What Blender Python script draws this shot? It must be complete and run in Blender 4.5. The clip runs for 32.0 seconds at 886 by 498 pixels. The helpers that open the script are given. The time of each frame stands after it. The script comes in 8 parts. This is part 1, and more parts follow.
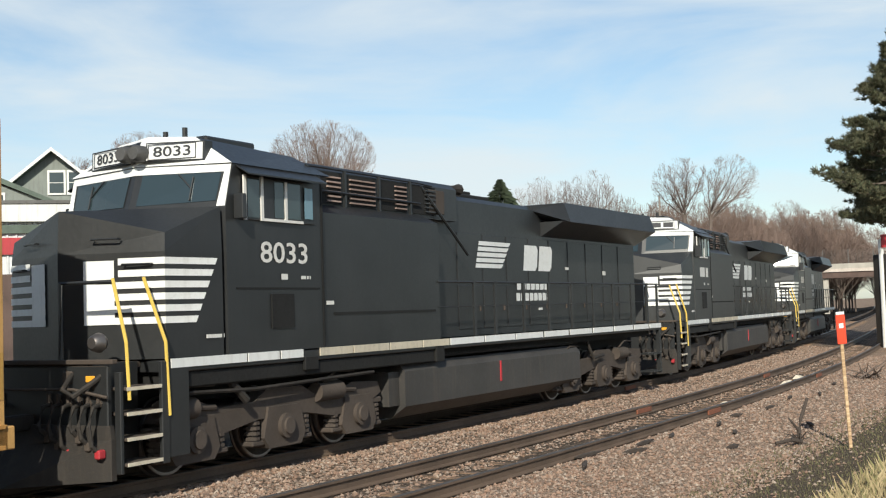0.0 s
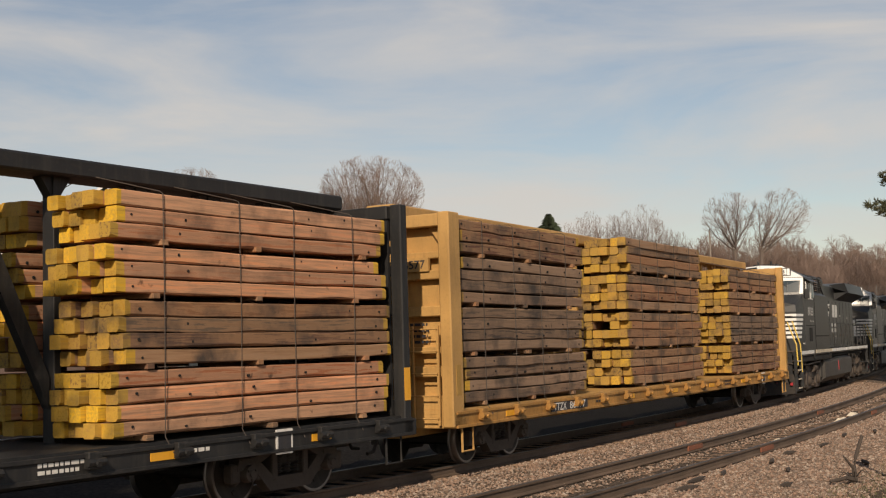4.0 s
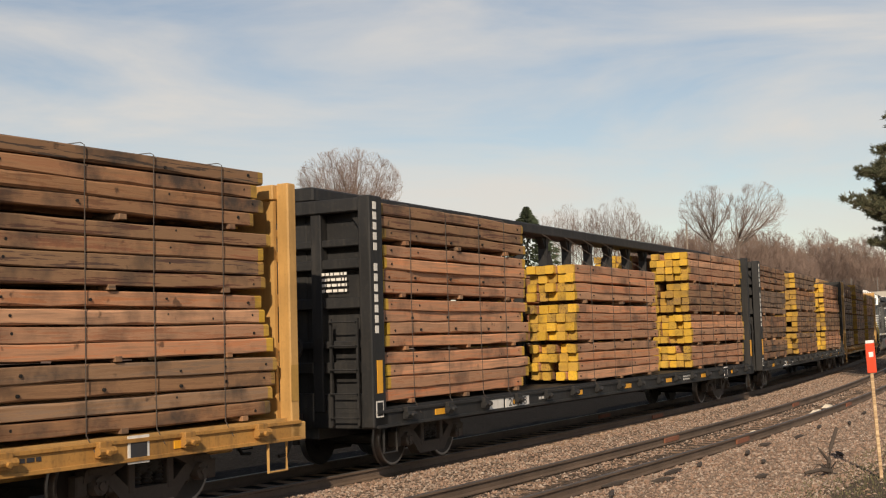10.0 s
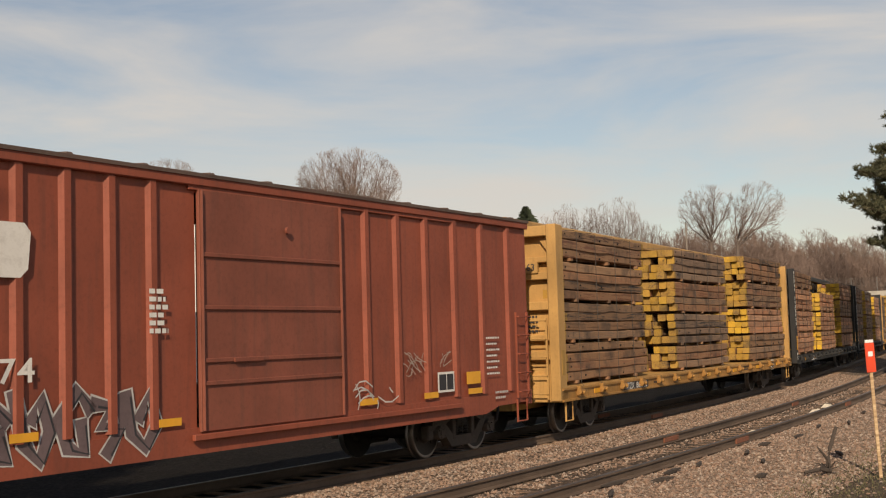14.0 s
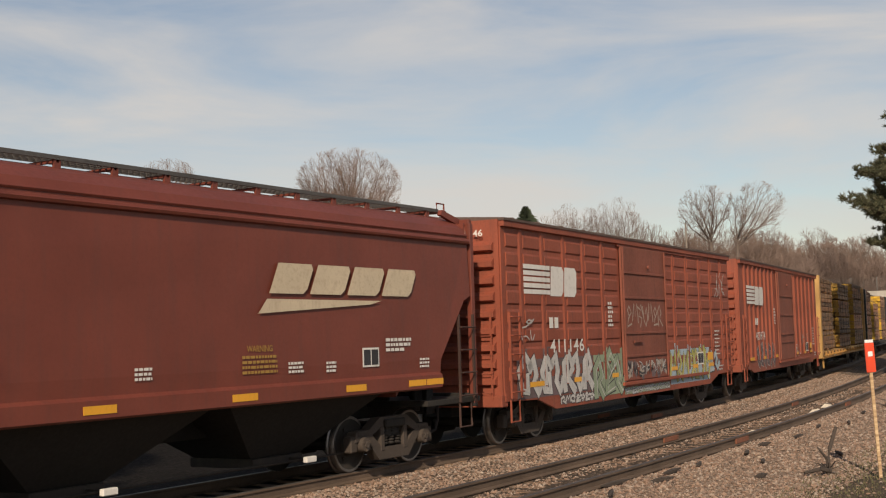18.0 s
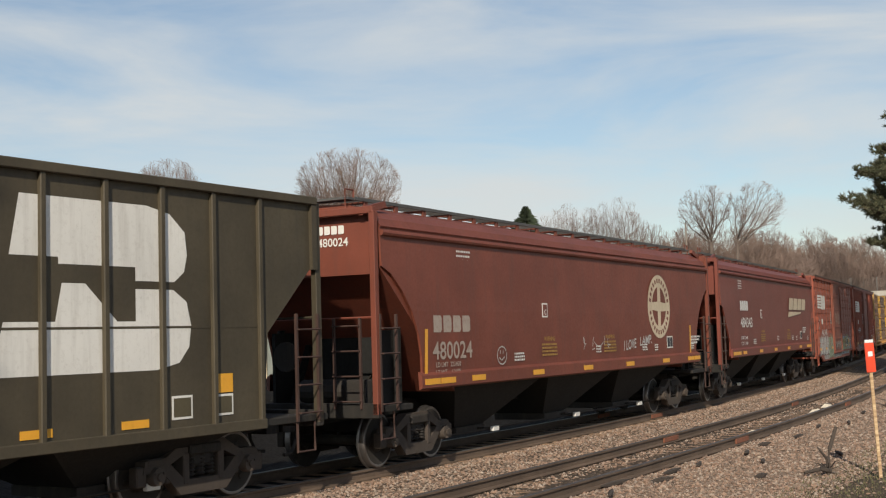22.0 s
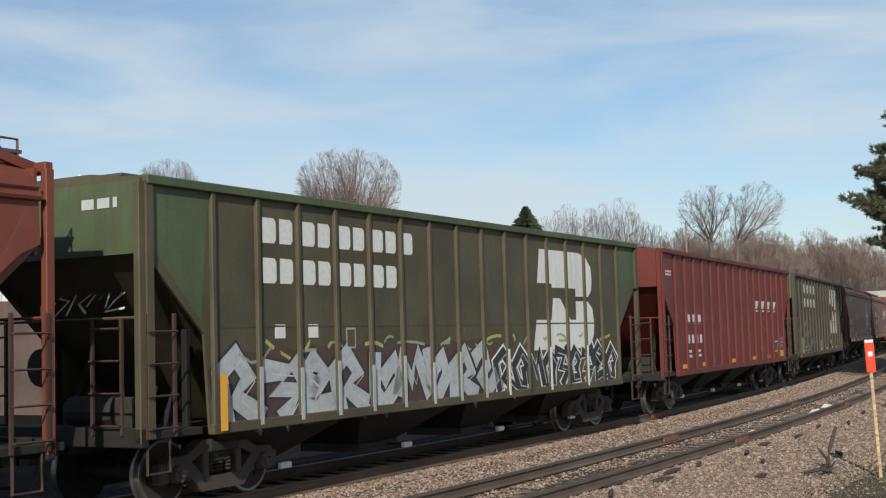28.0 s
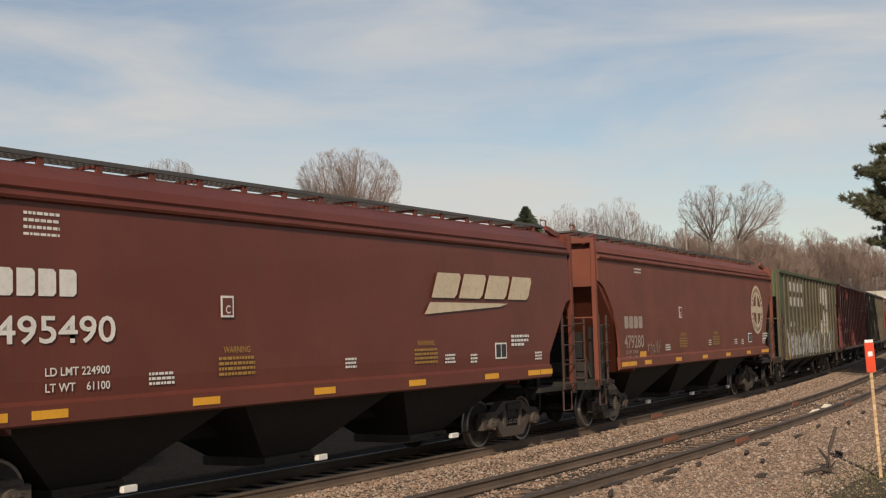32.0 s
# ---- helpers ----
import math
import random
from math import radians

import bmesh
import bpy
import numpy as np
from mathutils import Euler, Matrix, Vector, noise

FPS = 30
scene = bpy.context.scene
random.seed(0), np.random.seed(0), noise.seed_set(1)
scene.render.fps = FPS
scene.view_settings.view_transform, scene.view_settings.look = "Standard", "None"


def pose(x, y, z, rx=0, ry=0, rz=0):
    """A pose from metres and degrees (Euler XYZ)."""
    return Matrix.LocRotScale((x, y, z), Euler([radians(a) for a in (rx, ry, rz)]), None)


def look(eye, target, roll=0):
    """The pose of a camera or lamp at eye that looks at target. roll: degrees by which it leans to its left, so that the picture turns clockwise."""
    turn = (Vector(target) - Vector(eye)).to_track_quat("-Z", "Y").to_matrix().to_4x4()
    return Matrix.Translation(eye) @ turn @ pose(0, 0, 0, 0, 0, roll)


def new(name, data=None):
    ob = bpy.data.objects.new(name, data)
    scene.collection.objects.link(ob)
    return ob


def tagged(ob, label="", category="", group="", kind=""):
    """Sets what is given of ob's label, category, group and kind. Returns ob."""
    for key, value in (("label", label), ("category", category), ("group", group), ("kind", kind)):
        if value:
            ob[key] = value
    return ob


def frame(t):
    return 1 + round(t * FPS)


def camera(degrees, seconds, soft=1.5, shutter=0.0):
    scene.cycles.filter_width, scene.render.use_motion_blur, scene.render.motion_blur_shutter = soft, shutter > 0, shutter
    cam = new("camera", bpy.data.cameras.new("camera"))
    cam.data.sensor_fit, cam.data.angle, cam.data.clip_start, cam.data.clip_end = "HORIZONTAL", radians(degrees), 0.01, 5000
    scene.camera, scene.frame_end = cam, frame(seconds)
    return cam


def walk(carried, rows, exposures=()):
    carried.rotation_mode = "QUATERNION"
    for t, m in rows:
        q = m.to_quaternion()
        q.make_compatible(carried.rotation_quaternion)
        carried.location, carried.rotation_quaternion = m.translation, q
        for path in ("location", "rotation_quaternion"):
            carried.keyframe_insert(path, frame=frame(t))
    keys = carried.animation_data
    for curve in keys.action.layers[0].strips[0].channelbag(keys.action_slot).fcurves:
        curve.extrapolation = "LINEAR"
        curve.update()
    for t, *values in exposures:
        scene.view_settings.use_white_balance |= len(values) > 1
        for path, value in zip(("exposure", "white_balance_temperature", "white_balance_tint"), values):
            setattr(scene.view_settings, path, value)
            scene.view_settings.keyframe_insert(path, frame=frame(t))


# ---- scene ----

# The camera stands on a low bank beside the line; it is turned by hand and then rests.
EYE = (0.0, 0.0, 2.129)
TURNS = [  # seconds, yaw, pitch, roll
    (0.0, -1.153, 2.871, -1.797),
    (0.5, -0.698, 3.680, -1.726),
    (1.0, -0.399, 4.121, -1.684),
    (1.5, -0.212, 4.472, -1.775),
    (2.0, 0.063, 4.659, -1.702),
    (2.5, 0.670, 4.673, -1.608),
    (3.0, 1.335, 4.686, -1.612),
    (3.5, 1.209, 4.603, -1.546),
    (4.0, 1.061, 4.556, -1.656),
    (4.5, 0.954, 4.440, -1.561),
    (6.5, 0.321, 4.270, -1.635),
    (7.0, 0.242, 4.234, -1.686),
    (7.5, 0.187, 4.229, -1.696),
    (8.0, 0.125, 4.223, -1.744),
    (8.5, 0.109, 4.184, -1.657),
    (9.0, 0.076, 4.182, -1.651),
    (10.0, 0.033, 4.178, -1.638),
    (11.0, 0.026, 4.169, -1.628),
    (12.0, 0.019, 4.156, -1.671),
    (13.0, 0.011, 4.161, -1.676),
    (16.0, 0.0, 4.164, -1.679),
    (32.0, 0.0, 4.164, -1.679),
]
cam = camera(39.61, 32.0, soft=1.2)


def camera_pose(yaw, pitch, roll):
    return pose(*EYE, 0, 0, yaw) @ pose(0, 0, 0, 90 + pitch) @ pose(0, 0, 0, 0, 0, roll)


EXPOSURES = [  # seconds, stops, kelvin, tint
    (0.0, 0.26, 6300, 4), (1.0, 0.0, 6450, 5), (2.0, -0.1, 6800, 9), (3.0, -0.2, 7600, 14), (5.0, -0.2, 7600, 14), (6.5, 0.0, 7700, 14), (9.5, 0.0, 7600, 13), (13.5, -0.12, 7800, 14), (16.3, -0.2, 7300, 14), (16.8, -0.15, 6500, 10), (17.3, -0.1, 6500, 10), (17.9, -0.15, 7500, 14),
    (21.6, -0.1, 7700, 14), (22.1, 0.0, 6600, 7), (24.0, -0.05, 6900, 8), (26.7, 0.0, 6000, 4), (28.1, 0.0, 6000, 4), (29.0, -0.05, 6550, 8), (29.6, -0.15, 7300, 12), (32.0, -0.15, 7300, 12)]
walk(cam, [(t, camera_pose(a, b, c)) for t, a, b, c in TURNS], EXPOSURES)

# ---- the line of the track ----
# s runs along the track from the point nearest to the camera; e is the offset to the far (left) side.
HEADING, DISTANCE = 0.56435, 12.742
BENDS = ((-10, 10, 30, 60, 90, 130), (0.0, 0.00227, 0.0039, 0.00095, 0.0002, 0.0002))
S_GRID = np.arange(-330.0, 431.0, 1.0)


def lay_line():
    kap = np.interp(S_GRID, *BENDS)
    turn = np.concatenate([[0], np.cumsum(0.5 * (kap[1:] + kap[:-1]))])
    zero = int(np.argmin(np.abs(S_GRID)))
    head = HEADING - (turn - turn[zero])
    sx, sy = np.sin(head), np.cos(head)
    xs = np.concatenate([[0], np.cumsum(0.5 * (sx[1:] + sx[:-1]))])
    ys = np.concatenate([[0], np.cumsum(0.5 * (sy[1:] + sy[:-1]))])
    xs += -xs[zero] - DISTANCE * math.cos(HEADING)
    ys += -ys[zero] + DISTANCE * math.sin(HEADING)
    return xs, ys, head


LINE_X, LINE_Y, LINE_H = lay_line()


def on_line(s, e=0.0, z=0.0):
    """The place at s along the line, e to its far side."""
    h = float(np.interp(s, S_GRID, LINE_H))
    x, y = float(np.interp(s, S_GRID, LINE_X)), float(np.interp(s, S_GRID, LINE_Y))
    return Vector((x - e * math.cos(h), y + e * math.sin(h), z))


def line_angle(s):
    """Degrees about z that turn local x along the line."""
    return 90 - math.degrees(float(np.interp(s, S_GRID, LINE_H)))


# ---- the way of the train: speed in m/s at these seconds ----
SPEED = ((0, 5, 10, 15, 20, 26, 32), (7.834, 7.840, 7.912, 8.018, 8.246, 8.304, 8.283))
T_GRID = np.arange(0.0, 32.01, 0.1)
GONE = np.concatenate([[0], np.cumsum(np.interp(T_GRID[:-1] + 0.05, *SPEED) * 0.1)])


def gone(t):
    return float(np.interp(t, T_GRID, GONE))


def car_pose(u, half, t):
    """The pose of a vehicle whose middle is at u when the clip starts; its trucks stand half metres from the middle."""
    s = u + gone(t)
    a, b = on_line(s - half), on_line(s + half)
    d = b - a
    return pose((a.x + b.x) / 2, (a.y + b.y) / 2, 0, 0, 0, math.degrees(math.atan2(d.y, d.x)))

# ---- sky and sun ----
SUN_AZ, SUN_EL = -174.0, 31.0  # degrees from +y towards +x, and above the horizon
SUN_TO = Vector((math.sin(radians(SUN_AZ)) * math.cos(radians(SUN_EL)), math.cos(radians(SUN_AZ)) * math.cos(radians(SUN_EL)), math.sin(radians(SUN_EL))))
world = bpy.data.worlds.new("sky")
scene.world = world
world.use_nodes = True


def build_sky(tree):
    n, link = tree.nodes, tree.links.new
    back = n["Background"]
    sky = n.new("ShaderNodeTexSky")
    sky.sky_type, sky.sun_disc = "NISHITA", False
    sky.sun_elevation, sky.sun_rotation = radians(SUN_EL), radians(SUN_AZ)
    sky.dust_density, sky.air_density, sky.ozone_density = 0.6, 1.0, 1.6
    coord = n.new("ShaderNodeTexCoord")
    stretch = n.new("ShaderNodeMapping")
    stretch.inputs["Scale"].default_value = (1.6, 1.6, 7.5)
    stretch.inputs["Rotation"].default_value = (0.0, radians(4), 0.0)
    link(coord.outputs["Generated"], stretch.inputs["Vector"])
    wisp = n.new("ShaderNodeTexNoise")
    wisp.inputs["Scale"].default_value, wisp.inputs["Detail"].default_value, wisp.inputs["Roughness"].default_value = 1.9, 8.0, 0.55
    wisp.inputs["Distortion"].default_value = 0.4
    link(stretch.outputs[0], wisp.inputs["Vector"])
    ramp = n.new("ShaderNodeValToRGB")
    ramp.color_ramp.elements[0].position, ramp.color_ramp.elements[1].position = 0.38, 0.66
    ramp.color_ramp.elements[0].color, ramp.color_ramp.elements[1].color = (0.12, 0.12, 0.12, 1), (0.85, 0.85, 0.85, 1)
    link(wisp.outputs["Fac"], ramp.inputs[0])
    # the veil of cloud lies low in the sky and thins towards the zenith
    height = n.new("ShaderNodeSeparateXYZ")
    link(coord.outputs["Generated"], height.inputs[0])
    low = n.new("ShaderNodeMapRange")
    low.interpolation_type = "SMOOTHSTEP"
    low.inputs["From Min"].default_value, low.inputs["From Max"].default_value = 0.22, 0.55
    low.inputs["To Min"].default_value, low.inputs["To Max"].default_value = 1.0, 0.06
    link(height.outputs["Z"], low.inputs["Value"])
    veil = n.new("ShaderNodeMath")
    veil.operation = "MULTIPLY"
    link(ramp.outputs[0], veil.inputs[0])
    link(low.outputs[0], veil.inputs[1])
    mix = n.new("ShaderNodeMix")
    mix.data_type = "RGBA"
    link(veil.outputs[0], mix.inputs["Factor"])
    link(sky.outputs[0], mix.inputs["A"])
    mix.inputs["B"].default_value = (6.5, 6.7, 6.9, 1)
    link(mix.outputs["Result"], back.inputs[0])
    back.inputs[1].default_value = 0.105


build_sky(world.node_tree)
sun = new("sun", bpy.data.lights.new("sun", "SUN"))
sun.data.energy, sun.data.angle, sun.data.color = 4.4, radians(0.6), (1.0, 0.91, 0.78)
sun.matrix_world = look((0, 0, 0), -SUN_TO)


# ---- materials ----
def nodes_of(name):
    m = bpy.data.materials.new(name)
    m.use_nodes = True
    t = m.node_tree
    return m, t, t.nodes["Principled BSDF"], t.nodes.new, t.links.new


def noise_node(make, link, vec, scale, detail=4.0, rough=0.55):
    n = make("ShaderNodeTexNoise")
    n.inputs["Scale"].default_value, n.inputs["Detail"].default_value, n.inputs["Roughness"].default_value = scale, detail, rough
    link(vec, n.inputs["Vector"])
    return n.outputs["Fac"]


def ramp_node(make, link, fac, lo, hi, a=(0, 0, 0, 1), b=(1, 1, 1, 1)):
    r = make("ShaderNodeValToRGB")
    r.color_ramp.elements[0].position, r.color_ramp.elements[1].position = lo, hi
    r.color_ramp.elements[0].color, r.color_ramp.elements[1].color = a, b
    link(fac, r.inputs[0])
    return r.outputs[0]


def mix_node(make, link, fac, a, b, mode="MIX"):
    m = make("ShaderNodeMix")
    m.data_type, m.blend_type = "RGBA", mode
    for value, slot in ((fac, "Factor"), (a, "A"), (b, "B")):
        if hasattr(value, "is_linked"):
            link(value, m.inputs[slot])
        else:
            m.inputs[slot].default_value = value if slot == "Factor" else (*value, 1)
    return m.outputs["Result"]


def bump_node(make, link, bsdf, height, strength, distance):
    b = make("ShaderNodeBump")
    b.inputs["Strength"].default_value, b.inputs["Distance"].default_value = strength, distance
    link(height, b.inputs["Height"])
    link(b.outputs[0], bsdf.inputs["Normal"])


def paint(name, col, rough=0.5, metal=0.0, var=0.25, dirt=(0.05, 0.04, 0.03), grime=0.35, streak=0.35, bump=0.15, fine=18.0, waves=0.0):
    """Weathered paint or metal: patches, run-down streaks and fine grime over a base colour."""
    m, t, bsdf, make, link = nodes_of(name)
    co = make("ShaderNodeTexCoord").outputs["Object"]
    squash = make("ShaderNodeMapping")
    squash.inputs["Scale"].default_value = (5.0, 5.0, 0.45)
    link(co, squash.inputs["Vector"])
    patch = noise_node(make, link, co, 0.9, 5.0)
    spots = noise_node(make, link, co, fine, 5.0, 0.7)
    runs = noise_node(make, link, squash.outputs[0], 1.6, 5.0, 0.6)
    dark = tuple(c * (1 - var) for c in col)
    lite = tuple(min(1.0, c * (1 + 0.6 * var) + 0.01 * var) for c in col)
    base = mix_node(make, link, ramp_node(make, link, patch, 0.3, 0.7), dark, lite)
    s = ramp_node(make, link, runs, 0.5, 0.78, b=(streak, streak, streak, 1))
    base = mix_node(make, link, s, base, dirt)
    g = ramp_node(make, link, spots, 0.52, 0.8, b=(grime, grime, grime, 1))
    base = mix_node(make, link, g, base, dirt)
    link(base, bsdf.inputs["Base Color"])
    r = ramp_node(make, link, spots, 0.2, 0.9, (rough * 0.8,) * 3 + (1,), (min(1, rough * 1.25),) * 3 + (1,))
    link(r, bsdf.inputs["Roughness"])
    bsdf.inputs["Metallic"].default_value = metal
    h = spots
    if waves:
        add = make("ShaderNodeMath")
        add.operation = "MULTIPLY_ADD"
        link(noise_node(make, link, co, 1.8, 2.0), add.inputs[0])
        add.inputs[1].default_value = waves
        link(spots, add.inputs[2])
        h = add.outputs[0]
    bump_node(make, link, bsdf, h, bump, 0.006)
    return m


def timber(name, tones, wear, pale=(0.50, 0.30, 0.16), dark=(0.085, 0.04, 0.02)):
    """Sawn hardwood: each stick has a tone of its own, with grain along it and dark checks and stains."""
    m, t, bsdf, make, link = nodes_of(name)
    co = make("ShaderNodeTexCoord").outputs["Object"]
    info = make("ShaderNodeObjectInfo")
    shift = make("ShaderNodeVectorMath")
    link(co, shift.inputs[0])
    spread = make("ShaderNodeMath")
    spread.operation, spread.inputs[1].default_value = "MULTIPLY", 41.0
    link(info.outputs["Random"], spread.inputs[0])
    link(spread.outputs[0], shift.inputs[1])
    along = make("ShaderNodeMapping")
    along.inputs["Scale"].default_value = (0.5, 11.0, 11.0)
    link(shift.outputs[0], along.inputs["Vector"])
    grain = noise_node(make, link, along.outputs[0], 2.2, 6.0, 0.65)
    patch = noise_node(make, link, shift.outputs[0], 1.1, 5.0, 0.6)
    spots = noise_node(make, link, shift.outputs[0], 5.0, 3.0, 0.5)
    tone = make("ShaderNodeValToRGB")
    while len(tone.color_ramp.elements) < len(tones):
        tone.color_ramp.elements.new(0.5)
    for i, c in enumerate(tones):
        tone.color_ramp.elements[i].position = i / (len(tones) - 1)
        tone.color_ramp.elements[i].color = (*c, 1)
    link(info.outputs["Random"], tone.inputs[0])
    tint = make("ShaderNodeHueSaturation")
    link(tone.outputs[0], tint.inputs["Color"])
    bright = make("ShaderNodeMath")
    bright.operation, bright.inputs[1].default_value, bright.inputs[2].default_value = "MULTIPLY_ADD", 7.31, 0.0
    link(info.outputs["Random"], bright.inputs[0])
    frac = make("ShaderNodeMath")
    frac.operation = "FRACT"
    link(bright.outputs[0], frac.inputs[0])
    span = make("ShaderNodeMapRange")
    span.inputs["To Min"].default_value, span.inputs["To Max"].default_value = 0.6, 1.3
    link(frac.outputs[0], span.inputs["Value"])
    link(span.outputs[0], tint.inputs["Value"])
    base = mix_node(make, link, ramp_node(make, link, grain, 0.42, 0.72), tint.outputs[0], dark)
    lift = mix_node(make, link, ramp_node(make, link, grain, 0.45, 0.25, b=(0.4, 0.4, 0.4, 1)), base, pale)
    stain = mix_node(make, link, ramp_node(make, link, patch, 0.5, 0.68, b=(wear, wear, wear, 1)), lift, (0.035, 0.03, 0.028))
    knots = mix_node(make, link, ramp_node(make, link, spots, 0.68, 0.76, b=(0.7, 0.7, 0.7, 1)), stain, (0.02, 0.013, 0.01))
    link(knots, bsdf.inputs["Base Color"])
    bsdf.inputs["Roughness"].default_value = 0.85
    bump_node(make, link, bsdf, grain, 0.5, 0.012)
    return m


def gravel(name, stones, dirt, scale, patchy):
    """Crushed stone: cells of many tones with dirt between them."""
    m, t, bsdf, make, link = nodes_of(name)
    co = make("ShaderNodeTexCoord").outputs["Object"]
    cell = make("ShaderNodeTexVoronoi")
    cell.inputs["Scale"].default_value = scale
    link(co, cell.inputs["Vector"])
    pick = make("ShaderNodeSeparateColor")
    link(cell.outputs["Color"], pick.inputs[0])
    tone = make("ShaderNodeValToRGB")
    while len(tone.color_ramp.elements) < len(stones):
        tone.color_ramp.elements.new(0.5)
    for i, c in enumerate(stones):
        tone.color_ramp.elements[i].position = i / (len(stones) - 1)
        tone.color_ramp.elements[i].color = (*c, 1)
    link(pick.outputs[0], tone.inputs[0])
    gaps = ramp_node(make, link, cell.outputs["Distance"], 0.3, 0.62)
    base = mix_node(make, link, gaps, tone.outputs[0], dirt)
    big = noise_node(make, link, co, 0.35, 6.0, 0.65)
    base = mix_node(make, link, ramp_node(make, link, big, 0.48, 0.66, b=(patchy, patchy, patchy, 1)), base, dirt)
    link(base, bsdf.inputs["Base Color"])
    bsdf.inputs["Roughness"].default_value = 0.95
    bsdf.inputs["Specular IOR Level"].default_value = 0.05
    inv = make("ShaderNodeMath")
    inv.operation, inv.inputs[0].default_value = "SUBTRACT", 1.0
    link(cell.outputs["Distance"], inv.inputs[1])
    bump_node(make, link, bsdf, inv.outputs[0], 0.9, 0.03)
    return m


def island(name, tones, rough=0.9, metal=0.0):
    """Many small loose pieces in one mesh, each with its own tone."""
    m, t, bsdf, make, link = nodes_of(name)
    geo = make("ShaderNodeNewGeometry")
    tone = make("ShaderNodeValToRGB")
    while len(tone.color_ramp.elements) < len(tones):
        tone.color_ramp.elements.new(0.5)
    for i, c in enumerate(tones):
        tone.color_ramp.elements[i].position = i / max(1, len(tones) - 1)
        tone.color_ramp.elements[i].color = (*c, 1)
    link(geo.outputs["Random Per Island"], tone.inputs[0])
    co = make("ShaderNodeTexCoord").outputs["Object"]
    fleck = noise_node(make, link, co, 30.0, 3.0)
    base = mix_node(make, link, ramp_node(make, link, fleck, 0.35, 0.75, b=(0.35, 0.35, 0.35, 1)), tone.outputs[0], tuple(c * 0.45 for c in tones[0]))
    link(base, bsdf.inputs["Base Color"])
    bsdf.inputs["Roughness"].default_value, bsdf.inputs["Metallic"].default_value = rough, metal
    return m


def glass(name, col, rough=0.05):
    m, t, bsdf, make, link = nodes_of(name)
    bsdf.inputs["Base Color"].default_value = (*col, 1)
    bsdf.inputs["Roughness"].default_value = rough
    bsdf.inputs["Specular IOR Level"].default_value = 0.8
    return m


def lamp_lens(name, col, power):
    m, t, bsdf, make, link = nodes_of(name)
    bsdf.inputs["Base Color"].default_value = (*col, 1)
    bsdf.inputs["Emission Color"].default_value = (*col, 1)
    bsdf.inputs["Emission Strength"].default_value = power
    return m


BLACK = paint("black_loco_paint", (0.0195, 0.0205, 0.0215), 0.42, var=0.3, dirt=(0.04, 0.036, 0.034), grime=0.25, streak=0.2, waves=0.5)
WHITE = paint("white_stripe_paint", (0.78, 0.78, 0.76), 0.5, var=0.06, dirt=(0.35, 0.31, 0.26), grime=0.25, streak=0.25)
BUFF = paint("grubby_sill_stripe", (0.62, 0.55, 0.43), 0.7, var=0.15, dirt=(0.2, 0.16, 0.12), grime=0.4, streak=0.3)
RAIL_YELLOW = paint("yellow_handrail_paint", (0.72, 0.50, 0.10), 0.5, var=0.12, grime=0.2, streak=0.1)
GRIMY = paint("grimy_running_gear", (0.022, 0.018, 0.015), 0.85, var=0.4, dirt=(0.075, 0.058, 0.045), grime=0.5, streak=0.4, bump=0.5)
DUSTY = paint("dusty_cast_steel", (0.07, 0.053, 0.042), 0.9, var=0.35, dirt=(0.05, 0.04, 0.035), grime=0.5, streak=0.3, bump=0.5)
TANK = paint("dusty_black_tank", (0.05, 0.046, 0.043), 0.6, var=0.3, dirt=(0.1, 0.08, 0.065), grime=0.45, streak=0.5, bump=0.2)
# Near-black: holds the shade under the cars; also serves vents, seams and holes.
DARK = paint("dark_parts_and_shade", (0.007, 0.0065, 0.006), 0.9, var=0.3, dirt=(0.016, 0.014, 0.012), grime=0.3)
STEEL = paint("worn_wheel_tread", (0.22, 0.20, 0.19), 0.45, metal=0.9, var=0.15, grime=0.2, streak=0.1)
RUSTY = paint("rust_brown_rail", (0.12, 0.08, 0.055), 0.85, var=0.3, dirt=(0.07, 0.05, 0.04), grime=0.5, streak=0.1, bump=0.3)
RAILTOP = paint("dull_rail_head", (0.13, 0.115, 0.105), 0.5, metal=0.5, var=0.2, grime=0.3, streak=0.1)
LOUVRE = paint("dusty_pink_louvre", (0.36, 0.26, 0.22), 0.8, var=0.35, dirt=(0.12, 0.07, 0.055), grime=0.5)
GLASS = glass("dark_cab_glass", (0.03, 0.045, 0.05))
# The pale blue base colour paints in a reflection of the sky.
BLUEGLASS = glass("sky_reflection_glass", (0.14, 0.24, 0.30))
YELLOW = paint("weathered_car_yellow", (0.50, 0.285, 0.095), 0.6, var=0.25, dirt=(0.13, 0.075, 0.035), grime=0.3, streak=0.35, waves=0.4)
BLACKCAR = paint("faded_black_car_paint", (0.011, 0.0112, 0.012), 0.65, var=0.3, dirt=(0.10, 0.085, 0.07), grime=0.3, streak=0.25, waves=0.4)
OXIDE = paint("oxide_red_boxcar_paint", (0.275, 0.065, 0.034), 0.65, var=0.2, dirt=(0.07, 0.035, 0.028), grime=0.35, streak=0.4, waves=0.5)
OXIDE_DOOR = paint("brown_boxcar_door_paint", (0.23, 0.066, 0.04), 0.7, var=0.22, dirt=(0.06, 0.035, 0.028), grime=0.4, streak=0.45, waves=0.5)
MINERAL = paint("mineral_red_hopper_paint", (0.138, 0.033, 0.020), 0.5, var=0.14, dirt=(0.075, 0.035, 0.03), grime=0.25, streak=0.3, waves=0.35)
MINERAL_MID = paint("red_brown_hopper_paint", (0.178, 0.041, 0.0255), 0.55, var=0.14, dirt=(0.085, 0.04, 0.033), grime=0.25, streak=0.35, waves=0.35)
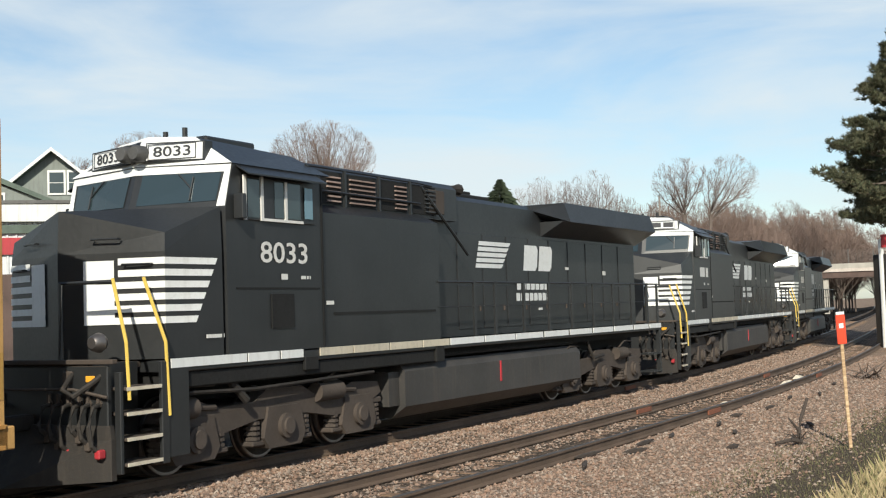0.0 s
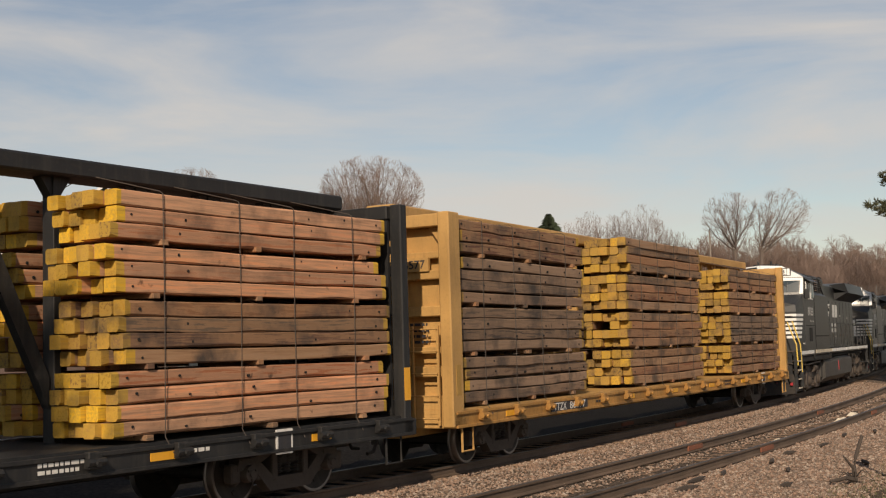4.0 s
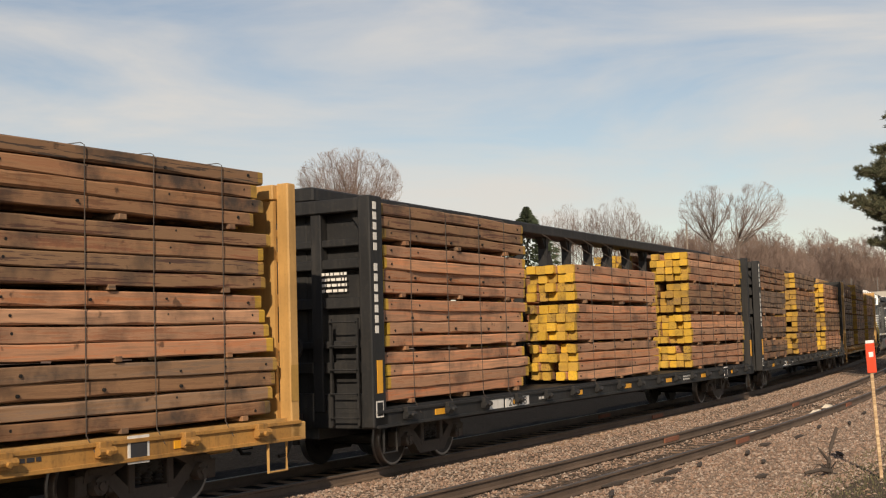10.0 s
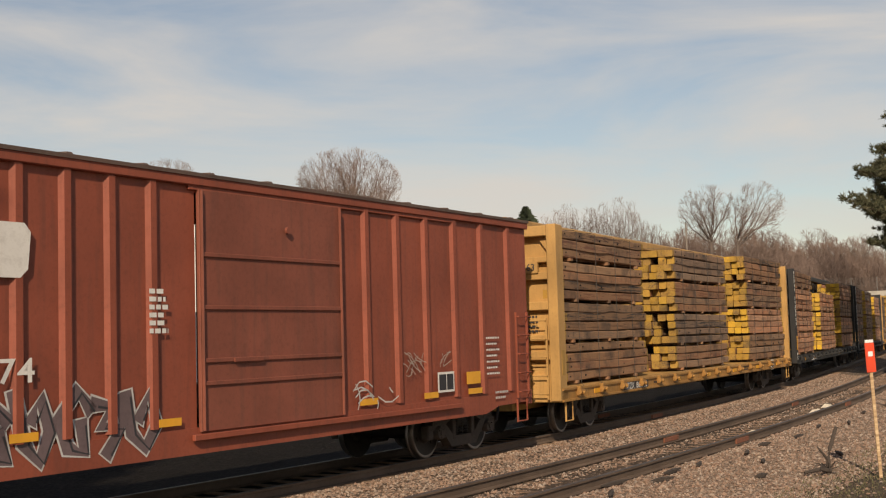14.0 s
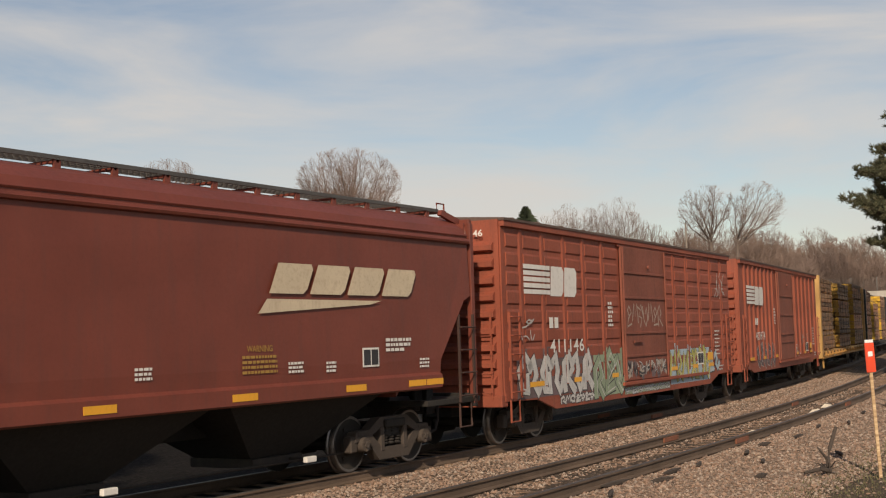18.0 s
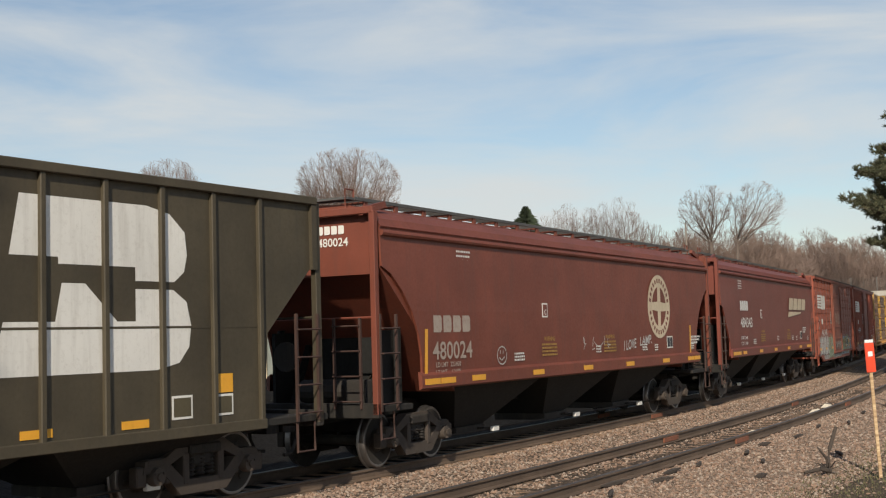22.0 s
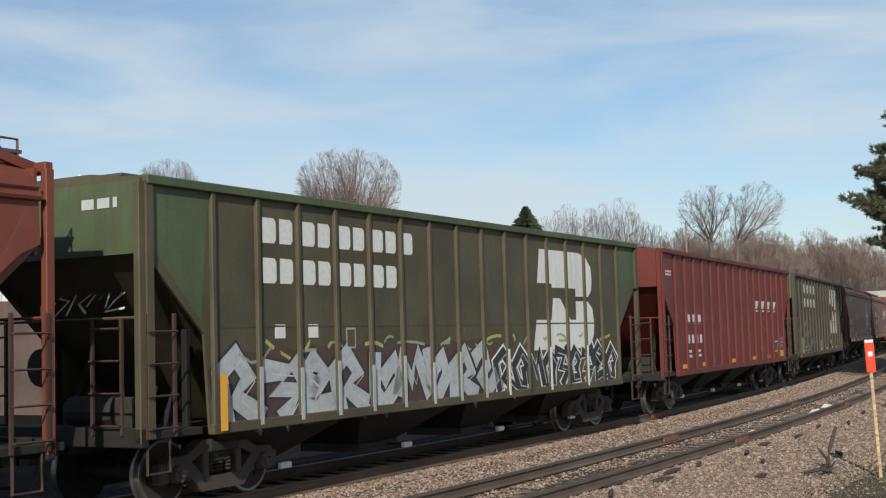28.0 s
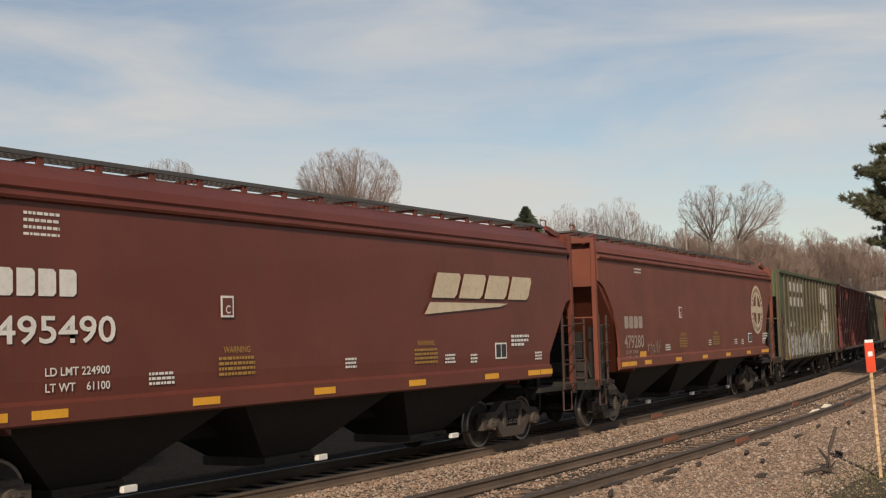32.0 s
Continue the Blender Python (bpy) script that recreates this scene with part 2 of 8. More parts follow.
MINERAL_OLD = paint("sun_faded_hopper_paint", (0.18, 0.046, 0.026), 0.6, var=0.18, dirt=(0.09, 0.045, 0.035), grime=0.3, streak=0.45, waves=0.35)
BRICKRED = paint("brick_red_hopper_paint", (0.14, 0.021, 0.0135), 0.55, var=0.18, dirt=(0.09, 0.03, 0.025), grime=0.3, streak=0.35, waves=0.5)
OLIVE = paint("grimy_green_hopper_paint", (0.085, 0.069, 0.037), 0.65, var=0.32, dirt=(0.05, 0.043, 0.032), grime=0.35, streak=0.45, waves=0.5)
OLIVE_DARK = paint("brown_grimed_green_paint", (0.066, 0.052, 0.031), 0.65, var=0.3, dirt=(0.045, 0.037, 0.027), grime=0.35, streak=0.5, waves=0.5)
FRESHGREEN = paint("bright_green_end_paint", (0.075, 0.10, 0.045), 0.65, var=0.3, dirt=(0.07, 0.045, 0.025), grime=0.4, streak=0.6)
LADDER = paint("dark_brown_ladder_paint", (0.055, 0.027, 0.021), 0.7, var=0.35, dirt=(0.09, 0.055, 0.04), grime=0.4)
# Platform colour is darkened to hold the shade between neighbouring cars.
PLATFORM = paint("shade_black_platform", (0.014, 0.012, 0.010), 0.85, var=0.35, dirt=(0.06, 0.045, 0.035), grime=0.4)
LETTER = paint("white_lettering", (0.74, 0.72, 0.68), 0.6, var=0.08, dirt=(0.3, 0.26, 0.22), grime=0.3, streak=0.35)
FADED = paint("faded_grey_lettering", (0.40, 0.33, 0.28), 0.7, var=0.15, dirt=(0.2, 0.1, 0.07), grime=0.45, streak=0.5)
CREAM = paint("cream_logo_paint", (0.60, 0.50, 0.36), 0.65, var=0.12, dirt=(0.25, 0.15, 0.1), grime=0.4, streak=0.4)
REFLECT = paint("amber_reflector_strip", (0.80, 0.38, 0.035), 0.4, var=0.1, grime=0.15, streak=0.1)
SMALLGOLD = paint("dull_gold_stencil", (0.42, 0.24, 0.06), 0.7, var=0.15, grime=0.3)
GALV = paint("galvanised_grating", (0.13, 0.125, 0.12), 0.6, metal=0.5, var=0.2, grime=0.3)
CHALK = paint("chalky_graffiti", (0.55, 0.54, 0.52), 0.8, var=0.2, grime=0.3)
SILVER = paint("silver_graffiti", (0.45, 0.46, 0.47), 0.6, var=0.2, grime=0.25)
INK = paint("black_graffiti", (0.03, 0.03, 0.035), 0.6, var=0.2, grime=0.2)
MINT = paint("mint_graffiti", (0.28, 0.35, 0.24), 0.7, var=0.25, grime=0.25)
LIME = paint("yellow_green_graffiti", (0.45, 0.43, 0.12), 0.7, var=0.25, grime=0.25)
PALEBLUE = paint("pale_blue_graffiti", (0.36, 0.46, 0.52), 0.7, var=0.2, grime=0.25)
TIMBER_OLD = timber("weathered_timber", [(0.22, 0.11, 0.055), (0.36, 0.15, 0.065), (0.05, 0.036, 0.03), (0.30, 0.19, 0.12), (0.38, 0.21, 0.11), (0.24, 0.085, 0.04), (0.33, 0.175, 0.09), (0.16, 0.11, 0.075)], 0.9, (0.45, 0.25, 0.13))
TIMBER_GREY = timber("greyed_timber", [(0.17, 0.115, 0.08), (0.25, 0.165, 0.11), (0.10, 0.068, 0.05), (0.30, 0.195, 0.13), (0.21, 0.125, 0.08), (0.06, 0.045, 0.037)], 0.9, (0.40, 0.25, 0.155), (0.06, 0.035, 0.022))
TIMBER_RED = timber("dark_reddish_timber", [(0.21, 0.085, 0.045), (0.14, 0.06, 0.038), (0.27, 0.115, 0.06), (0.10, 0.055, 0.04), (0.23, 0.10, 0.055)], 0.75)
TIMBER_NEW = timber("fresh_timber", [(0.52, 0.20, 0.085), (0.60, 0.28, 0.145), (0.50, 0.165, 0.068), (0.62, 0.335, 0.195), (0.36, 0.14, 0.068), (0.58, 0.24, 0.115)], 0.6, (0.62, 0.36, 0.22))
TIMBER_END = timber("yellow_sealed_timber_end", [(0.66, 0.37, 0.022), (0.52, 0.29, 0.03), (0.26, 0.15, 0.06), (0.68, 0.40, 0.025), (0.55, 0.31, 0.03), (0.34, 0.19, 0.055), (0.64, 0.37, 0.022)], 0.6, (0.68, 0.42, 0.06), (0.28, 0.16, 0.035))
TIMBER_END_OLD = timber("faded_yellow_timber_end", [(0.50, 0.27, 0.025), (0.30, 0.16, 0.04), (0.17, 0.10, 0.055), (0.54, 0.31, 0.03), (0.38, 0.20, 0.035), (0.20, 0.115, 0.055), (0.46, 0.26, 0.03)], 0.85, (0.52, 0.32, 0.06), (0.18, 0.10, 0.03))
TIE_WOOD = timber("creosoted_tie", [(0.10, 0.075, 0.06), (0.16, 0.12, 0.095), (0.12, 0.085, 0.065)], 0.6)
STAKE_WOOD = timber("pale_lath", [(0.62, 0.45, 0.27), (0.66, 0.5, 0.31)], 0.1)
STAKE_RED = paint("orange_red_marker_paint", (0.75, 0.075, 0.03), 0.5, var=0.1, grime=0.1)
BARK = paint("grey_brown_bark", (0.15, 0.115, 0.095), 0.95, var=0.3, dirt=(0.06, 0.045, 0.04), grime=0.5, bump=0.6)
DEADWOOD = paint("dark_dead_wood", (0.06, 0.045, 0.036), 0.95, var=0.3, dirt=(0.11, 0.085, 0.065), grime=0.4, bump=0.6)
TWIG = island("bare_twigs", [(0.22, 0.155, 0.13), (0.28, 0.20, 0.165), (0.18, 0.135, 0.115)])
SCRUB = island("far_bare_scrub", [(0.19, 0.132, 0.108), (0.25, 0.175, 0.142), (0.16, 0.118, 0.10)])
NEEDLE = island("pine_needles", [(0.055, 0.07, 0.038), (0.105, 0.115, 0.06), (0.17, 0.15, 0.085), (0.08, 0.083, 0.052)])
CONIFER = island("conifer_foliage", [(0.03, 0.045, 0.024), (0.055, 0.07, 0.034)])
STONES = island("ballast_stones", [(0.22, 0.14, 0.10), (0.32, 0.205, 0.145), (0.37, 0.27, 0.205), (0.25, 0.155, 0.11), (0.13, 0.098, 0.078), (0.46, 0.37, 0.30), (0.17, 0.115, 0.085)])
BALLAST = gravel("crushed_stone_bed", [(0.24, 0.175, 0.13), (0.34, 0.245, 0.185), (0.42, 0.335, 0.265), (0.27, 0.195, 0.15), (0.18, 0.145, 0.12)], (0.10, 0.074, 0.056), 13.0, 0.3)
SOIL = gravel("dirty_gravel_ground", [(0.33, 0.24, 0.18), (0.46, 0.345, 0.265), (0.39, 0.285, 0.215), (0.27, 0.195, 0.145)], (0.20, 0.145, 0.105), 22.0, 0.55)
DIRT = gravel("dark_bank_soil", [(0.13, 0.10, 0.075), (0.19, 0.145, 0.11), (0.11, 0.09, 0.065)], (0.085, 0.068, 0.05), 30.0, 0.6)
FINES = gravel("dark_track_fines", [(0.12, 0.092, 0.07), (0.2, 0.15, 0.115), (0.09, 0.07, 0.055), (0.3, 0.23, 0.18)], (0.07, 0.055, 0.044), 17.0, 0.6)
GRASS = island("dry_grass_blades", [(0.40, 0.31, 0.17), (0.50, 0.40, 0.23), (0.30, 0.24, 0.12), (0.22, 0.22, 0.09)])
# Near-black gravel: the shade beneath the train is put into its colour.
UNDERSHADE = gravel("under_shade_gravel", [(0.02, 0.017, 0.015), (0.032, 0.027, 0.024), (0.015, 0.013, 0.012)], (0.01, 0.009, 0.008), 12.0, 0.4)
YELLOW_SILL = paint("grimy_yellow_sill", (0.40, 0.20, 0.05), 0.7, var=0.35, dirt=(0.06, 0.04, 0.025), grime=0.6, streak=0.6, bump=0.3)
DUSK = paint("plum_grey_graffiti", (0.15, 0.105, 0.11), 0.7, var=0.35, grime=0.3)
END_GREEN = paint("bright_green_end_sheet", (0.058, 0.135, 0.045), 0.65, var=0.25, dirt=(0.05, 0.06, 0.03), grime=0.3, streak=0.4)
MAROON = paint("maroon_spray_shade", (0.085, 0.045, 0.04), 0.8, var=0.3, grime=0.3)
CABLE = paint("dull_brown_cable", (0.07, 0.055, 0.045), 0.7, var=0.2, grime=0.3)
ROOF_GRIME = paint("sooty_roof_steel", (0.10, 0.062, 0.05), 0.8, var=0.35, dirt=(0.16, 0.13, 0.11), grime=0.4)
SIDING = paint("white_siding", (0.74, 0.73, 0.70), 0.6, var=0.08, grime=0.15)
GREYSIDING = paint("grey_green_siding", (0.20, 0.22, 0.20), 0.7, var=0.15, grime=0.2)
SHINGLE = paint("green_grey_shingles", (0.105, 0.135, 0.11), 0.9, var=0.3, grime=0.4, bump=0.4)
CONCRETE = paint("weathered_concrete", (0.42, 0.39, 0.34), 0.9, var=0.15, dirt=(0.2, 0.18, 0.15), grime=0.3)
PALESTONE = paint("pale_concrete", (0.55, 0.48, 0.42), 0.85, var=0.12, grime=0.2)
REDSIGN = paint("red_sign_paint", (0.42, 0.03, 0.04), 0.5, var=0.1, grime=0.1)
PALEROOF = paint("pale_sheet_metal", (0.66, 0.66, 0.66), 0.5, metal=0.2, var=0.1, grime=0.15)
POLE_WOOD = paint("silvered_pole_wood", (0.27, 0.225, 0.19), 0.9, var=0.2, grime=0.3)


# ---- mesh building ----
class Shape:
    """A mesh under construction: solids are added one after another."""

    def __init__(self):
        self.v, self.f, self.m = [], [], []

    def add(self, verts, faces, mi=0):
        k = len(self.v)
        self.v += [tuple(p) for p in verts]
        self.f += [tuple(i + k for i in q) for q in faces]
        self.m += [mi] * len(faces)
        return self

    def box(self, x0, x1, y0, y1, z0, z1, c=0.0, mi=0):
        if c <= 0:
            p = [(x, y, z) for x in (x0, x1) for y in (y0, y1) for z in (z0, z1)]
            return self.add(p, [(0, 1, 3, 2), (4, 6, 7, 5), (0, 4, 5, 1), (2, 3, 7, 6), (0, 2, 6, 4), (1, 5, 7, 3)], mi)
        p, idx = [], {}
        for i, (x, sx) in enumerate(((x0, 1), (x1, -1))):
            for j, (y, sy) in enumerate(((y0, 1), (y1, -1))):
                for k, (z, sz) in enumerate(((z0, 1), (z1, -1))):
                    for a in range(3):
                        q = [x + sx * c, y + sy * c, z + sz * c]
                        q[a] = (x, y, z)[a]
                        idx[i, j, k, a] = len(p)
                        p.append(q)
        g, fs = idx, []
        for i in (0, 1):
            fs.append((g[i, 0, 0, 0], g[i, 1, 0, 0], g[i, 1, 1, 0], g[i, 0, 1, 0]))
            fs.append((g[0, i, 0, 1], g[1, i, 0, 1], g[1, i, 1, 1], g[0, i, 1, 1]))
            fs.append((g[0, 0, i, 2], g[1, 0, i, 2], g[1, 1, i, 2], g[0, 1, i, 2]))
            for j in (0, 1):
                fs.append((g[0, i, j, 1], g[1, i, j, 1], g[1, i, j, 2], g[0, i, j, 2]))
                fs.append((g[i, 0, j, 0], g[i, 1, j, 0], g[i, 1, j, 2], g[i, 0, j, 2]))
                fs.append((g[i, j, 0, 0], g[i, j, 1, 0], g[i, j, 1, 1], g[i, j, 0, 1]))
                for k in (0, 1):
                    fs.append((g[i, j, k, 0], g[i, j, k, 1], g[i, j, k, 2]))
        return self.add(p, fs, mi)

    def prism(self, prof, axis, lo, hi, mi=0):
        """A profile pushed from lo to hi: axis x takes (y, z), y takes (x, z), z takes (x, y)."""
        n = len(prof)

        def at(a, b, d):
            return {"x": (d, a, b), "y": (a, d, b), "z": (a, b, d)}[axis]
        p = [at(a, b, lo) for a, b in prof] + [at(a, b, hi) for a, b in prof]
        fs = [tuple(range(n)), tuple(range(2 * n - 1, n - 1, -1))] + [(i, (i + 1) % n, n + (i + 1) % n, n + i) for i in range(n)]
        return self.add(p, fs, mi)

    def loft(self, rings, closed=True, mi=0):
        """Skin over rings of equal count; the end rings are closed by faces."""
        n, p, fs = len(rings[0]), [], []
        for r in rings:
            p += list(r)
        for k in range(len(rings) - 1):
            for i in range(n):
                fs.append((k * n + i, k * n + (i + 1) % n, (k + 1) * n + (i + 1) % n, (k + 1) * n + i))
        if closed:
            fs += [tuple(range(n)), tuple(range(len(p) - 1, len(p) - n - 1, -1))]
        return self.add(p, fs, mi)

    def tube(self, pts, r, n=6, mi=0, r1=None):
        pts = [Vector(q) for q in pts]
        rings = []
        for i, q in enumerate(pts):
            d = (pts[min(i + 1, len(pts) - 1)] - pts[max(i - 1, 0)]).normalized()
            a = d.cross(Vector((0, 0, 1)) if abs(d.z) < 0.9 else Vector((1, 0, 0))).normalized()
            b = d.cross(a)
            rr = r if r1 is None else r + (r1 - r) * i / (len(pts) - 1)
            rings.append([q + (a * math.cos(w) + b * math.sin(w)) * rr for w in (2 * math.pi * k / n for k in range(n))])
        return self.loft(rings, True, mi)

    def turned(self, prof, centre, n=24, mi=0):
        """A profile of (radius, y) turned about the y axis through centre."""
        cx, cy, cz = centre
        rings = [[(cx + r * math.cos(w), cy + y, cz + r * math.sin(w)) for r, y in prof] for w in (2 * math.pi * k / n for k in range(n))]
        m, p, fs = len(prof), [], []
        for ring in rings:
            p += ring
        for k in range(n):
            for i in range(m - 1):
                a, b = k * m, (k + 1) % n * m
                fs.append((a + i, a + i + 1, b + i + 1, b + i))
        return self.add(p, fs, mi)

    def mesh(self, name, mats, smooth=False):
        me = bpy.data.meshes.new(name)
        me.from_pydata(self.v, [], self.f)
        for mm in mats:
            me.materials.append(mm)
        if len(mats) > 1:
            me.polygons.foreach_set("material_index", self.m)
        bm = bmesh.new()
        bm.from_mesh(me)
        bmesh.ops.recalc_face_normals(bm, faces=bm.faces)
        bm.to_mesh(me)
        bm.free()
        if smooth:
            me.shade_smooth()
            me.set_sharp_from_angle(angle=radians(38))
        return me


def part(name, shape, mat, parent, label="", at=None, smooth=False):
    """One mesh object under a thing or a part. shape: a Shape, or a mesh to share."""
    mats = mat if isinstance(mat, (list, tuple)) else [mat]
    me = shape if isinstance(shape, bpy.types.Mesh) else shape.mesh(name, mats, smooth)
    ob = new(name, me)
    ob.parent = parent
    if at is not None:
        ob.matrix_basis = at if isinstance(at, Matrix) else Matrix.Translation(at)
    return tagged(ob, label)


def thing(name, label, category, group="", kind="", at=None, data=None):
    ob = new(name, data)
    if at is not None:
        ob.matrix_basis = at
    return tagged(ob, label, category, group, kind)


KEEP = {}


def kept(key, build):
    """A mesh that is built once and shared."""
    if key not in KEEP:
        KEEP[key] = build()
    return KEEP[key]


def letters(text, high, mat, parent, m, wide=None, name="lettering", label="", spacing=1.0, shear=0.0):
    """Painted characters; their lower left corner lies at the pose m, in whose xy plane they stand."""
    cu = bpy.data.curves.new(name, "FONT")
    cu.body, cu.size, cu.extrude, cu.resolution_u, cu.space_character, cu.shear, cu.offset = text, 1.0, 0.0, 3, spacing, shear, 0.012
    tmp = bpy.data.objects.new(name, cu)
    scene.collection.objects.link(tmp)
    bpy.context.view_layer.update()
    me = bpy.data.meshes.new_from_object(tmp.evaluated_get(bpy.context.evaluated_depsgraph_get()))
    bpy.data.objects.remove(tmp)
    co = np.array([v.co for v in me.vertices]) if len(me.vertices) else np.zeros((1, 3))
    lo, hi = co.min(0), co.max(0)
    sy = high / (hi[1] - lo[1])
    sx = wide / (hi[0] - lo[0]) if wide else sy
    me.transform(Matrix.Diagonal((sx, sy, 1, 1)) @ Matrix.Translation((-lo[0], -lo[1], 0)))
    me.materials.clear()
    me.materials.append(mat)
    ob = new(name, me)
    ob.parent = parent
    ob.matrix_basis = m
    return tagged(ob, label)


def on_side(x, z, y):
    """Pose of writing on the near side of a vehicle."""
    return Matrix.Translation((x, y, z)) @ pose(0, 0, 0, 90)


def on_end(y, z, x):
    """Pose of writing on the end that faces back along the line."""
    return Matrix.Translation((x, y, z)) @ pose(0, 0, 0, 90, 0, -90)


def bars(parent, mat, m, rows, name="stencil", label="unreadable stencilled lines", seed=0):
    """Lines of small writing, as plain bars: rows of (x, y, width, height)."""
    rnd, sh = random.Random(seed), Shape()
    for x, y, w, h in rows:
        a = x
        while a < x + w - 0.01:
            b = min(a + h * rnd.uniform(0.9, 2.6), x + w)
            sh.add([(a, y, 0), (b, y, 0), (b, y + h, 0), (a, y + h, 0)], [(0, 1, 2, 3)])
            a = b + h * 0.45
    return tagged(part(name, sh, mat, parent, label, at=m), kind="stuff")


def blocks(parent, mat, m, count, wide, high, lean=0.0, gap=0.18, name="name_block", label="plain block in a painted company name"):
    step = wide / count
    for i in range(count):
        a, b = i * step, (i + 1 - gap) * step
        c = 0.16 * min(b - a, high)
        k = lean / high
        sh = Shape().add([(x + k * z, z, 0) for x, z in ((a, 0), (b - c, 0), (b, c), (b, high - c), (b - c, high), (a, high))], [tuple(range(6))])
        part(name, sh, mat, parent, label, at=m)


GLYPHS = (  # hooks, bolts, loops and arches for spray paint: no characters
    (((0.0, 0.75), (0.35, 1.0), (0.55, 0.55), (0.3, 0.3), (0.7, 0.0), (1.05, 0.3)),),
    (((0.95, 0.7), (0.5, 1.0), (0.05, 0.6), (0.3, 0.1), (0.8, 0.05), (0.7, 0.45)),),
    (((0.1, 0.0), (0.0, 0.7), (0.45, 1.0), (0.8, 0.6), (0.4, 0.35), (1.0, 0.0)),),
    (((0.0, 0.2), (0.3, 0.95), (0.55, 0.4), (0.8, 1.0), (1.1, 0.15)),),
    (((0.1, 1.0), (0.2, 0.3), (0.55, 0.0), (0.95, 0.45), (0.75, 0.95), (0.45, 0.6)),),
    (((0.5, 0.5), (0.15, 0.75), (0.5, 1.0), (0.9, 0.7), (0.35, 0.35), (0.1, 0.0), (1.0, 0.1)),),
    (((0.0, 0.9), (0.6, 0.8), (0.25, 0.45), (0.85, 0.4), (0.5, 0.0)), ((0.75, 1.0), (1.05, 0.55))),
)


def ribbon(sh, pts, half, y=0.0):
    """A flat brush stroke of even width along a bent line."""
    pts = [Vector(q) for q in pts]
    rim = []
    for i, q in enumerate(pts):
        d = (pts[min(i + 1, len(pts) - 1)] - pts[max(i - 1, 0)]).normalized()
        n = Vector((-d.y, d.x)) * half
        ext = d * half * (0.6 if i == len(pts) - 1 else -0.6 if i == 0 else 0)
        rim.append((q + n + ext, q - n + ext))
    for (a, b), (c, d) in zip(rim, rim[1:]):
        sh.add([(v.x, v.y, y) for v in (a, b, d, c)], [(0, 1, 2, 3)])


def sprayed(parent, m, wide, high, count, fill, edge, shine, seed, label, thick=0.17, rim=0.05, shade=None):
    """A row of abstract spray-painted shapes, each an outline with a fill and bright edges, in the xy plane of the pose m."""
    rnd = random.Random(seed)
    step = wide / count
    last = -1
    if shade:
        top = [(step * (k * 0.5), high * (1.0 + rnd.uniform(0.0, 0.14))) for k in range(2 * count + 1)]
        part("graffiti_shade", Shape().add([(a, b, -0.0012) for a, b in [(wide, 0.0)] + top[::-1] + [(0.0, 0.0)]][::-1], [tuple(range(len(top) + 2))]), shade, parent, at=m)
    for i in range(count):
        k = rnd.choice([g for g in range(len(GLYPHS)) if g != last])
        last = k
        lean, drop, tall = rnd.uniform(-0.12, 0.12), rnd.uniform(-0.03, 0.05), rnd.uniform(0.88, 1.05)
        w = step * rnd.uniform(1.0, 1.25)
        strokes = [[(i * step + w * (0.04 + 0.86 * a + lean * b) + rnd.uniform(-0.04, 0.04) * w, high * (drop + (0.08 + 0.84 * b) * tall) + rnd.uniform(-0.03, 0.03) * high) for a, b in line] for line in GLYPHS[k]]
        th = thick * min(step * 1.15, high)
        base = None
        for mat, half, lift, name in ((edge, th + rim, 0.0, "graffiti_mark"), (fill, th, 0.0015, "graffiti_fill")):
            if mat:
                sh = Shape()
                for j, line in enumerate(strokes):
                    ribbon(sh, line, half, lift + 0.0003 * j)
                ob = part(name, sh, mat, base or parent, label if not base else "", at=m if not base else None)
                base = base or ob
        if shine:
            sh = Shape()
            ribbon(sh, [(a + th * 0.75, b - th * 0.3) for a, b in strokes[0]], 0.016, 0.003)
            part("graffiti_shine", sh, shine, base)


def blob(rnd, cx, cz, w, h, n=9):
    return [(cx + w * 0.5 * math.cos(q) * rnd.uniform(0.65, 1.1), cz + h * 0.5 * math.sin(q) * rnd.uniform(0.75, 1.1)) for q in (2 * math.pi * k / n + rnd.uniform(-0.2, 0.2) for k in range(n))]


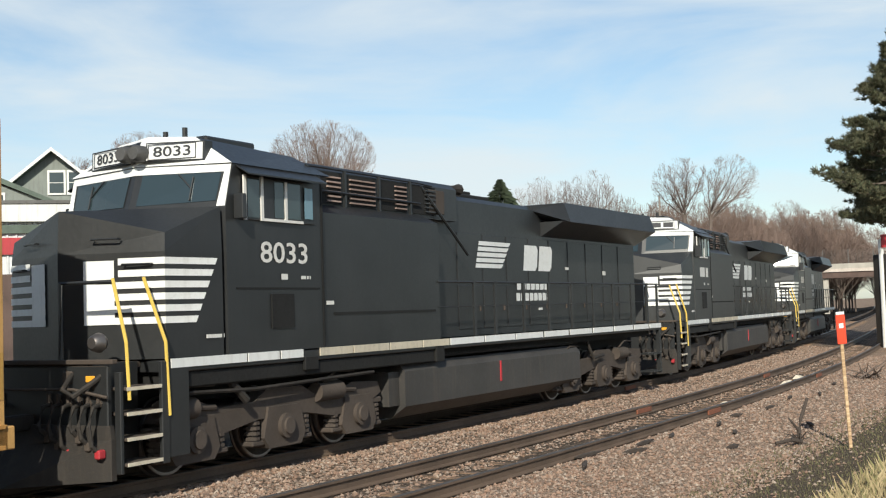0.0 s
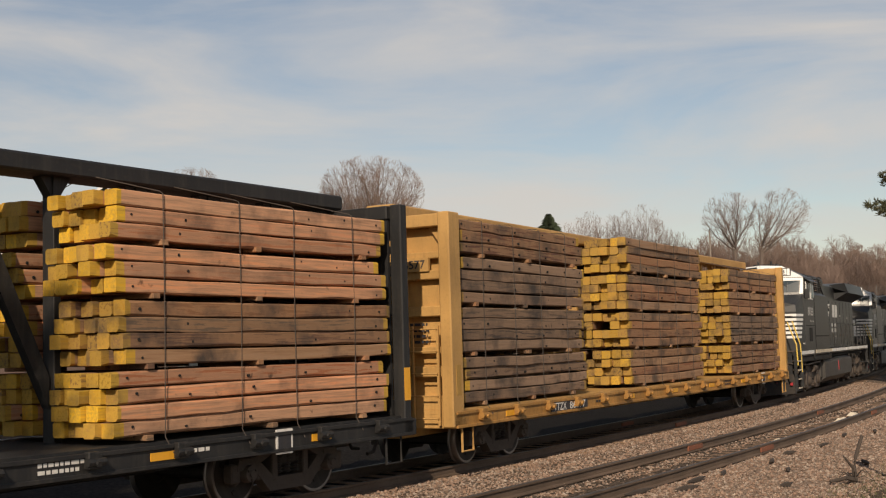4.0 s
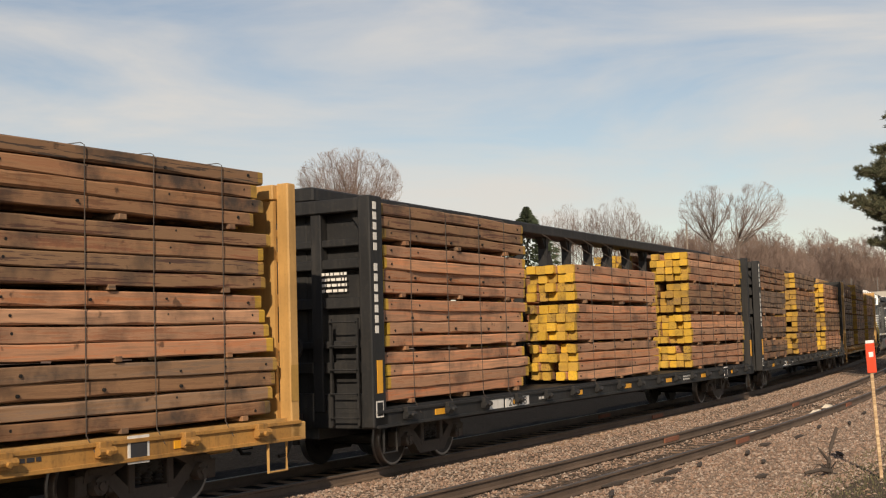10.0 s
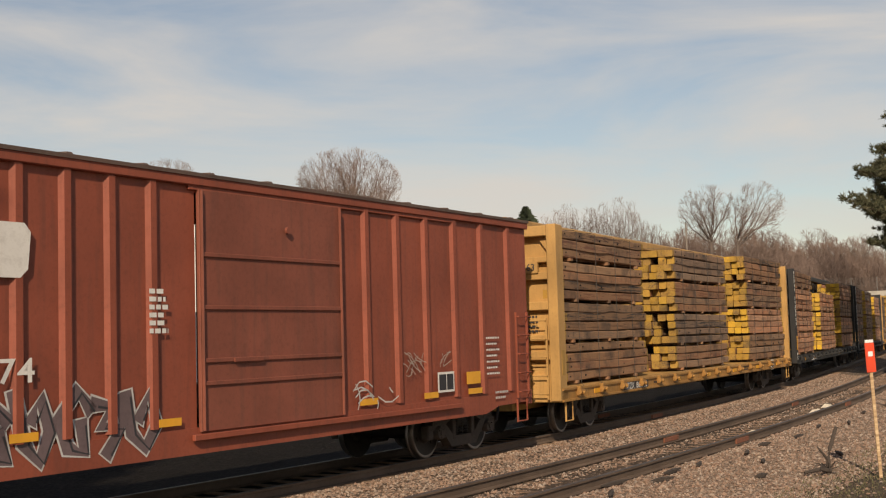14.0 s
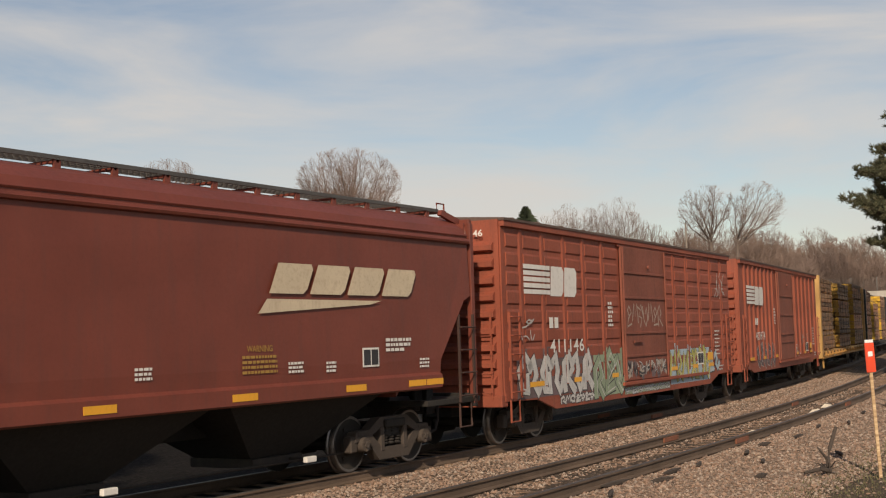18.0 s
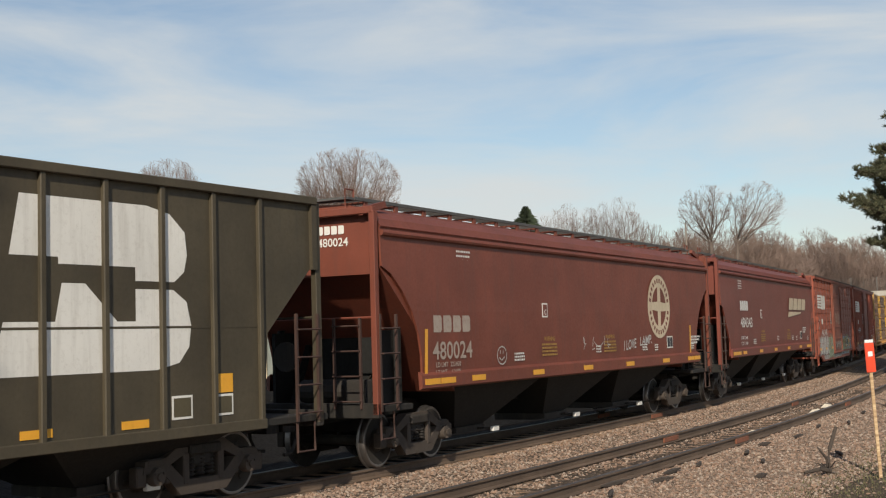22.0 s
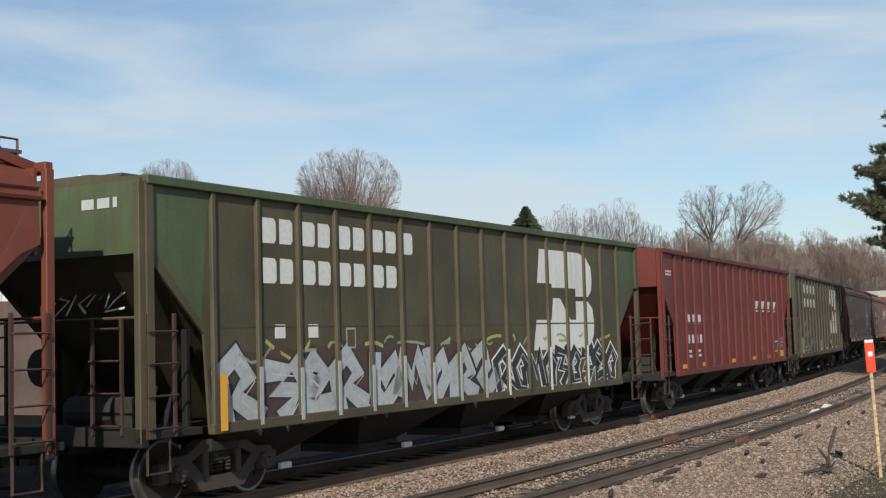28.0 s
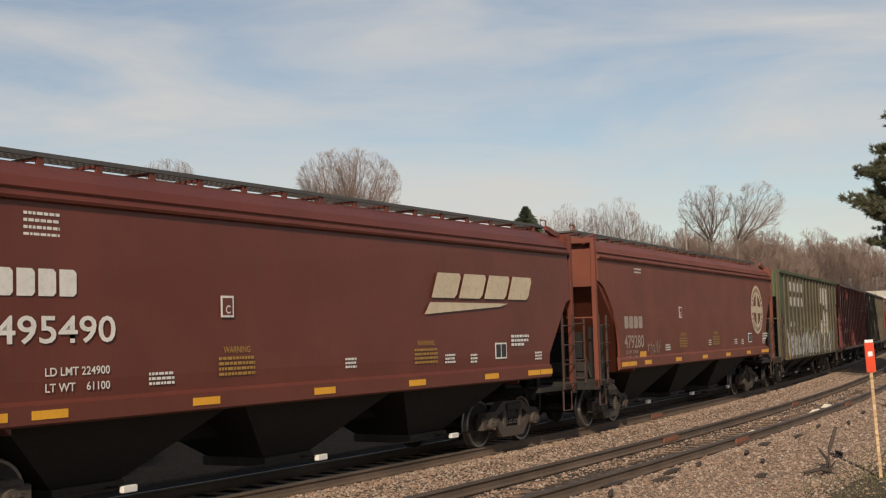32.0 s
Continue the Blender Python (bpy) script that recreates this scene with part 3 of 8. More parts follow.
def graffiti(parent, x0, x1, z0, z1, y, layers, count, seed, label):
    """Spray paint as overlapping plain shapes. layers: (material, scale, share of strokes)."""
    rnd = random.Random(seed)
    cells = [(x0 + (x1 - x0) * (i + 0.5) / count, (x1 - x0) / count) for i in range(count)]
    for k, (mat, scale, strokes) in enumerate(layers):
        sh = Shape()
        off = y - 0.003 * (k + 1)
        for cx, w in cells:
            cz, h = (z0 + z1) / 2 + rnd.uniform(-0.06, 0.06), (z1 - z0)
            if strokes == 0:
                p = [(min(max(a, x0 - 0.1), x1 + 0.1), min(max(b, z0), z1 + 0.15)) for a, b in blob(rnd, cx, cz, w * scale * 1.25, h * scale * 1.1)]
                sh.add([(a, off, b) for a, b in p], [tuple(range(len(p)))])
            for _ in range(strokes):
                a = Vector((cx + rnd.uniform(-0.5, 0.5) * w, z0 + rnd.uniform(0.05, 0.95) * h))
                b = Vector((cx + rnd.uniform(-0.5, 0.5) * w, z0 + rnd.uniform(0.05, 0.95) * h))
                d = b - a
                if d.length < 0.12:
                    continue
                nrm = Vector((-d.y, d.x)).normalized() * scale
                bend = Vector((-d.y, d.x)) * rnd.uniform(-0.3, 0.3)
                pts = [a, a.lerp(b, 0.33) + bend * 0.8, a.lerp(b, 0.66) + bend * 0.8, b]
                ring = [q + nrm for q in pts] + [q - nrm for q in reversed(pts)]
                kk = [(0, 1, 6, 7), (1, 2, 5, 6), (2, 3, 4, 5)]
                sh.add([(q.x, off, q.y) for q in ring], kk)
        tagged(part("graffiti_paint", sh, mat, parent, label), kind="stuff")


# ---- ground and tracks ----
BED = ((-46.0, 0.25), (-30.0, 0.2), (-16.0, -0.18), (-11.0, -0.3), (-8.0, -0.31), (-6.6, -0.27), (-5.7, -0.2), (-4.86, -0.19), (-4.1, -0.2), (-3.36, -0.19), (-2.75, -0.24), (-2.4, -0.3), (-1.9, -0.26), (-1.5, -0.185), (-0.75, -0.18), (0.0, -0.2), (0.75, -0.18), (1.5, -0.185), (2.4, -0.36), (4.0, -0.5), (12.0, -0.45), (30.0, 0.1))


def bed_height(s, e):
    z = float(np.interp(e, [a for a, b in BED], [b for a, b in BED]))
    rough = 0.05 if abs(e + 2) > 6 else 0.014
    return z + rough * noise.noise(Vector((s * 0.45, e * 0.8, 3.1))) + rough * 0.6 * noise.noise(Vector((s * 1.9, e * 2.3, 7.7)))


def strip(name, edges, s0, s1, step, mat, label, category):
    """A sheet laid along the line between the offsets given, following the bed's height."""
    sh, n, m = Shape(), int(round((s1 - s0) / step)), len(edges)
    for i in range(n + 1):
        s = s0 + (s1 - s0) * i / n
        sh.v += [tuple(on_line(s, e, bed_height(s, e))) for e in edges]
        for k in range(m - 1):
            if i:
                sh.f.append(((i - 1) * m + k, (i - 1) * m + k + 1, i * m + k + 1, i * m + k))
                sh.m.append(0)
    me = sh.mesh(name, [mat], True)
    return tagged(new(name, me), label, category, kind="structure")


sh = Shape()
sh.add([(-1500, -400, -0.62), (1500, -400, -0.62), (1500, 3500, -0.62), (-1500, 3500, -0.62)], [(0, 1, 2, 3)])
tagged(new("ground", sh.mesh("ground", [SOIL])), "gravelly brown open ground reaching to the horizon", "ground", kind="structure")
strip("bank_soil", [-46, -38, -30, -24, -19, -16.5] + [-14 + 0.28 * k for k in range(23)] + [-7.6], -40, 120, 0.5, DIRT, "dark bare soil of the near bank", "ground")
strip("ground_apron", [-7.6 + 0.2 * k for k in range(15)], -40, 330, 0.5, SOIL, "dirty tan gravel beside the siding, with dark soil patches", "ground")
strip("siding_bed", [-4.8 + 0.2 * k for k in range(8)], -60, 330, 0.5, FINES, "dark dirty fines filling the siding track", "ballast")
strip("ballast_bed", [-3.4 + 0.2 * k for k in range(14)], -60, 330, 0.5, BALLAST, "pinkish tan crushed stone ballast of the main track", "ballast")
# Black from the main track outward, painting in the train's shadow.
strip("cinder_bed", [-0.8 + 0.2 * k for k in range(0, 17)] + [3.0, 4.0, 6.0, 12.0, 30.0], -60, 330, 0.5, UNDERSHADE, "ballast under and beyond the main track, coloured black for the train's shade", "ballast")


def rail_mesh(e, s0, s1):
    prof = [(-0.07, -0.172), (-0.07, -0.158), (-0.012, -0.135), (-0.01, -0.05), (-0.036, -0.036), (-0.036, -0.006), (-0.028, 0.0), (0.028, 0.0), (0.036, -0.006), (0.036, -0.036), (0.01, -0.05), (0.012, -0.135), (0.07, -0.158), (0.07, -0.172)]
    rings, s = [], s0
    while s <= s1:
        rings.append([tuple(on_line(s, e + a, b)) for a, b in prof])
        s += 1.0 if s < 130 else 3.0
    sh = Shape().loft(rings)
    n = len(prof)
    for f in range(len(sh.f) - 2):
        sh.m[f] = 1 if f % n in (5, 6, 7) else 0
    return sh.mesh("rail", [RUSTY, RAILTOP])


def tie_mesh(k):
    rnd = random.Random(k)
    sh = Shape().loft([[(x, y + rnd.uniform(-0.008, 0.008), z) for y, z in ((-0.11, -0.16), (0.11, -0.16), (0.115, -0.012), (0.1, 0.0), (-0.1, 0.0), (-0.115, -0.012))] for x in (-1.3, -0.7, 0.0, 0.7, 1.3)])
    return sh.mesh("tie", [TIE_WOOD])


def track(name, middle, label, lift, first, count):
    tr = thing(name, label, "track", kind="structure")
    for q in (-0.75, 0.75):
        part("rail", rail_mesh(middle + q, -140, 330), RUSTY, tr, "rust brown steel rail")
    rnd = random.Random(int(middle * 10))
    for k in range(count):
        s = first + 0.53 * k
        p = on_line(s, middle + rnd.uniform(-0.06, 0.06), -0.172 + lift)
        part("tie", kept("tie%d" % (k % 5), lambda: tie_mesh(k % 5)), TIE_WOOD, tr, at=Matrix.Translation(p) @ pose(0, 0, 0, 0, 0, line_angle(s) + 90 + rnd.uniform(-2, 2)))
    for s in (24.2, 36.1) if middle < -1 else (31.0,):
        for q in (-0.75, 0.75):
            a = on_line(s, middle + q, 0)
            part("joint_bar", kept("joint", lambda: Shape().box(-0.45, 0.45, -0.05, -0.015, -0.14, -0.045, 0.006).box(-0.45, 0.45, 0.015, 0.05, -0.14, -0.045, 0.006).mesh("joint_bar", [JOINT_RUST])), RUSTY, tr, "orange rusted joint bar", at=Matrix.Translation(a) @ pose(0, 0, 0, 0, 0, line_angle(s)))
    return tr


JOINT_RUST = paint("orange_joint_rust", (0.24, 0.085, 0.045), 0.9, var=0.3, grime=0.4, bump=0.4)
track("track_main", 0.0, "main railway track with brown rails on dark ties", 0.0, -12.0, 260)
track("track_siding", -4.11, "rusty siding track half buried in gravel", -0.022, -6.0, 230)


def scatter_stones(name, count, pick, small, large, seed, label):
    """Loose crushed stone, each a crooked lump of its own."""
    rnd = random.Random(seed)
    v, f = [], []
    for _ in range(count):
        s, e = pick(rnd)
        r = small + (large - small) * rnd.random() ** 2.2
        p = on_line(s, e, bed_height(s, e) + r * 0.25)
        k = len(v)
        a = rnd.uniform(0, 6.28)
        ca, sa = math.cos(a), math.sin(a)
        for x, y, z in ((1, 0, 0), (0, 1, 0), (-1, 0, 0), (0, -1, 0), (0.1, 0, 1), (0, 0.1, -0.8)):
            x, y, z = x * r * rnd.uniform(0.6, 1.25), y * r * rnd.uniform(0.5, 1.1), z * r * rnd.uniform(0.45, 0.95)
            x, y = x + rnd.uniform(-0.3, 0.3) * r, y + rnd.uniform(-0.3, 0.3) * r
            v.append((p.x + x * ca - y * sa, p.y + x * sa + y * ca, p.z + z))
        f += [(k, k + 1, k + 4), (k + 1, k + 2, k + 4), (k + 2, k + 3, k + 4), (k + 3, k, k + 4), (k + 1, k, k + 5), (k + 2, k + 1, k + 5), (k + 3, k + 2, k + 5), (k, k + 3, k + 5)]
    me = bpy.data.meshes.new(name)
    me.from_pydata(v, [], f)
    me.materials.append(STONES)
    return tagged(new(name, me), label, "stones", kind="stuff")


def near_s(rnd, far=62.0):
    return 9.0 + (far - 9.0) * rnd.random() ** 1.7


scatter_stones("ballast_stones", 42000, lambda r: (near_s(r), r.uniform(-3.4, -0.95)), 0.015, 0.045, 5, "loose pinkish tan ballast stones between the tracks")
scatter_stones("gravel_stones", 42000, lambda r: (near_s(r, 50), -4.95 - 3.1 * r.random() ** 1.1), 0.013, 0.042, 6, "loose pinkish tan gravel beside the siding")
scatter_stones("bank_stones", 3500, lambda r: (near_s(r, 40), -7.2 - 2.6 * r.random() ** 1.5), 0.012, 0.04, 8, "few stones on the dark soil of the bank")
scatter_stones("siding_stones", 6500, lambda r: (near_s(r), -4.1 + r.choice((-1, 1)) * r.uniform(0.1, 0.62)), 0.014, 0.045, 7, "small stones between the siding rails")


# ---- running gear ----
ROLLERS = []  # (wheelset, radius)
NEAR = -1  # the side of a vehicle that faces the camera


def wheel_profile(r):
    return [(0.09, -0.09), (0.16, -0.085), (0.2, -0.03), (r - 0.11, -0.045), (r - 0.05, -0.065), (r - 0.012, -0.065), (r, -0.05), (r + 0.002, 0.035), (r + 0.027, 0.05), (r + 0.022, 0.075), (r - 0.05, 0.07), (r - 0.1, 0.05), (0.2, 0.02), (0.16, 0.06), (0.09, 0.065)]


def wheelset_mesh(r):
    sh = Shape()
    sh.turned(wheel_profile(r), (0, -0.745, 0), 32, 0)
    sh.turned([(a, -b) for a, b in wheel_profile(r)], (0, 0.745, 0), 32, 0)
    for f in range(len(sh.f)):
        k = f % 14
        sh.m[f] = 1 if k in (4, 5, 6, 7, 8) else 0
    sh.turned([(0.0, -1.02), (0.075, -1.02), (0.085, -0.75), (0.085, 0.75), (0.075, 1.02), (0.0, 1.02)], (0, 0, 0), 12, 0)
    # balance marks and lifting holes on the plate
    for s in (-1, 1):
        for k in range(3):
            w = 2 * math.pi * k / 3
            sh.box(0.27 * math.cos(w) - 0.03, 0.27 * math.cos(w) + 0.03, s * 0.79 - 0.012, s * 0.79 + 0.012, 0.27 * math.sin(w) - 0.03, 0.27 * math.sin(w) + 0.03)
    return sh.mesh("wheelset", [GRIMY, STEEL], True)


def side_frame_mesh():
    sh = Shape()
    sh.prism([(-1.12, 0.50), (-1.08, 0.66), (-0.72, 0.68), (-0.40, 0.86), (0.40, 0.86), (0.72, 0.68), (1.08, 0.66), (1.12, 0.50), (0.78, 0.52), (0.42, 0.68), (-0.42, 0.68), (-0.78, 0.52)], "y", -0.09, 0.09)
    sh.prism([(-0.80, 0.53), (-0.62, 0.58), (-0.36, 0.36), (0.36, 0.36), (0.62, 0.58), (0.80, 0.53), (0.44, 0.17), (-0.44, 0.17)], "y", -0.09, 0.09)
    for s in (-1, 1):
        sh.box(s * 0.34 - 0.06, s * 0.34 + 0.06, -0.1, 0.1, 0.3, 0.72, 0.015)
        sh.box(s * 1.13 - 0.09, s * 1.13 + 0.09, -0.08, 0.08, 0.34, 0.6, 0.02)
        sh.box(s * 0.66 - 0.06, s * 0.66 + 0.06, -0.08, 0.08, 0.34, 0.56, 0.02)
        sh.box(s * 0.9 - 0.15, s * 0.9 + 0.15, -0.1, 0.1, 0.58, 0.68, 0.02)
    return sh.mesh("side_frame", [DUSTY])


def spring_mesh():
    steps = [(0.082 if k % 2 else 0.055, 0.39 + 0.025 * k) for k in range(13)]
    return Shape().loft([[(r * math.cos(2 * math.pi * q / 10), r * math.sin(2 * math.pi * q / 10), z) for q in range(10)] for r, z in steps]).mesh("coil_spring", [GRIMY])


def cap_mesh():
    sh = Shape()
    sh.turned([(0.0, -0.1), (0.05, -0.1), (0.055, -0.075), (0.115, -0.07), (0.125, 0.0), (0.125, 0.06)], (0, 0, 0), 14)
    for k in range(3):
        w = 2 * math.pi * k / 3 + 0.5
        sh.box(0.085 * math.cos(w) - 0.018, 0.085 * math.cos(w) + 0.018, -0.095, -0.06, 0.085 * math.sin(w) - 0.018, 0.085 * math.sin(w) + 0.018)
    return sh.mesh("bearing_cap", [DUSTY], True)


def bolster_mesh():
    sh = Shape()
    sh.box(-0.2, 0.2, -1.05, 1.05, 0.52, 0.76, 0.03)
    sh.tube([(0, 0, 0.74), (0, 0, 0.92)], 0.2, 14)
    for s in (-1, 1):
        sh.box(s * 0.42 - 0.05, s * 0.42 + 0.05, -0.72, 0.72, 0.3, 0.42, 0.01)
        sh.tube([(s * 0.42, -0.6, 0.36), (s * 0.1, 0, 0.62), (s * 0.42, 0.6, 0.36)], 0.025, 6)
        for q in (-1, 1):
            sh.box(s * 0.43 - 0.035, s * 0.43 + 0.035, q * 0.75 - 0.06, q * 0.75 + 0.06, 0.26, 0.62, 0.01)
    return sh.mesh("truck", [GRIMY])


def freight_truck(car, x):
    tr = part("truck", kept("bolster", bolster_mesh), GRIMY, car, "grimy cast steel four-wheel truck", at=(x, 0, 0))
    for s in (-1, 1):
        part("side_frame", kept("side_frame", side_frame_mesh), DUSTY, tr, at=(0, s * 0.99, 0))
        for x3 in (-0.19, 0.0, 0.19):
            part("coil_spring", kept("spring", spring_mesh), GRIMY, tr, at=(x3, s * 0.99, 0))
        part("spring_seat", kept("spring_seat", lambda: Shape().box(-0.3, 0.3, -0.14, 0.14, 0.68, 0.82, 0.02).mesh("spring_seat", [GRIMY])), GRIMY, tr, at=(0, s * 0.99, 0))
        ws = part("wheelset", kept("wheel36", lambda: wheelset_mesh(0.457)), GRIMY, tr, at=(s * 0.89, 0, 0.457))
        ROLLERS.append((ws, 0.457, s * 0.89))
        for q in (-1, 1):
            part("bearing_cap", kept("cap", cap_mesh), DUSTY, tr, at=Matrix.Translation((q * 0.89, s * 1.07, 0.457)) @ pose(0, 0, 0, 0, 0, 0 if s < 0 else 180))
    return tr


def coupler_mesh():
    sh = Shape()
    sh.box(-0.75, 0.05, -0.09, 0.09, 0.78, 0.98, 0.02)
    sh.prism([(-0.05, -0.16), (0.12, -0.2), (0.3, -0.12), (0.3, -0.02), (0.16, 0.0), (0.14, 0.16), (0.3, 0.2), (0.2, 0.26), (-0.05, 0.18)], "z", 0.72, 1.04)
    sh.tube([(0.05, 0.3, 0.85), (0.15, 0.34, 0.6), (0.3, 0.36, 0.42), (0.5, 0.36, 0.4)], 0.03, 7)
    return sh.mesh("coupler", [GRIMY])


def couplers(car, x, label=""):
    part("coupler", kept("coupler", coupler_mesh), GRIMY, car, at=(x, 0, 0))
    part("coupler", kept("coupler", coupler_mesh), GRIMY, car, at=Matrix.Translation((-x, 0, 0)) @ pose(0, 0, 0, 0, 0, 180))


def ladder(car, mat, x, y, z0, z1, wide, step, along="x", label="", name="ladder"):
    a, b = -wide / 2, wide / 2
    lad = part(name, Shape().box(a - 0.02, a + 0.02, -0.02, 0.02, z0, z1), mat, car, label, at=Matrix.Translation((x, y, 0)) @ pose(0, 0, 0, 0, 0, {"x": 0, "end": -90, "far": 90}[along]))
    part("stile", Shape().box(b - 0.02, b + 0.02, -0.02, 0.02, z0, z1), mat, lad)
    z = z0 + 0.12
    while z < z1 - 0.05:
        part("rung", kept("rung%.2f%s" % (wide, mat.name), lambda: Shape().tube([(a, -0.02, 0), (a, -0.06, 0), (b, -0.06, 0), (b, -0.02, 0)], 0.014, 5).mesh("rung", [mat])), mat, lad, at=(0, 0, z))
        z += step
    return lad


def stirrup(car, mat, x, y, z):
    sh = Shape()
    sh.tube([(-0.2, 0, z), (-0.2, 0, z - 0.42), (0.2, 0, z - 0.42), (0.2, 0, z)], 0.022, 6)
    part("step_stirrup", sh, mat, car, at=(x, y, 0))


# ---- diesel locomotives ----
def plate_v(p, t):
    """Outline of a plan with a slight point at its middle."""
    return p + [(x, -y) for x, y in reversed(p) if abs(y) > 1e-6]


def loco_truck(car, x):
    sh = Shape()
    sh.box(-3.0, 3.0, -0.75, 0.75, 0.55, 0.85, 0.03)
    tr = part("truck", sh, GRIMY, car, "dusty cast steel six-wheel locomotive truck", at=(x, 0, 0))

    def frame_mesh():
        f = Shape()
        f.prism([(-2.75, 0.78), (-2.6, 0.98), (-1.9, 1.0), (-1.5, 0.88), (-0.7, 0.9), (-0.4, 1.06), (0.5, 1.06), (0.8, 0.92), (1.5, 0.9), (1.9, 1.02), (2.7, 0.98), (2.8, 0.8), (2.3, 0.6), (1.4, 0.52), (0.6, 0.64), (-0.6, 0.64), (-1.4, 0.52), (-2.3, 0.6)], "y", -0.13, 0.11)
        for q in (-2.05, 0.0, 2.05):
            f.prism([(q - 0.4, 0.2), (q - 0.52, 0.36), (q - 0.4, 0.8), (q + 0.4, 0.8), (q + 0.52, 0.36), (q + 0.4, 0.2)], "y", -0.17, 0.13)
            for s in (-1, 1):
                for k in range(4):
                    f.tube([(q + s * 0.62, -0.02, 0.34 + 0.075 * k), (q + s * 0.62, -0.02, 0.385 + 0.075 * k)], 0.12, 9)
                    f.tube([(q + s * 0.62, -0.02, 0.385 + 0.075 * k), (q + s * 0.62, -0.02, 0.415 + 0.075 * k)], 0.085, 8)
                f.box(q + s * 0.62 - 0.16, q + s * 0.62 + 0.16, -0.12, 0.12, 0.62, 0.72, 0.02)
                f.box(q + s * 0.55 - 0.2, q + s * 0.55 + 0.2, -0.13, 0.11, 0.25, 0.33, 0.02)
        return f.mesh("truck_frame", [DUSTY])

    def box_mesh():
        f = Shape()
        f.turned([(0.0, -0.13), (0.12, -0.13), (0.13, -0.1), (0.185, -0.09), (0.19, 0.05)], (0, 0, 0), 16)
        return f.mesh("journal_cap", [DUSTY], True)

    def cyl_mesh():
        f = Shape()
        f.tube([(-0.36, 0, 0), (-0.3, 0, 0), (0.22, 0, 0), (0.3, 0, 0)], 0.15, 14)
        f.tube([(0.3, 0, 0), (0.75, 0, -0.03)], 0.045, 8)
        f.tube([(-0.2, -0.05, 0.15), (0.1, -0.08, 0.3), (0.7, -0.04, 0.28)], 0.022, 6)
        return f.mesh("brake_cylinder", [DUSTY], True)
    for s in (-1, 1):
        part("truck_frame", kept("ltf", frame_mesh), DUSTY, tr, at=(0, s * 1.13, 0))
        for q in (-2.05, 0.0, 2.05):
            part("journal_cap", kept("ljc", box_mesh), DUSTY, tr, at=Matrix.Translation((q, s * 1.27, 0.5)) @ pose(0, 0, 0, 0, 0, 0 if s < 0 else 180))
        for q in (-2.35, 1.2):
            part("brake_cylinder", kept("lbc", cyl_mesh), DUSTY, tr, at=(q, s * 1.27, 0.93))
    for q in (-2.05, 0.0, 2.05):
        ws = part("wheelset", kept("wheel42", lambda: wheelset_mesh(0.533)), GRIMY, tr, at=(q, 0, 0.533))
        ROLLERS.append((ws, 0.533, q))
    return tr


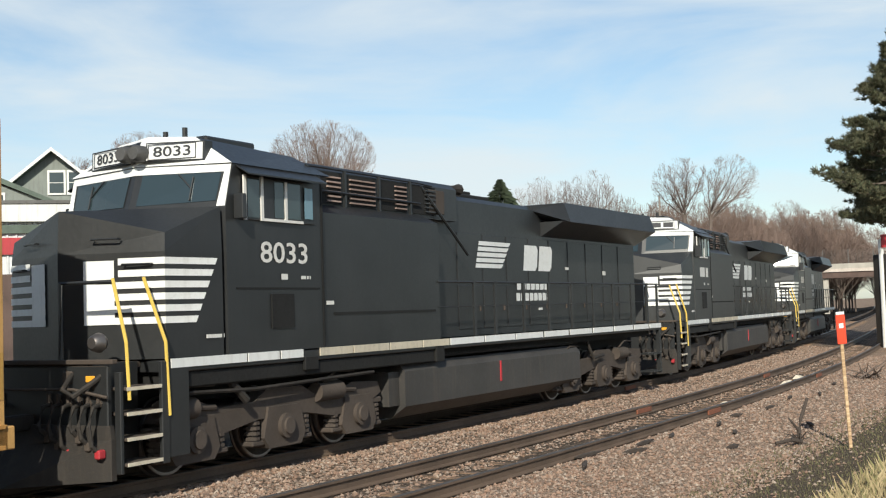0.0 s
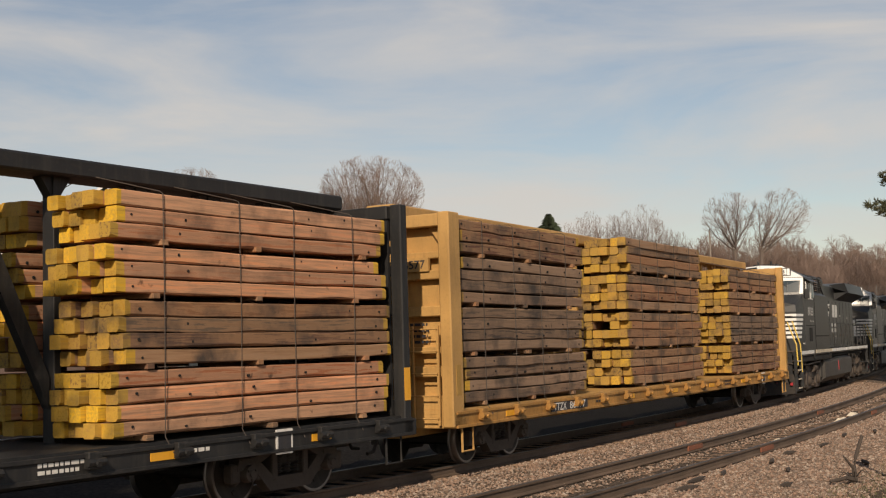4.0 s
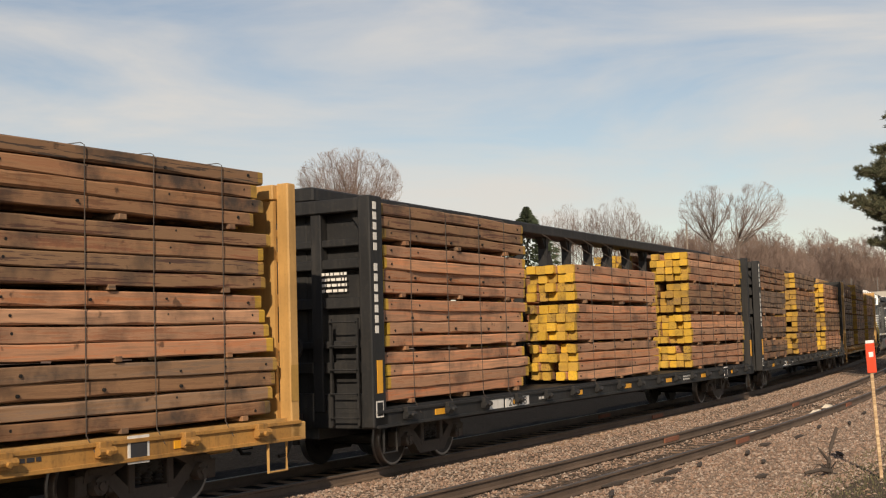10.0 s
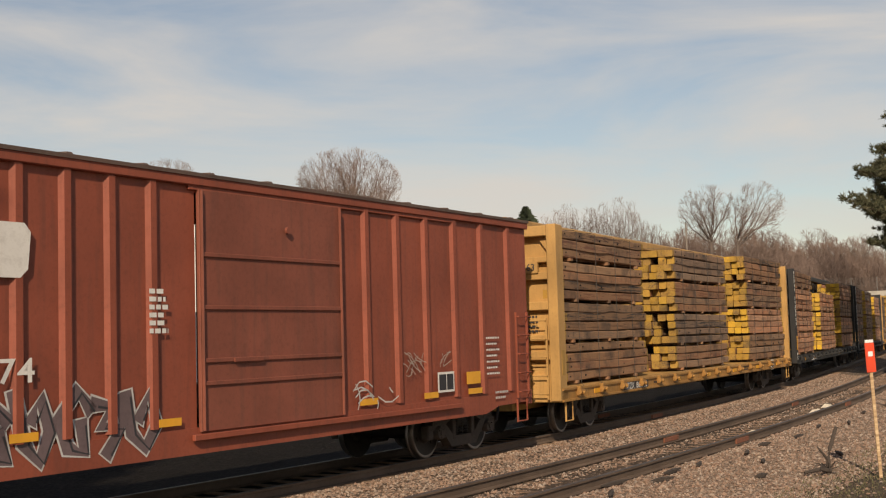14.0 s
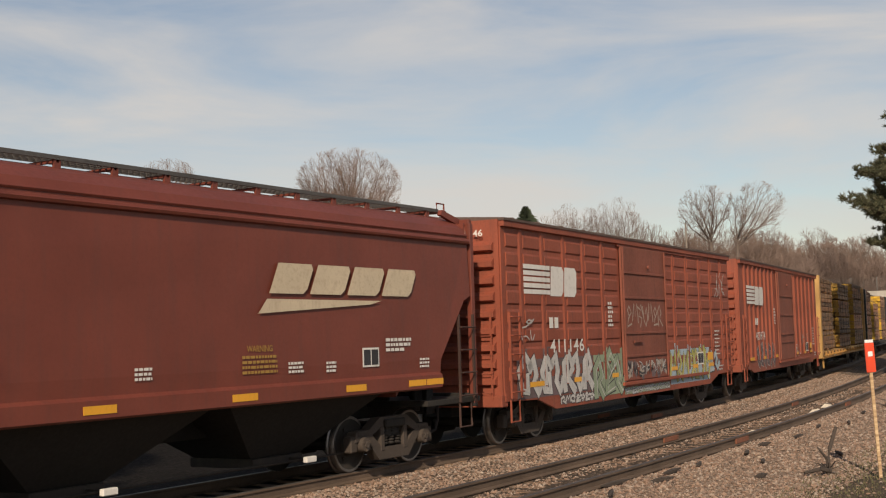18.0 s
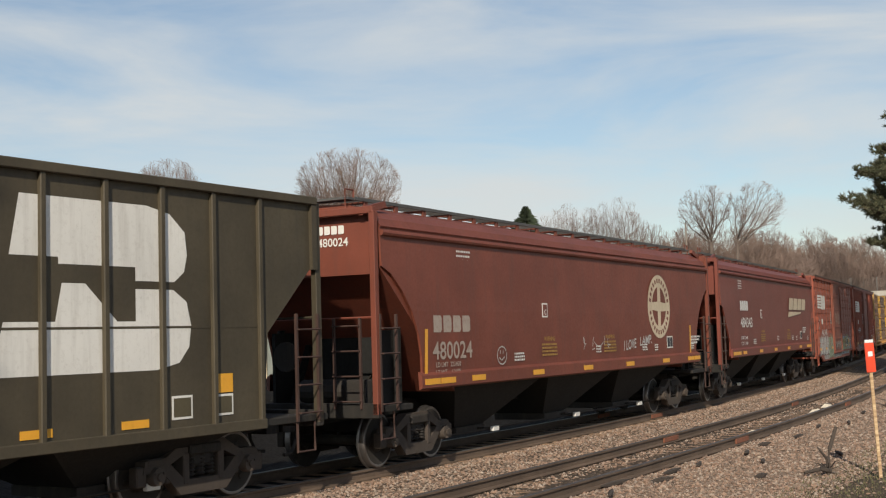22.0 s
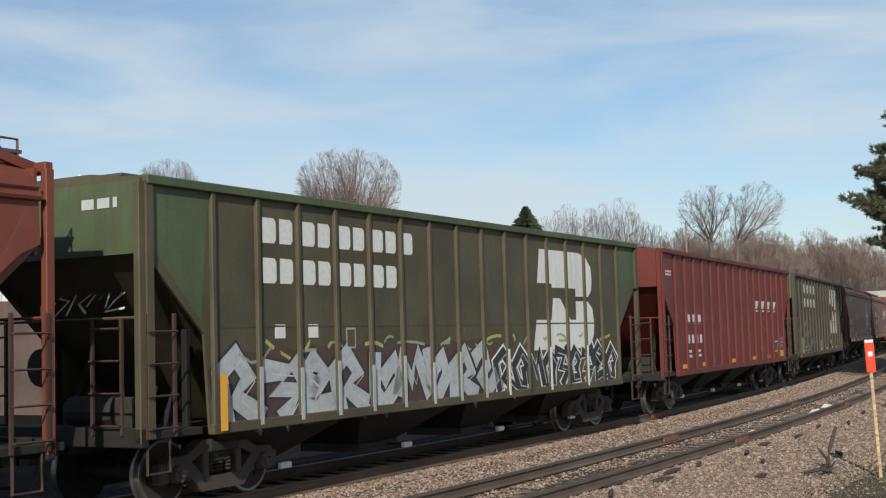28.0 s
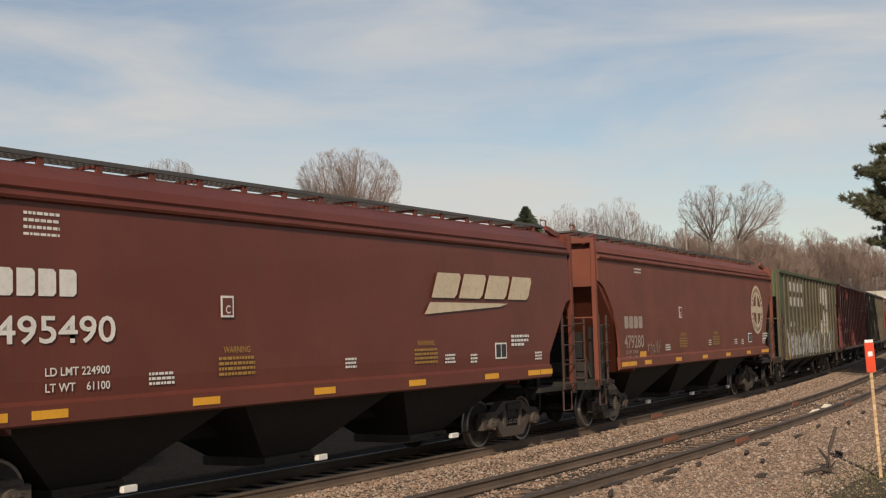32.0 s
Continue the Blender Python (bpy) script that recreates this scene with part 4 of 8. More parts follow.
def locomotive(number, label):
    car = thing("diesel_locomotive", label, "locomotive", "locomotives of the train")
    # deck, sill stripes and skirts
    part("deck", Shape().box(-9.3, 10.35, -1.5, 1.5, 1.44, 1.6, 0.015), BLACK, car)
    # Underframe colour is near-black to carry the shade below the deck.
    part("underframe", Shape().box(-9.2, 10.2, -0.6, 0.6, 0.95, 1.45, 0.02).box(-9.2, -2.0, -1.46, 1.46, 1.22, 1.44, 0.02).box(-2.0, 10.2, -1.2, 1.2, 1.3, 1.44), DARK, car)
    cuts = [(-9.3, -7.72), (-7.68, -6.95), (-6.9, -6.35), (-5.9, -4.98), (-4.94, -3.85), (-3.8, -2.72), (-2.68, -1.72), (-1.66, -0.3), (-0.24, 1.1), (1.16, 2.5), (2.6, 3.9), (4.0, 5.3), (5.4, 6.7), (6.8, 8.1), (8.2, 9.3), (9.4, 10.3)]
    for s in (-1, 1):
        for i, (a, b) in enumerate(cuts):
            sh = Shape().box(a, b, s * 1.512 - 0.008, s * 1.512 + 0.008, 1.5, 1.62)
            part("sill_stripe", sh, BUFF if i in (3, 4, 5, 6) else WHITE, car)
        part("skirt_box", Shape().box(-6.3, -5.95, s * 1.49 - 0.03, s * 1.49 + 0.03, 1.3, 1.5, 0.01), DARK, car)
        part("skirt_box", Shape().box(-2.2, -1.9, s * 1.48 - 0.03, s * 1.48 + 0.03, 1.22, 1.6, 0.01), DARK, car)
    # nose with its blunt point
    low = [(-9.75, 0.0), (-9.25, -1.4), (-8.2, -1.5), (-8.2, 1.5), (-9.25, 1.4)]
    rings = []
    for z, back, drop in ((1.62, 0.0, 0), (3.02, 0.0, 0), (3.27, 0.0, 0)):
        rings.append([(x, y, z) for x, y in low])
    rings[2] = [(-9.72, 0.0, 3.60), (-9.22, -1.38, 3.27), (-8.2, -1.48, 3.66), (-8.2, 1.48, 3.66), (-9.22, 1.38, 3.27)]
    part("nose", Shape().loft(rings), BLACK, car, "black wedge-shaped short hood nose")
    # white stripes wrapped round the nose
    for k in range(6):
        z0, z1 = 2.08 + 0.155 * k, 2.17 + 0.155 * k
        edge = -8.72 + 0.075 * k
        inner = 0.35 if k < 4 else 0.8
        for s in (-1, 1):
            sh = Shape()
            p = [(-9.75 + 0.5 * inner / 1.4 - 0.014, s * inner), (-9.264, s * 1.405)]
            q = (edge, s * (1.4 + 0.1 * (edge + 9.25) / 1.05 + 0.012))
            sh.add([(*p[0], z0), (*p[1], z0), (*p[1], z1), (*p[0], z1)], [(0, 1, 2, 3)])
            sh.add([(*p[1], z0), (q[0], q[1], z0), (q[0] + 0.05, q[1], z1), (*p[1], z1)], [(0, 1, 2, 3)])
            part("nose_stripe", sh, WHITE, car)
    for s in (-1, 1):
        sh = Shape()
        x0 = -9.75 + 0.5 * 0.35 / 1.4
        sh.add([(x0 - 0.02, s * 0.35, 2.08), (-9.5, s * 0.75, 2.08), (-9.5, s * 0.75, 2.92), (x0 - 0.02, s * 0.35, 2.92)], [(0, 1, 2, 3)])
        part("nose_panel", sh, WHITE, car)
    for s in (-1, 1):
        part("grab_iron", Shape().tube([(-9.45, s * 0.9, 2.86), (-9.52, s * 0.9, 2.86), (-9.36, s * 1.25, 2.86), (-9.3, s * 1.25, 2.86)], 0.014, 5), BLACK, car)
        part("grab_iron", Shape().tube([(-9.6, s * 0.5, 3.2), (-9.66, s * 0.5, 3.2), (-9.54, s * 0.85, 3.2), (-9.48, s * 0.85, 3.2)], 0.014, 5), BLACK, car)
        part("ditch_light", Shape().turned([(0.0, 0.03), (0.07, 0.03), (0.1, 0.0), (0.13, -0.1), (0.1, -0.16), (0.0, -0.16)], (0, 0, 0), 16), [STEEL], car, "round chrome-rimmed ditch light", at=Matrix.Translation((-10.1, s * 0.95, 1.86)) @ pose(0, 0, 0, 0, 0, 90), smooth=True)
    # cab
    cabp = [(-8.42, 0.0), (-8.1, -1.5), (-5.75, -1.5), (-5.75, 1.5), (-8.1, 1.5)]
    rings = [[(x, y, 1.62) for x, y in cabp], [(x, y, 3.66) for x, y in cabp], [(-8.18, 0.0, 4.32), (-7.92, -1.5, 4.28), (-5.75, -1.5, 4.28), (-5.75, 1.5, 4.28), (-7.92, 1.5, 4.28)]]
    part("cab", Shape().loft(rings), BLACK, car, "black wide-nose cab shell")
    roof = Shape().loft([[(-8.2, 0.0, 4.325), (-7.95, -1.52, 4.285), (-5.5, -1.52, 4.285), (-5.5, 1.52, 4.285), (-7.95, 1.52, 4.285)], [(-7.95, 0.0, 4.78), (-7.75, -0.72, 4.74), (-5.4, -0.72, 4.68), (-5.4, 0.72, 4.68), (-7.75, 0.72, 4.74)]])
    part("cab_roof", roof, BLACK, car)
    part("roof_hatch", Shape().box(-7.2, -6.0, -0.45, 0.45, 4.7, 4.86, 0.03).tube([(-7.5, -0.3, 4.75), (-7.5, -0.3, 4.95)], 0.04, 8).tube([(-7.35, 0.2, 4.75), (-7.35, 0.2, 4.95)], 0.04, 8), BLACK, car)
    for s in (-1, 1):
        # windshields in a white surround, facing forward on each half of the point
        def fr(y, z, out=0.0):
            k = (z - 3.66) / 0.66
            x0, x1 = -8.42 + 0.24 * k, -8.1 + 0.18 * k
            return (x0 + (x1 - x0) * abs(y) / 1.5 - out, y, z)
        part("white_cab_front", Shape().add([fr(s * 0.0, 4.2, 0.006), fr(s * 1.49, 4.17, 0.006), fr(s * 1.49, 4.28, 0.006), fr(0, 4.32, 0.006)], [(0, 1, 2, 3)]).add([fr(s * 1.36, 3.68, 0.006), fr(s * 1.49, 3.68, 0.006), fr(s * 1.49, 4.17, 0.006), fr(s * 1.4, 4.17, 0.006)], [(0, 1, 2, 3)]), WHITE, car)
        ws = part("windshield", Shape().add([fr(s * 0.12, 3.74, 0.01), fr(s * 1.34, 3.76, 0.01), fr(s * 1.36, 4.16, 0.01), fr(s * 0.12, 4.19, 0.01)], [(0, 1, 2, 3)]), GLASS, car, "dark sloping windshield pane")
        part("wiper", Shape().tube([fr(s * 0.7, 4.18, 0.03), fr(s * 0.95, 3.95, 0.03)], 0.012, 5).tube([fr(s * 0.95, 3.78, 0.03), fr(s * 0.95, 4.12, 0.03)], 0.012, 5), BLACK, ws)
        part("white_roof_front", Shape().add([(-8.215, s * 0.0, 4.325), (-7.965, s * 1.52, 4.29), (-7.765, s * 0.72, 4.745), (-7.965, 0.0, 4.785)], [(0, 1, 2, 3)]), WHITE, car)
        nb = part("number_board", Shape().loft([[(-8.24, s * 0.2, 4.4), (-8.02, s * 1.04, 4.38), (-8.0, s * 1.04, 4.62), (-8.2, s * 0.2, 4.64)], [(-8.0, s * 0.2, 4.4), (-7.8, s * 1.04, 4.38), (-7.8, s * 1.04, 4.62), (-8.0, s * 0.2, 4.64)]]), WHITE, car, "white illuminated number board")
        part("board_frame", Shape().loft([[(-8.232, s * 0.17, 4.38), (-8.004, s * 1.07, 4.36), (-7.985, s * 1.07, 4.64), (-8.19, s * 0.17, 4.66)], [(-8.0, s * 0.17, 4.38), (-7.82, s * 1.07, 4.36), (-7.82, s * 1.07, 4.64), (-8.0, s * 0.17, 4.66)]]), BLACK, nb)
        ang = math.degrees(math.atan2(0.22, 0.84))
        start = Matrix.Translation((-8.222 if s < 0 else -8.045, s * 0.26 if s < 0 else s * 0.96, 4.43)) @ pose(0, 0, 0, 0, 0, -90 + (ang if s < 0 else -ang)) @ pose(0, 0, 0, 86)
        rim = Shape()
        for x0, x1, z0, z1 in ((-0.035, 0.715, -0.035, -0.02), (-0.035, 0.715, 0.185, 0.2), (-0.035, -0.02, -0.02, 0.185), (0.7, 0.715, -0.02, 0.185)):
            rim.add([(x0, z0, 0), (x1, z0, 0), (x1, z1, 0), (x0, z1, 0)], [(0, 1, 2, 3)])
        part("board_border", rim, INK, nb, at=start @ Matrix.Translation((0.0, 0.0, 0.006)))
        if number:
            letters(number, 0.15, INK, nb, start @ Matrix.Translation((0.05, 0.01, 0.004)), wide=0.58, name="board_number")
        else:
            bars(nb, INK, start, [(0.02, 0.01, 0.66, 0.15)], name="board_number", label="unreadable number bars", seed=5)
        # side windows with sunshade
        win = part("side_window", Shape().box(-7.7, -5.95, s * 1.505 - 0.02, s * 1.505 + 0.02, 3.5, 4.14, 0.01), [BLACK], car)
        part("window_pane", Shape().box(-7.64, -7.36, s * 1.53 - 0.003, s * 1.53 + 0.003, 3.54, 4.1), GLASS, win)
        part("window_pane", Shape().box(-7.0, -6.75, s * 1.53 - 0.003, s * 1.53 + 0.003, 3.56, 4.1).box(-6.7, -6.35, s * 1.53 - 0.003, s * 1.53 + 0.003, 3.56, 4.1), GLASS, win)
        part("window_pane", Shape().box(-6.26, -6.05, s * 1.545 - 0.003, s * 1.545 + 0.003, 3.58, 4.05), BLUEGLASS, win, "pane coloured pale blue for the reflected sky")
        part("window_frame", Shape().box(-7.74, -7.68, s * 1.535 - 0.012, s * 1.535 + 0.012, 3.5, 4.14).box(-7.34, -7.28, s * 1.535 - 0.012, s * 1.535 + 0.012, 3.5, 4.14).box(-7.28, -6.3, s * 1.535 - 0.012, s * 1.535 + 0.012, 3.5, 3.54).box(-6.76, -6.7, s * 1.535 - 0.012, s * 1.535 + 0.012, 3.54, 4.1), LETTER, win)
        part("sunshade", Shape().add([(-7.85, s * 1.5, 4.27), (-5.9, s * 1.5, 4.27), (-5.9, s * 1.72, 4.14), (-7.85, s * 1.72, 4.14), (-7.85, s * 1.5, 4.25), (-5.9, s * 1.5, 4.25), (-5.9, s * 1.72, 4.12), (-7.85, s * 1.72, 4.12)], [(0, 1, 2, 3), (4, 5, 6, 7), (0, 1, 5, 4), (2, 3, 7, 6), (1, 2, 6, 5), (0, 3, 7, 4)]), BLACK, car)
        part("mirror", Shape().box(-7.95, -7.85, s * 1.6 - 0.08, s * 1.6 + 0.08, 3.5, 3.85, 0.01), BLACK, car)
        part("cab_door_vent", Shape().box(-7.1, -6.55, s * 1.51 - 0.012, s * 1.51 + 0.012, 1.95, 2.45), DARK, car)
        part("panel_seam", Shape().box(-5.77, -5.73, s * 1.505 - 0.006, s * 1.505 + 0.006, 1.64, 4.2).box(-7.9, -5.85, s * 1.505 - 0.006, s * 1.505 + 0.006, 2.52, 2.545), DARK, car)
    part("headlight", Shape().turned([(0.0, 0.0), (0.09, 0.0), (0.12, 0.05), (0.12, 0.3)], (0, 0, 0), 14).turned([(0.0, 0.0), (0.09, 0.0), (0.12, 0.05), (0.12, 0.3)], (0.24, 0, 0), 14), [GALV], car, "twin round headlight housing", at=Matrix.Translation((-8.42, 0.12, 4.5)) @ pose(0, 0, 0, 0, 0, -90), smooth=True)
    # long hood: wide equipment section, engine section, radiator section
    part("hood", Shape().prism([(-1.45, 1.62), (-1.45, 3.72), (-1.1, 3.9), (1.1, 3.9), (1.45, 3.72), (1.45, 1.62)], "x", -5.75, -1.92), BLACK, car, "wide black equipment hood behind the cab")
    part("hood", Shape().prism([(-1.08, 3.85), (-1.08, 4.46), (-0.95, 4.57), (0.95, 4.57), (1.08, 4.46), (1.08, 3.85)], "x", -5.72, -0.45), BLACK, car)
    part("hood", Shape().prism([(-0.92, 1.62), (-0.92, 4.3), (-0.8, 4.4), (0.8, 4.4), (0.92, 4.3), (0.92, 1.62)], "x", -1.95, 10.0), BLACK, car, "narrow black engine hood")
    part("radiator_wing", Shape().loft([[(3.5, -0.9, 4.3), (3.5, -0.9, 4.42), (3.5, 0.9, 4.42), (3.5, 0.9, 4.3)], [(4.3, -1.5, 4.05), (4.3, -1.35, 4.5), (4.3, 1.35, 4.5), (4.3, 1.5, 4.05)], [(10.2, -1.5, 4.05), (10.2, -1.35, 4.5), (10.2, 1.35, 4.5), (10.2, 1.5, 4.05)]]).loft([[(3.9, -0.9, 3.72), (3.9, -1.5, 4.06), (3.9, 1.5, 4.06), (3.9, 0.9, 3.72)], [(10.2, -0.9, 3.72), (10.2, -1.5, 4.06), (10.2, 1.5, 4.06), (10.2, 0.9, 3.72)]]), BLACK, car, "broad overhanging radiator wings")
    part("exhaust_stack", Shape().box(0.9, 2.3, -0.45, 0.45, 4.38, 4.55, 0.03).box(1.3, 1.9, -0.2, 0.2, 4.5, 4.66, 0.02), DARK, car)
    part("horn", Shape().tube([(-0.5, -0.8, 4.5), (-0.05, -0.85, 4.53), (0.1, -0.85, 4.53)], 0.05, 8, r1=0.12), GRIMY, car)
    for s in (-1, 1):
        for i in range(4):
            x0 = -5.5 + 1.08 * i
            vent = part("vent_grille", Shape().box(x0, x0 + 0.92, s * 1.09 - 0.015, s * 1.09 + 0.015, 3.92, 4.44), DARK, car)
            for k in range(6):
                part("louvre", Shape().box(x0 + (0.5 if i != 1 else 0.1), x0 + 0.88, s * 1.12 - 0.02, s * 1.12 + 0.02, 3.96 + 0.078 * k, 3.985 + 0.078 * k), LOUVRE if i < 3 else BLACK, vent)
            part("vent_post", Shape().box(x0 - 0.1, x0 - 0.04, s * 1.13 - 0.02, s * 1.13 + 0.02, 3.85, 4.5), BLACK, car)
        part("roof_handrail", Shape().tube([(-5.6, s * 1.12, 4.5), (-2.0, s * 1.12, 4.48), (-1.5, s * 1.12, 4.46)], 0.02, 5).tube([(-5.6, s * 1.15, 4.12), (-2.0, s * 1.15, 4.1)], 0.02, 5).tube([(-1.9, s * 1.1, 4.44), (-0.35, s * 1.25, 3.2)], 0.03, 6), BLACK, car)
        part("access_panel", Shape().box(-1.6, -1.0, s * 1.1 - 0.015, s * 1.1 + 0.015, 3.95, 4.4, 0.01), DUSTY, car)
        part("panel_ledge", Shape().box(-5.4, -2.1, s * 1.455 - 0.01, s * 1.455 + 0.01, 2.12, 2.16), DARK, car)
        for i in range(9):
            x0 = -0.2 + 1.12 * i
            door = part("hood_door", Shape().box(x0, x0 + 1.02, s * 0.925 - 0.012, s * 0.925 + 0.012, 1.75, 2.62, 0.008).box(x0, x0 + 1.02, s * 0.925 - 0.012, s * 0.925 + 0.012, 2.68, 3.66, 0.008), BLACK, car)
            part("latch", Shape().box(x0 + 0.9, x0 + 0.96, s * 0.945 - 0.012, s * 0.945 + 0.012, 2.1, 2.22), DUSTY, door)
        # walkway rail
        rail = part("handrail", Shape().tube([(-2.0, s * 1.46, 2.66), (10.3, s * 1.46, 2.66)], 0.022, 6).tube([(-2.0, s * 1.46, 2.2), (10.3, s * 1.46, 2.2)], 0.008, 4), BLACK, car)
        for x in (-0.55, 0.35, 1.7, 3.0, 4.3, 5.6, 6.9, 8.2, 9.4, 10.2):
            part("stanchion", Shape().box(x - 0.045, x + 0.045, s * 1.46 - 0.02, s * 1.46 + 0.02, 1.6, 2.68), BLACK, rail)
        # steps, yellow grab rails at the front
        well = part("step_well", Shape().box(-9.5, -9.36, s * 1.5 - 0.03, s * 1.5 + 0.03, 0.3, 1.6, 0.01).box(-10.22, -10.16, s * 1.45 - 0.05, s * 1.45 + 0.05, 0.25, 1.5, 0.01).box(-10.2, -9.4, s * 1.0 - 0.03, s * 1.0 + 0.03, 0.3, 1.6), BLACK, car)
        part("well_plate", Shape().box(-9.37, -8.95, s * 1.49 - 0.02, s * 1.49 + 0.02, 0.36, 1.58, 0.006), BLACK, well)
        for z in (0.36, 0.67, 0.98, 1.29):
            part("step_tread", Shape().box(-10.15, -9.5, s * 1.33 - 0.2, s * 1.33 + 0.2, z - 0.02, z + 0.02, 0.006), DUSTY, well)
            part("tread_edge", Shape().box(-10.14, -9.51, s * 1.535 - 0.006, s * 1.535 + 0.006, z - 0.022, z + 0.022), BUFF, well)
        part("grab_rail", Shape().tube([(-10.0, s * 1.2, 2.66), (-10.1, s * 1.5, 1.86), (-10.08, s * 1.52, 1.15)], 0.024, 7), RAIL_YELLOW, car, "bent yellow step grab rail")
        part("grab_rail", Shape().tube([(-9.55, s * 1.3, 2.68), (-9.4, s * 1.52, 1.84), (-9.36, s * 1.53, 0.9)], 0.024, 7), RAIL_YELLOW, car, "bent yellow step grab rail")
        part("fuel_tank", Shape().prism([(s * 0.05, 0.3), (s * 1.1, 0.28), (s * 1.42, 0.5), (s * 1.42, 1.1), (s * 1.3, 1.24), (s * 0.05, 1.24)], "x", -3.2, 4.75).prism([(s * 0.6, 0.5), (s * 1.3, 0.52), (s * 1.3, 1.1), (s * 0.6, 1.1)], "x", -3.55, -3.2), TANK, car, "dusty dark fuel tank")
        part("tank_band", Shape().box(0.55, 0.6, s * 1.43 - 0.01, s * 1.43 + 0.01, 0.7, 1.1), REDSIGN, car)
        part("air_pipe", Shape().tube([(-3.0, s * 1.2, 1.3), (0.5, s * 1.25, 1.32), (4.8, s * 1.2, 1.3)], 0.035, 6).tube([(-9.0, s * 1.4, 1.15), (-7.4, s * 1.42, 1.1), (-4.2, s * 1.4, 1.16)], 0.03, 6), GRIMY, car)
        for pts, r in ((((-8.9, s * 1.25, 1.3), (-8.95, s * 1.3, 0.9), (-9.0, s * 0.95, 0.3)), 0.03), (((-7.9, s * 1.35, 1.25), (-7.6, s * 1.4, 0.95)), 0.06), (((5.5, s * 1.3, 1.3), (5.7, s * 1.38, 0.9), (6.4, s * 1.35, 0.95)), 0.04)):
            part("sand_hose", Shape().tube(pts, r, 7), GRIMY, car)
        part("rear_step", Shape().box(10.2, 10.3, s * 1.45 - 0.05, s * 1.45 + 0.05, 0.3, 1.5).box(9.55, 10.25, s * 1.33 - 0.2, s * 1.33 + 0.2, 0.34, 0.38).box(9.55, 10.25, s * 1.33 - 0.2, s * 1.33 + 0.2, 0.8, 0.84), BLACK, car)
    # pilot, plough, hoses
    part("pilot", Shape().box(-10.28, -10.2, -1.35, 1.35, 0.75, 1.58, 0.015), BLACK, car)
    part("plough", Shape().loft([[(-10.9, -0.15, 0.12), (-10.3, -1.42, 0.18), (-10.22, -1.42, 0.18), (-10.22, 1.42, 0.18), (-10.3, 1.42, 0.18), (-10.9, 0.15, 0.12)], [(-10.45, -0.15, 0.62), (-10.3, -1.42, 0.68), (-10.22, -1.42, 0.68), (-10.22, 1.42, 0.68), (-10.3, 1.42, 0.68), (-10.45, 0.15, 0.62)], [(-10.32, -0.15, 0.85), (-10.28, -1.38, 0.85), (-10.22, -1.38, 0.85), (-10.22, 1.38, 0.85), (-10.28, 1.38, 0.85), (-10.32, 0.15, 0.85)]]), GRIMY, car, "dusty dark snow plough blade")
    part("front_platform", Shape().box(-10.25, -9.3, -1.0, 1.0, 1.52, 1.6, 0.01).box(-10.27, -10.2, -1.3, -0.75, 1.5, 1.58).box(-10.3, -10.2, -1.45, 1.45, 1.6, 1.66, 0.01), DUSTY, car)
    for i, y in enumerate((-1.22, -1.05, -0.9, -0.72, -0.55, -0.38, 0.45, 0.62, 0.8, 1.0)):
        hang = 0.52 + 0.09 * (i % 3)
        hose = part("air_hose", Shape().tube([(-10.24, y, 1.12), (-10.42, y - 0.02, 1.08), (-10.52, y - 0.04, 0.85), (-10.5, y - 0.07, hang + 0.1), (-10.4, y - 0.1, hang)], 0.03, 7), GRIMY, car)
        part("gladhand", Shape().box(-10.46, -10.34, y - 0.15, y - 0.06, hang - 0.06, hang + 0.05, 0.015), DUSTY if i % 3 else REDSIGN, hose)
        part("hose_valve", Shape().tube([(-10.2, y, 1.12), (-10.3, y, 1.12)], 0.05, 8).box(-10.32, -10.28, y - 0.02, y + 0.02, 1.12, 1.24), DUSTY, hose)
    part("jumper_cable", Shape().tube([(-10.24, -0.75, 1.5), (-10.48, -0.8, 1.3), (-10.5, -1.0, 1.22), (-10.3, -1.2, 1.42), (-10.22, -1.25, 1.5)], 0.035, 7), GRIMY, car)
    part("uncoupling_lever", Shape().tube([(-10.34, -1.4, 1.2), (-10.4, -0.9, 1.3), (-10.4, 0.0, 1.3), (-10.4, 0.9, 1.3), (-10.34, 1.4, 1.2)], 0.02, 6), DUSTY, car)
    part("jumper_socket", Shape().box(-10.3, -10.2, -0.78, -0.6, 1.36, 1.52, 0.02), DUSTY, car)
    part("marker_lamp", Shape().box(-10.3, -10.2, -1.15, -1.0, 1.38, 1.46, 0.01), REFLECT, car)
    part("front_rail", Shape().tube([(-10.25, -0.55, 1.62), (-10.25, -0.55, 2.62), (-10.0, -1.2, 2.62)], 0.035, 6).tube([(-10.25, 0.55, 1.62), (-10.25, 0.55, 2.62), (-10.0, 1.2, 2.62)], 0.035, 6), BLACK, car)
    # painted marks of the near side
    y = -1.512
    if number:
        letters(number, 0.31, LETTER, car, on_side(-7.34, 2.9, y), wide=1.17, name="cab_number", label="white road number 8033")
    else:
        bars(car, LETTER, on_side(-7.34, 2.92, y), [(0, 0, 1.15, 0.29)], name="cab_number", label="unreadable white road number")
    bars(car, LETTER, on_side(-6.85, 2.66, y), [(0, 0, 0.16, 0.085), (0.5, 0.01, 0.25, 0.05)], seed=2)
    part("builder_plate", Shape().box(-8.55, -8.18, -1.497, -1.487, 1.86, 1.91).box(-8.42, -8.3, -1.472, -1.46, 3.12, 3.22), LETTER, car)
    sh = Shape()
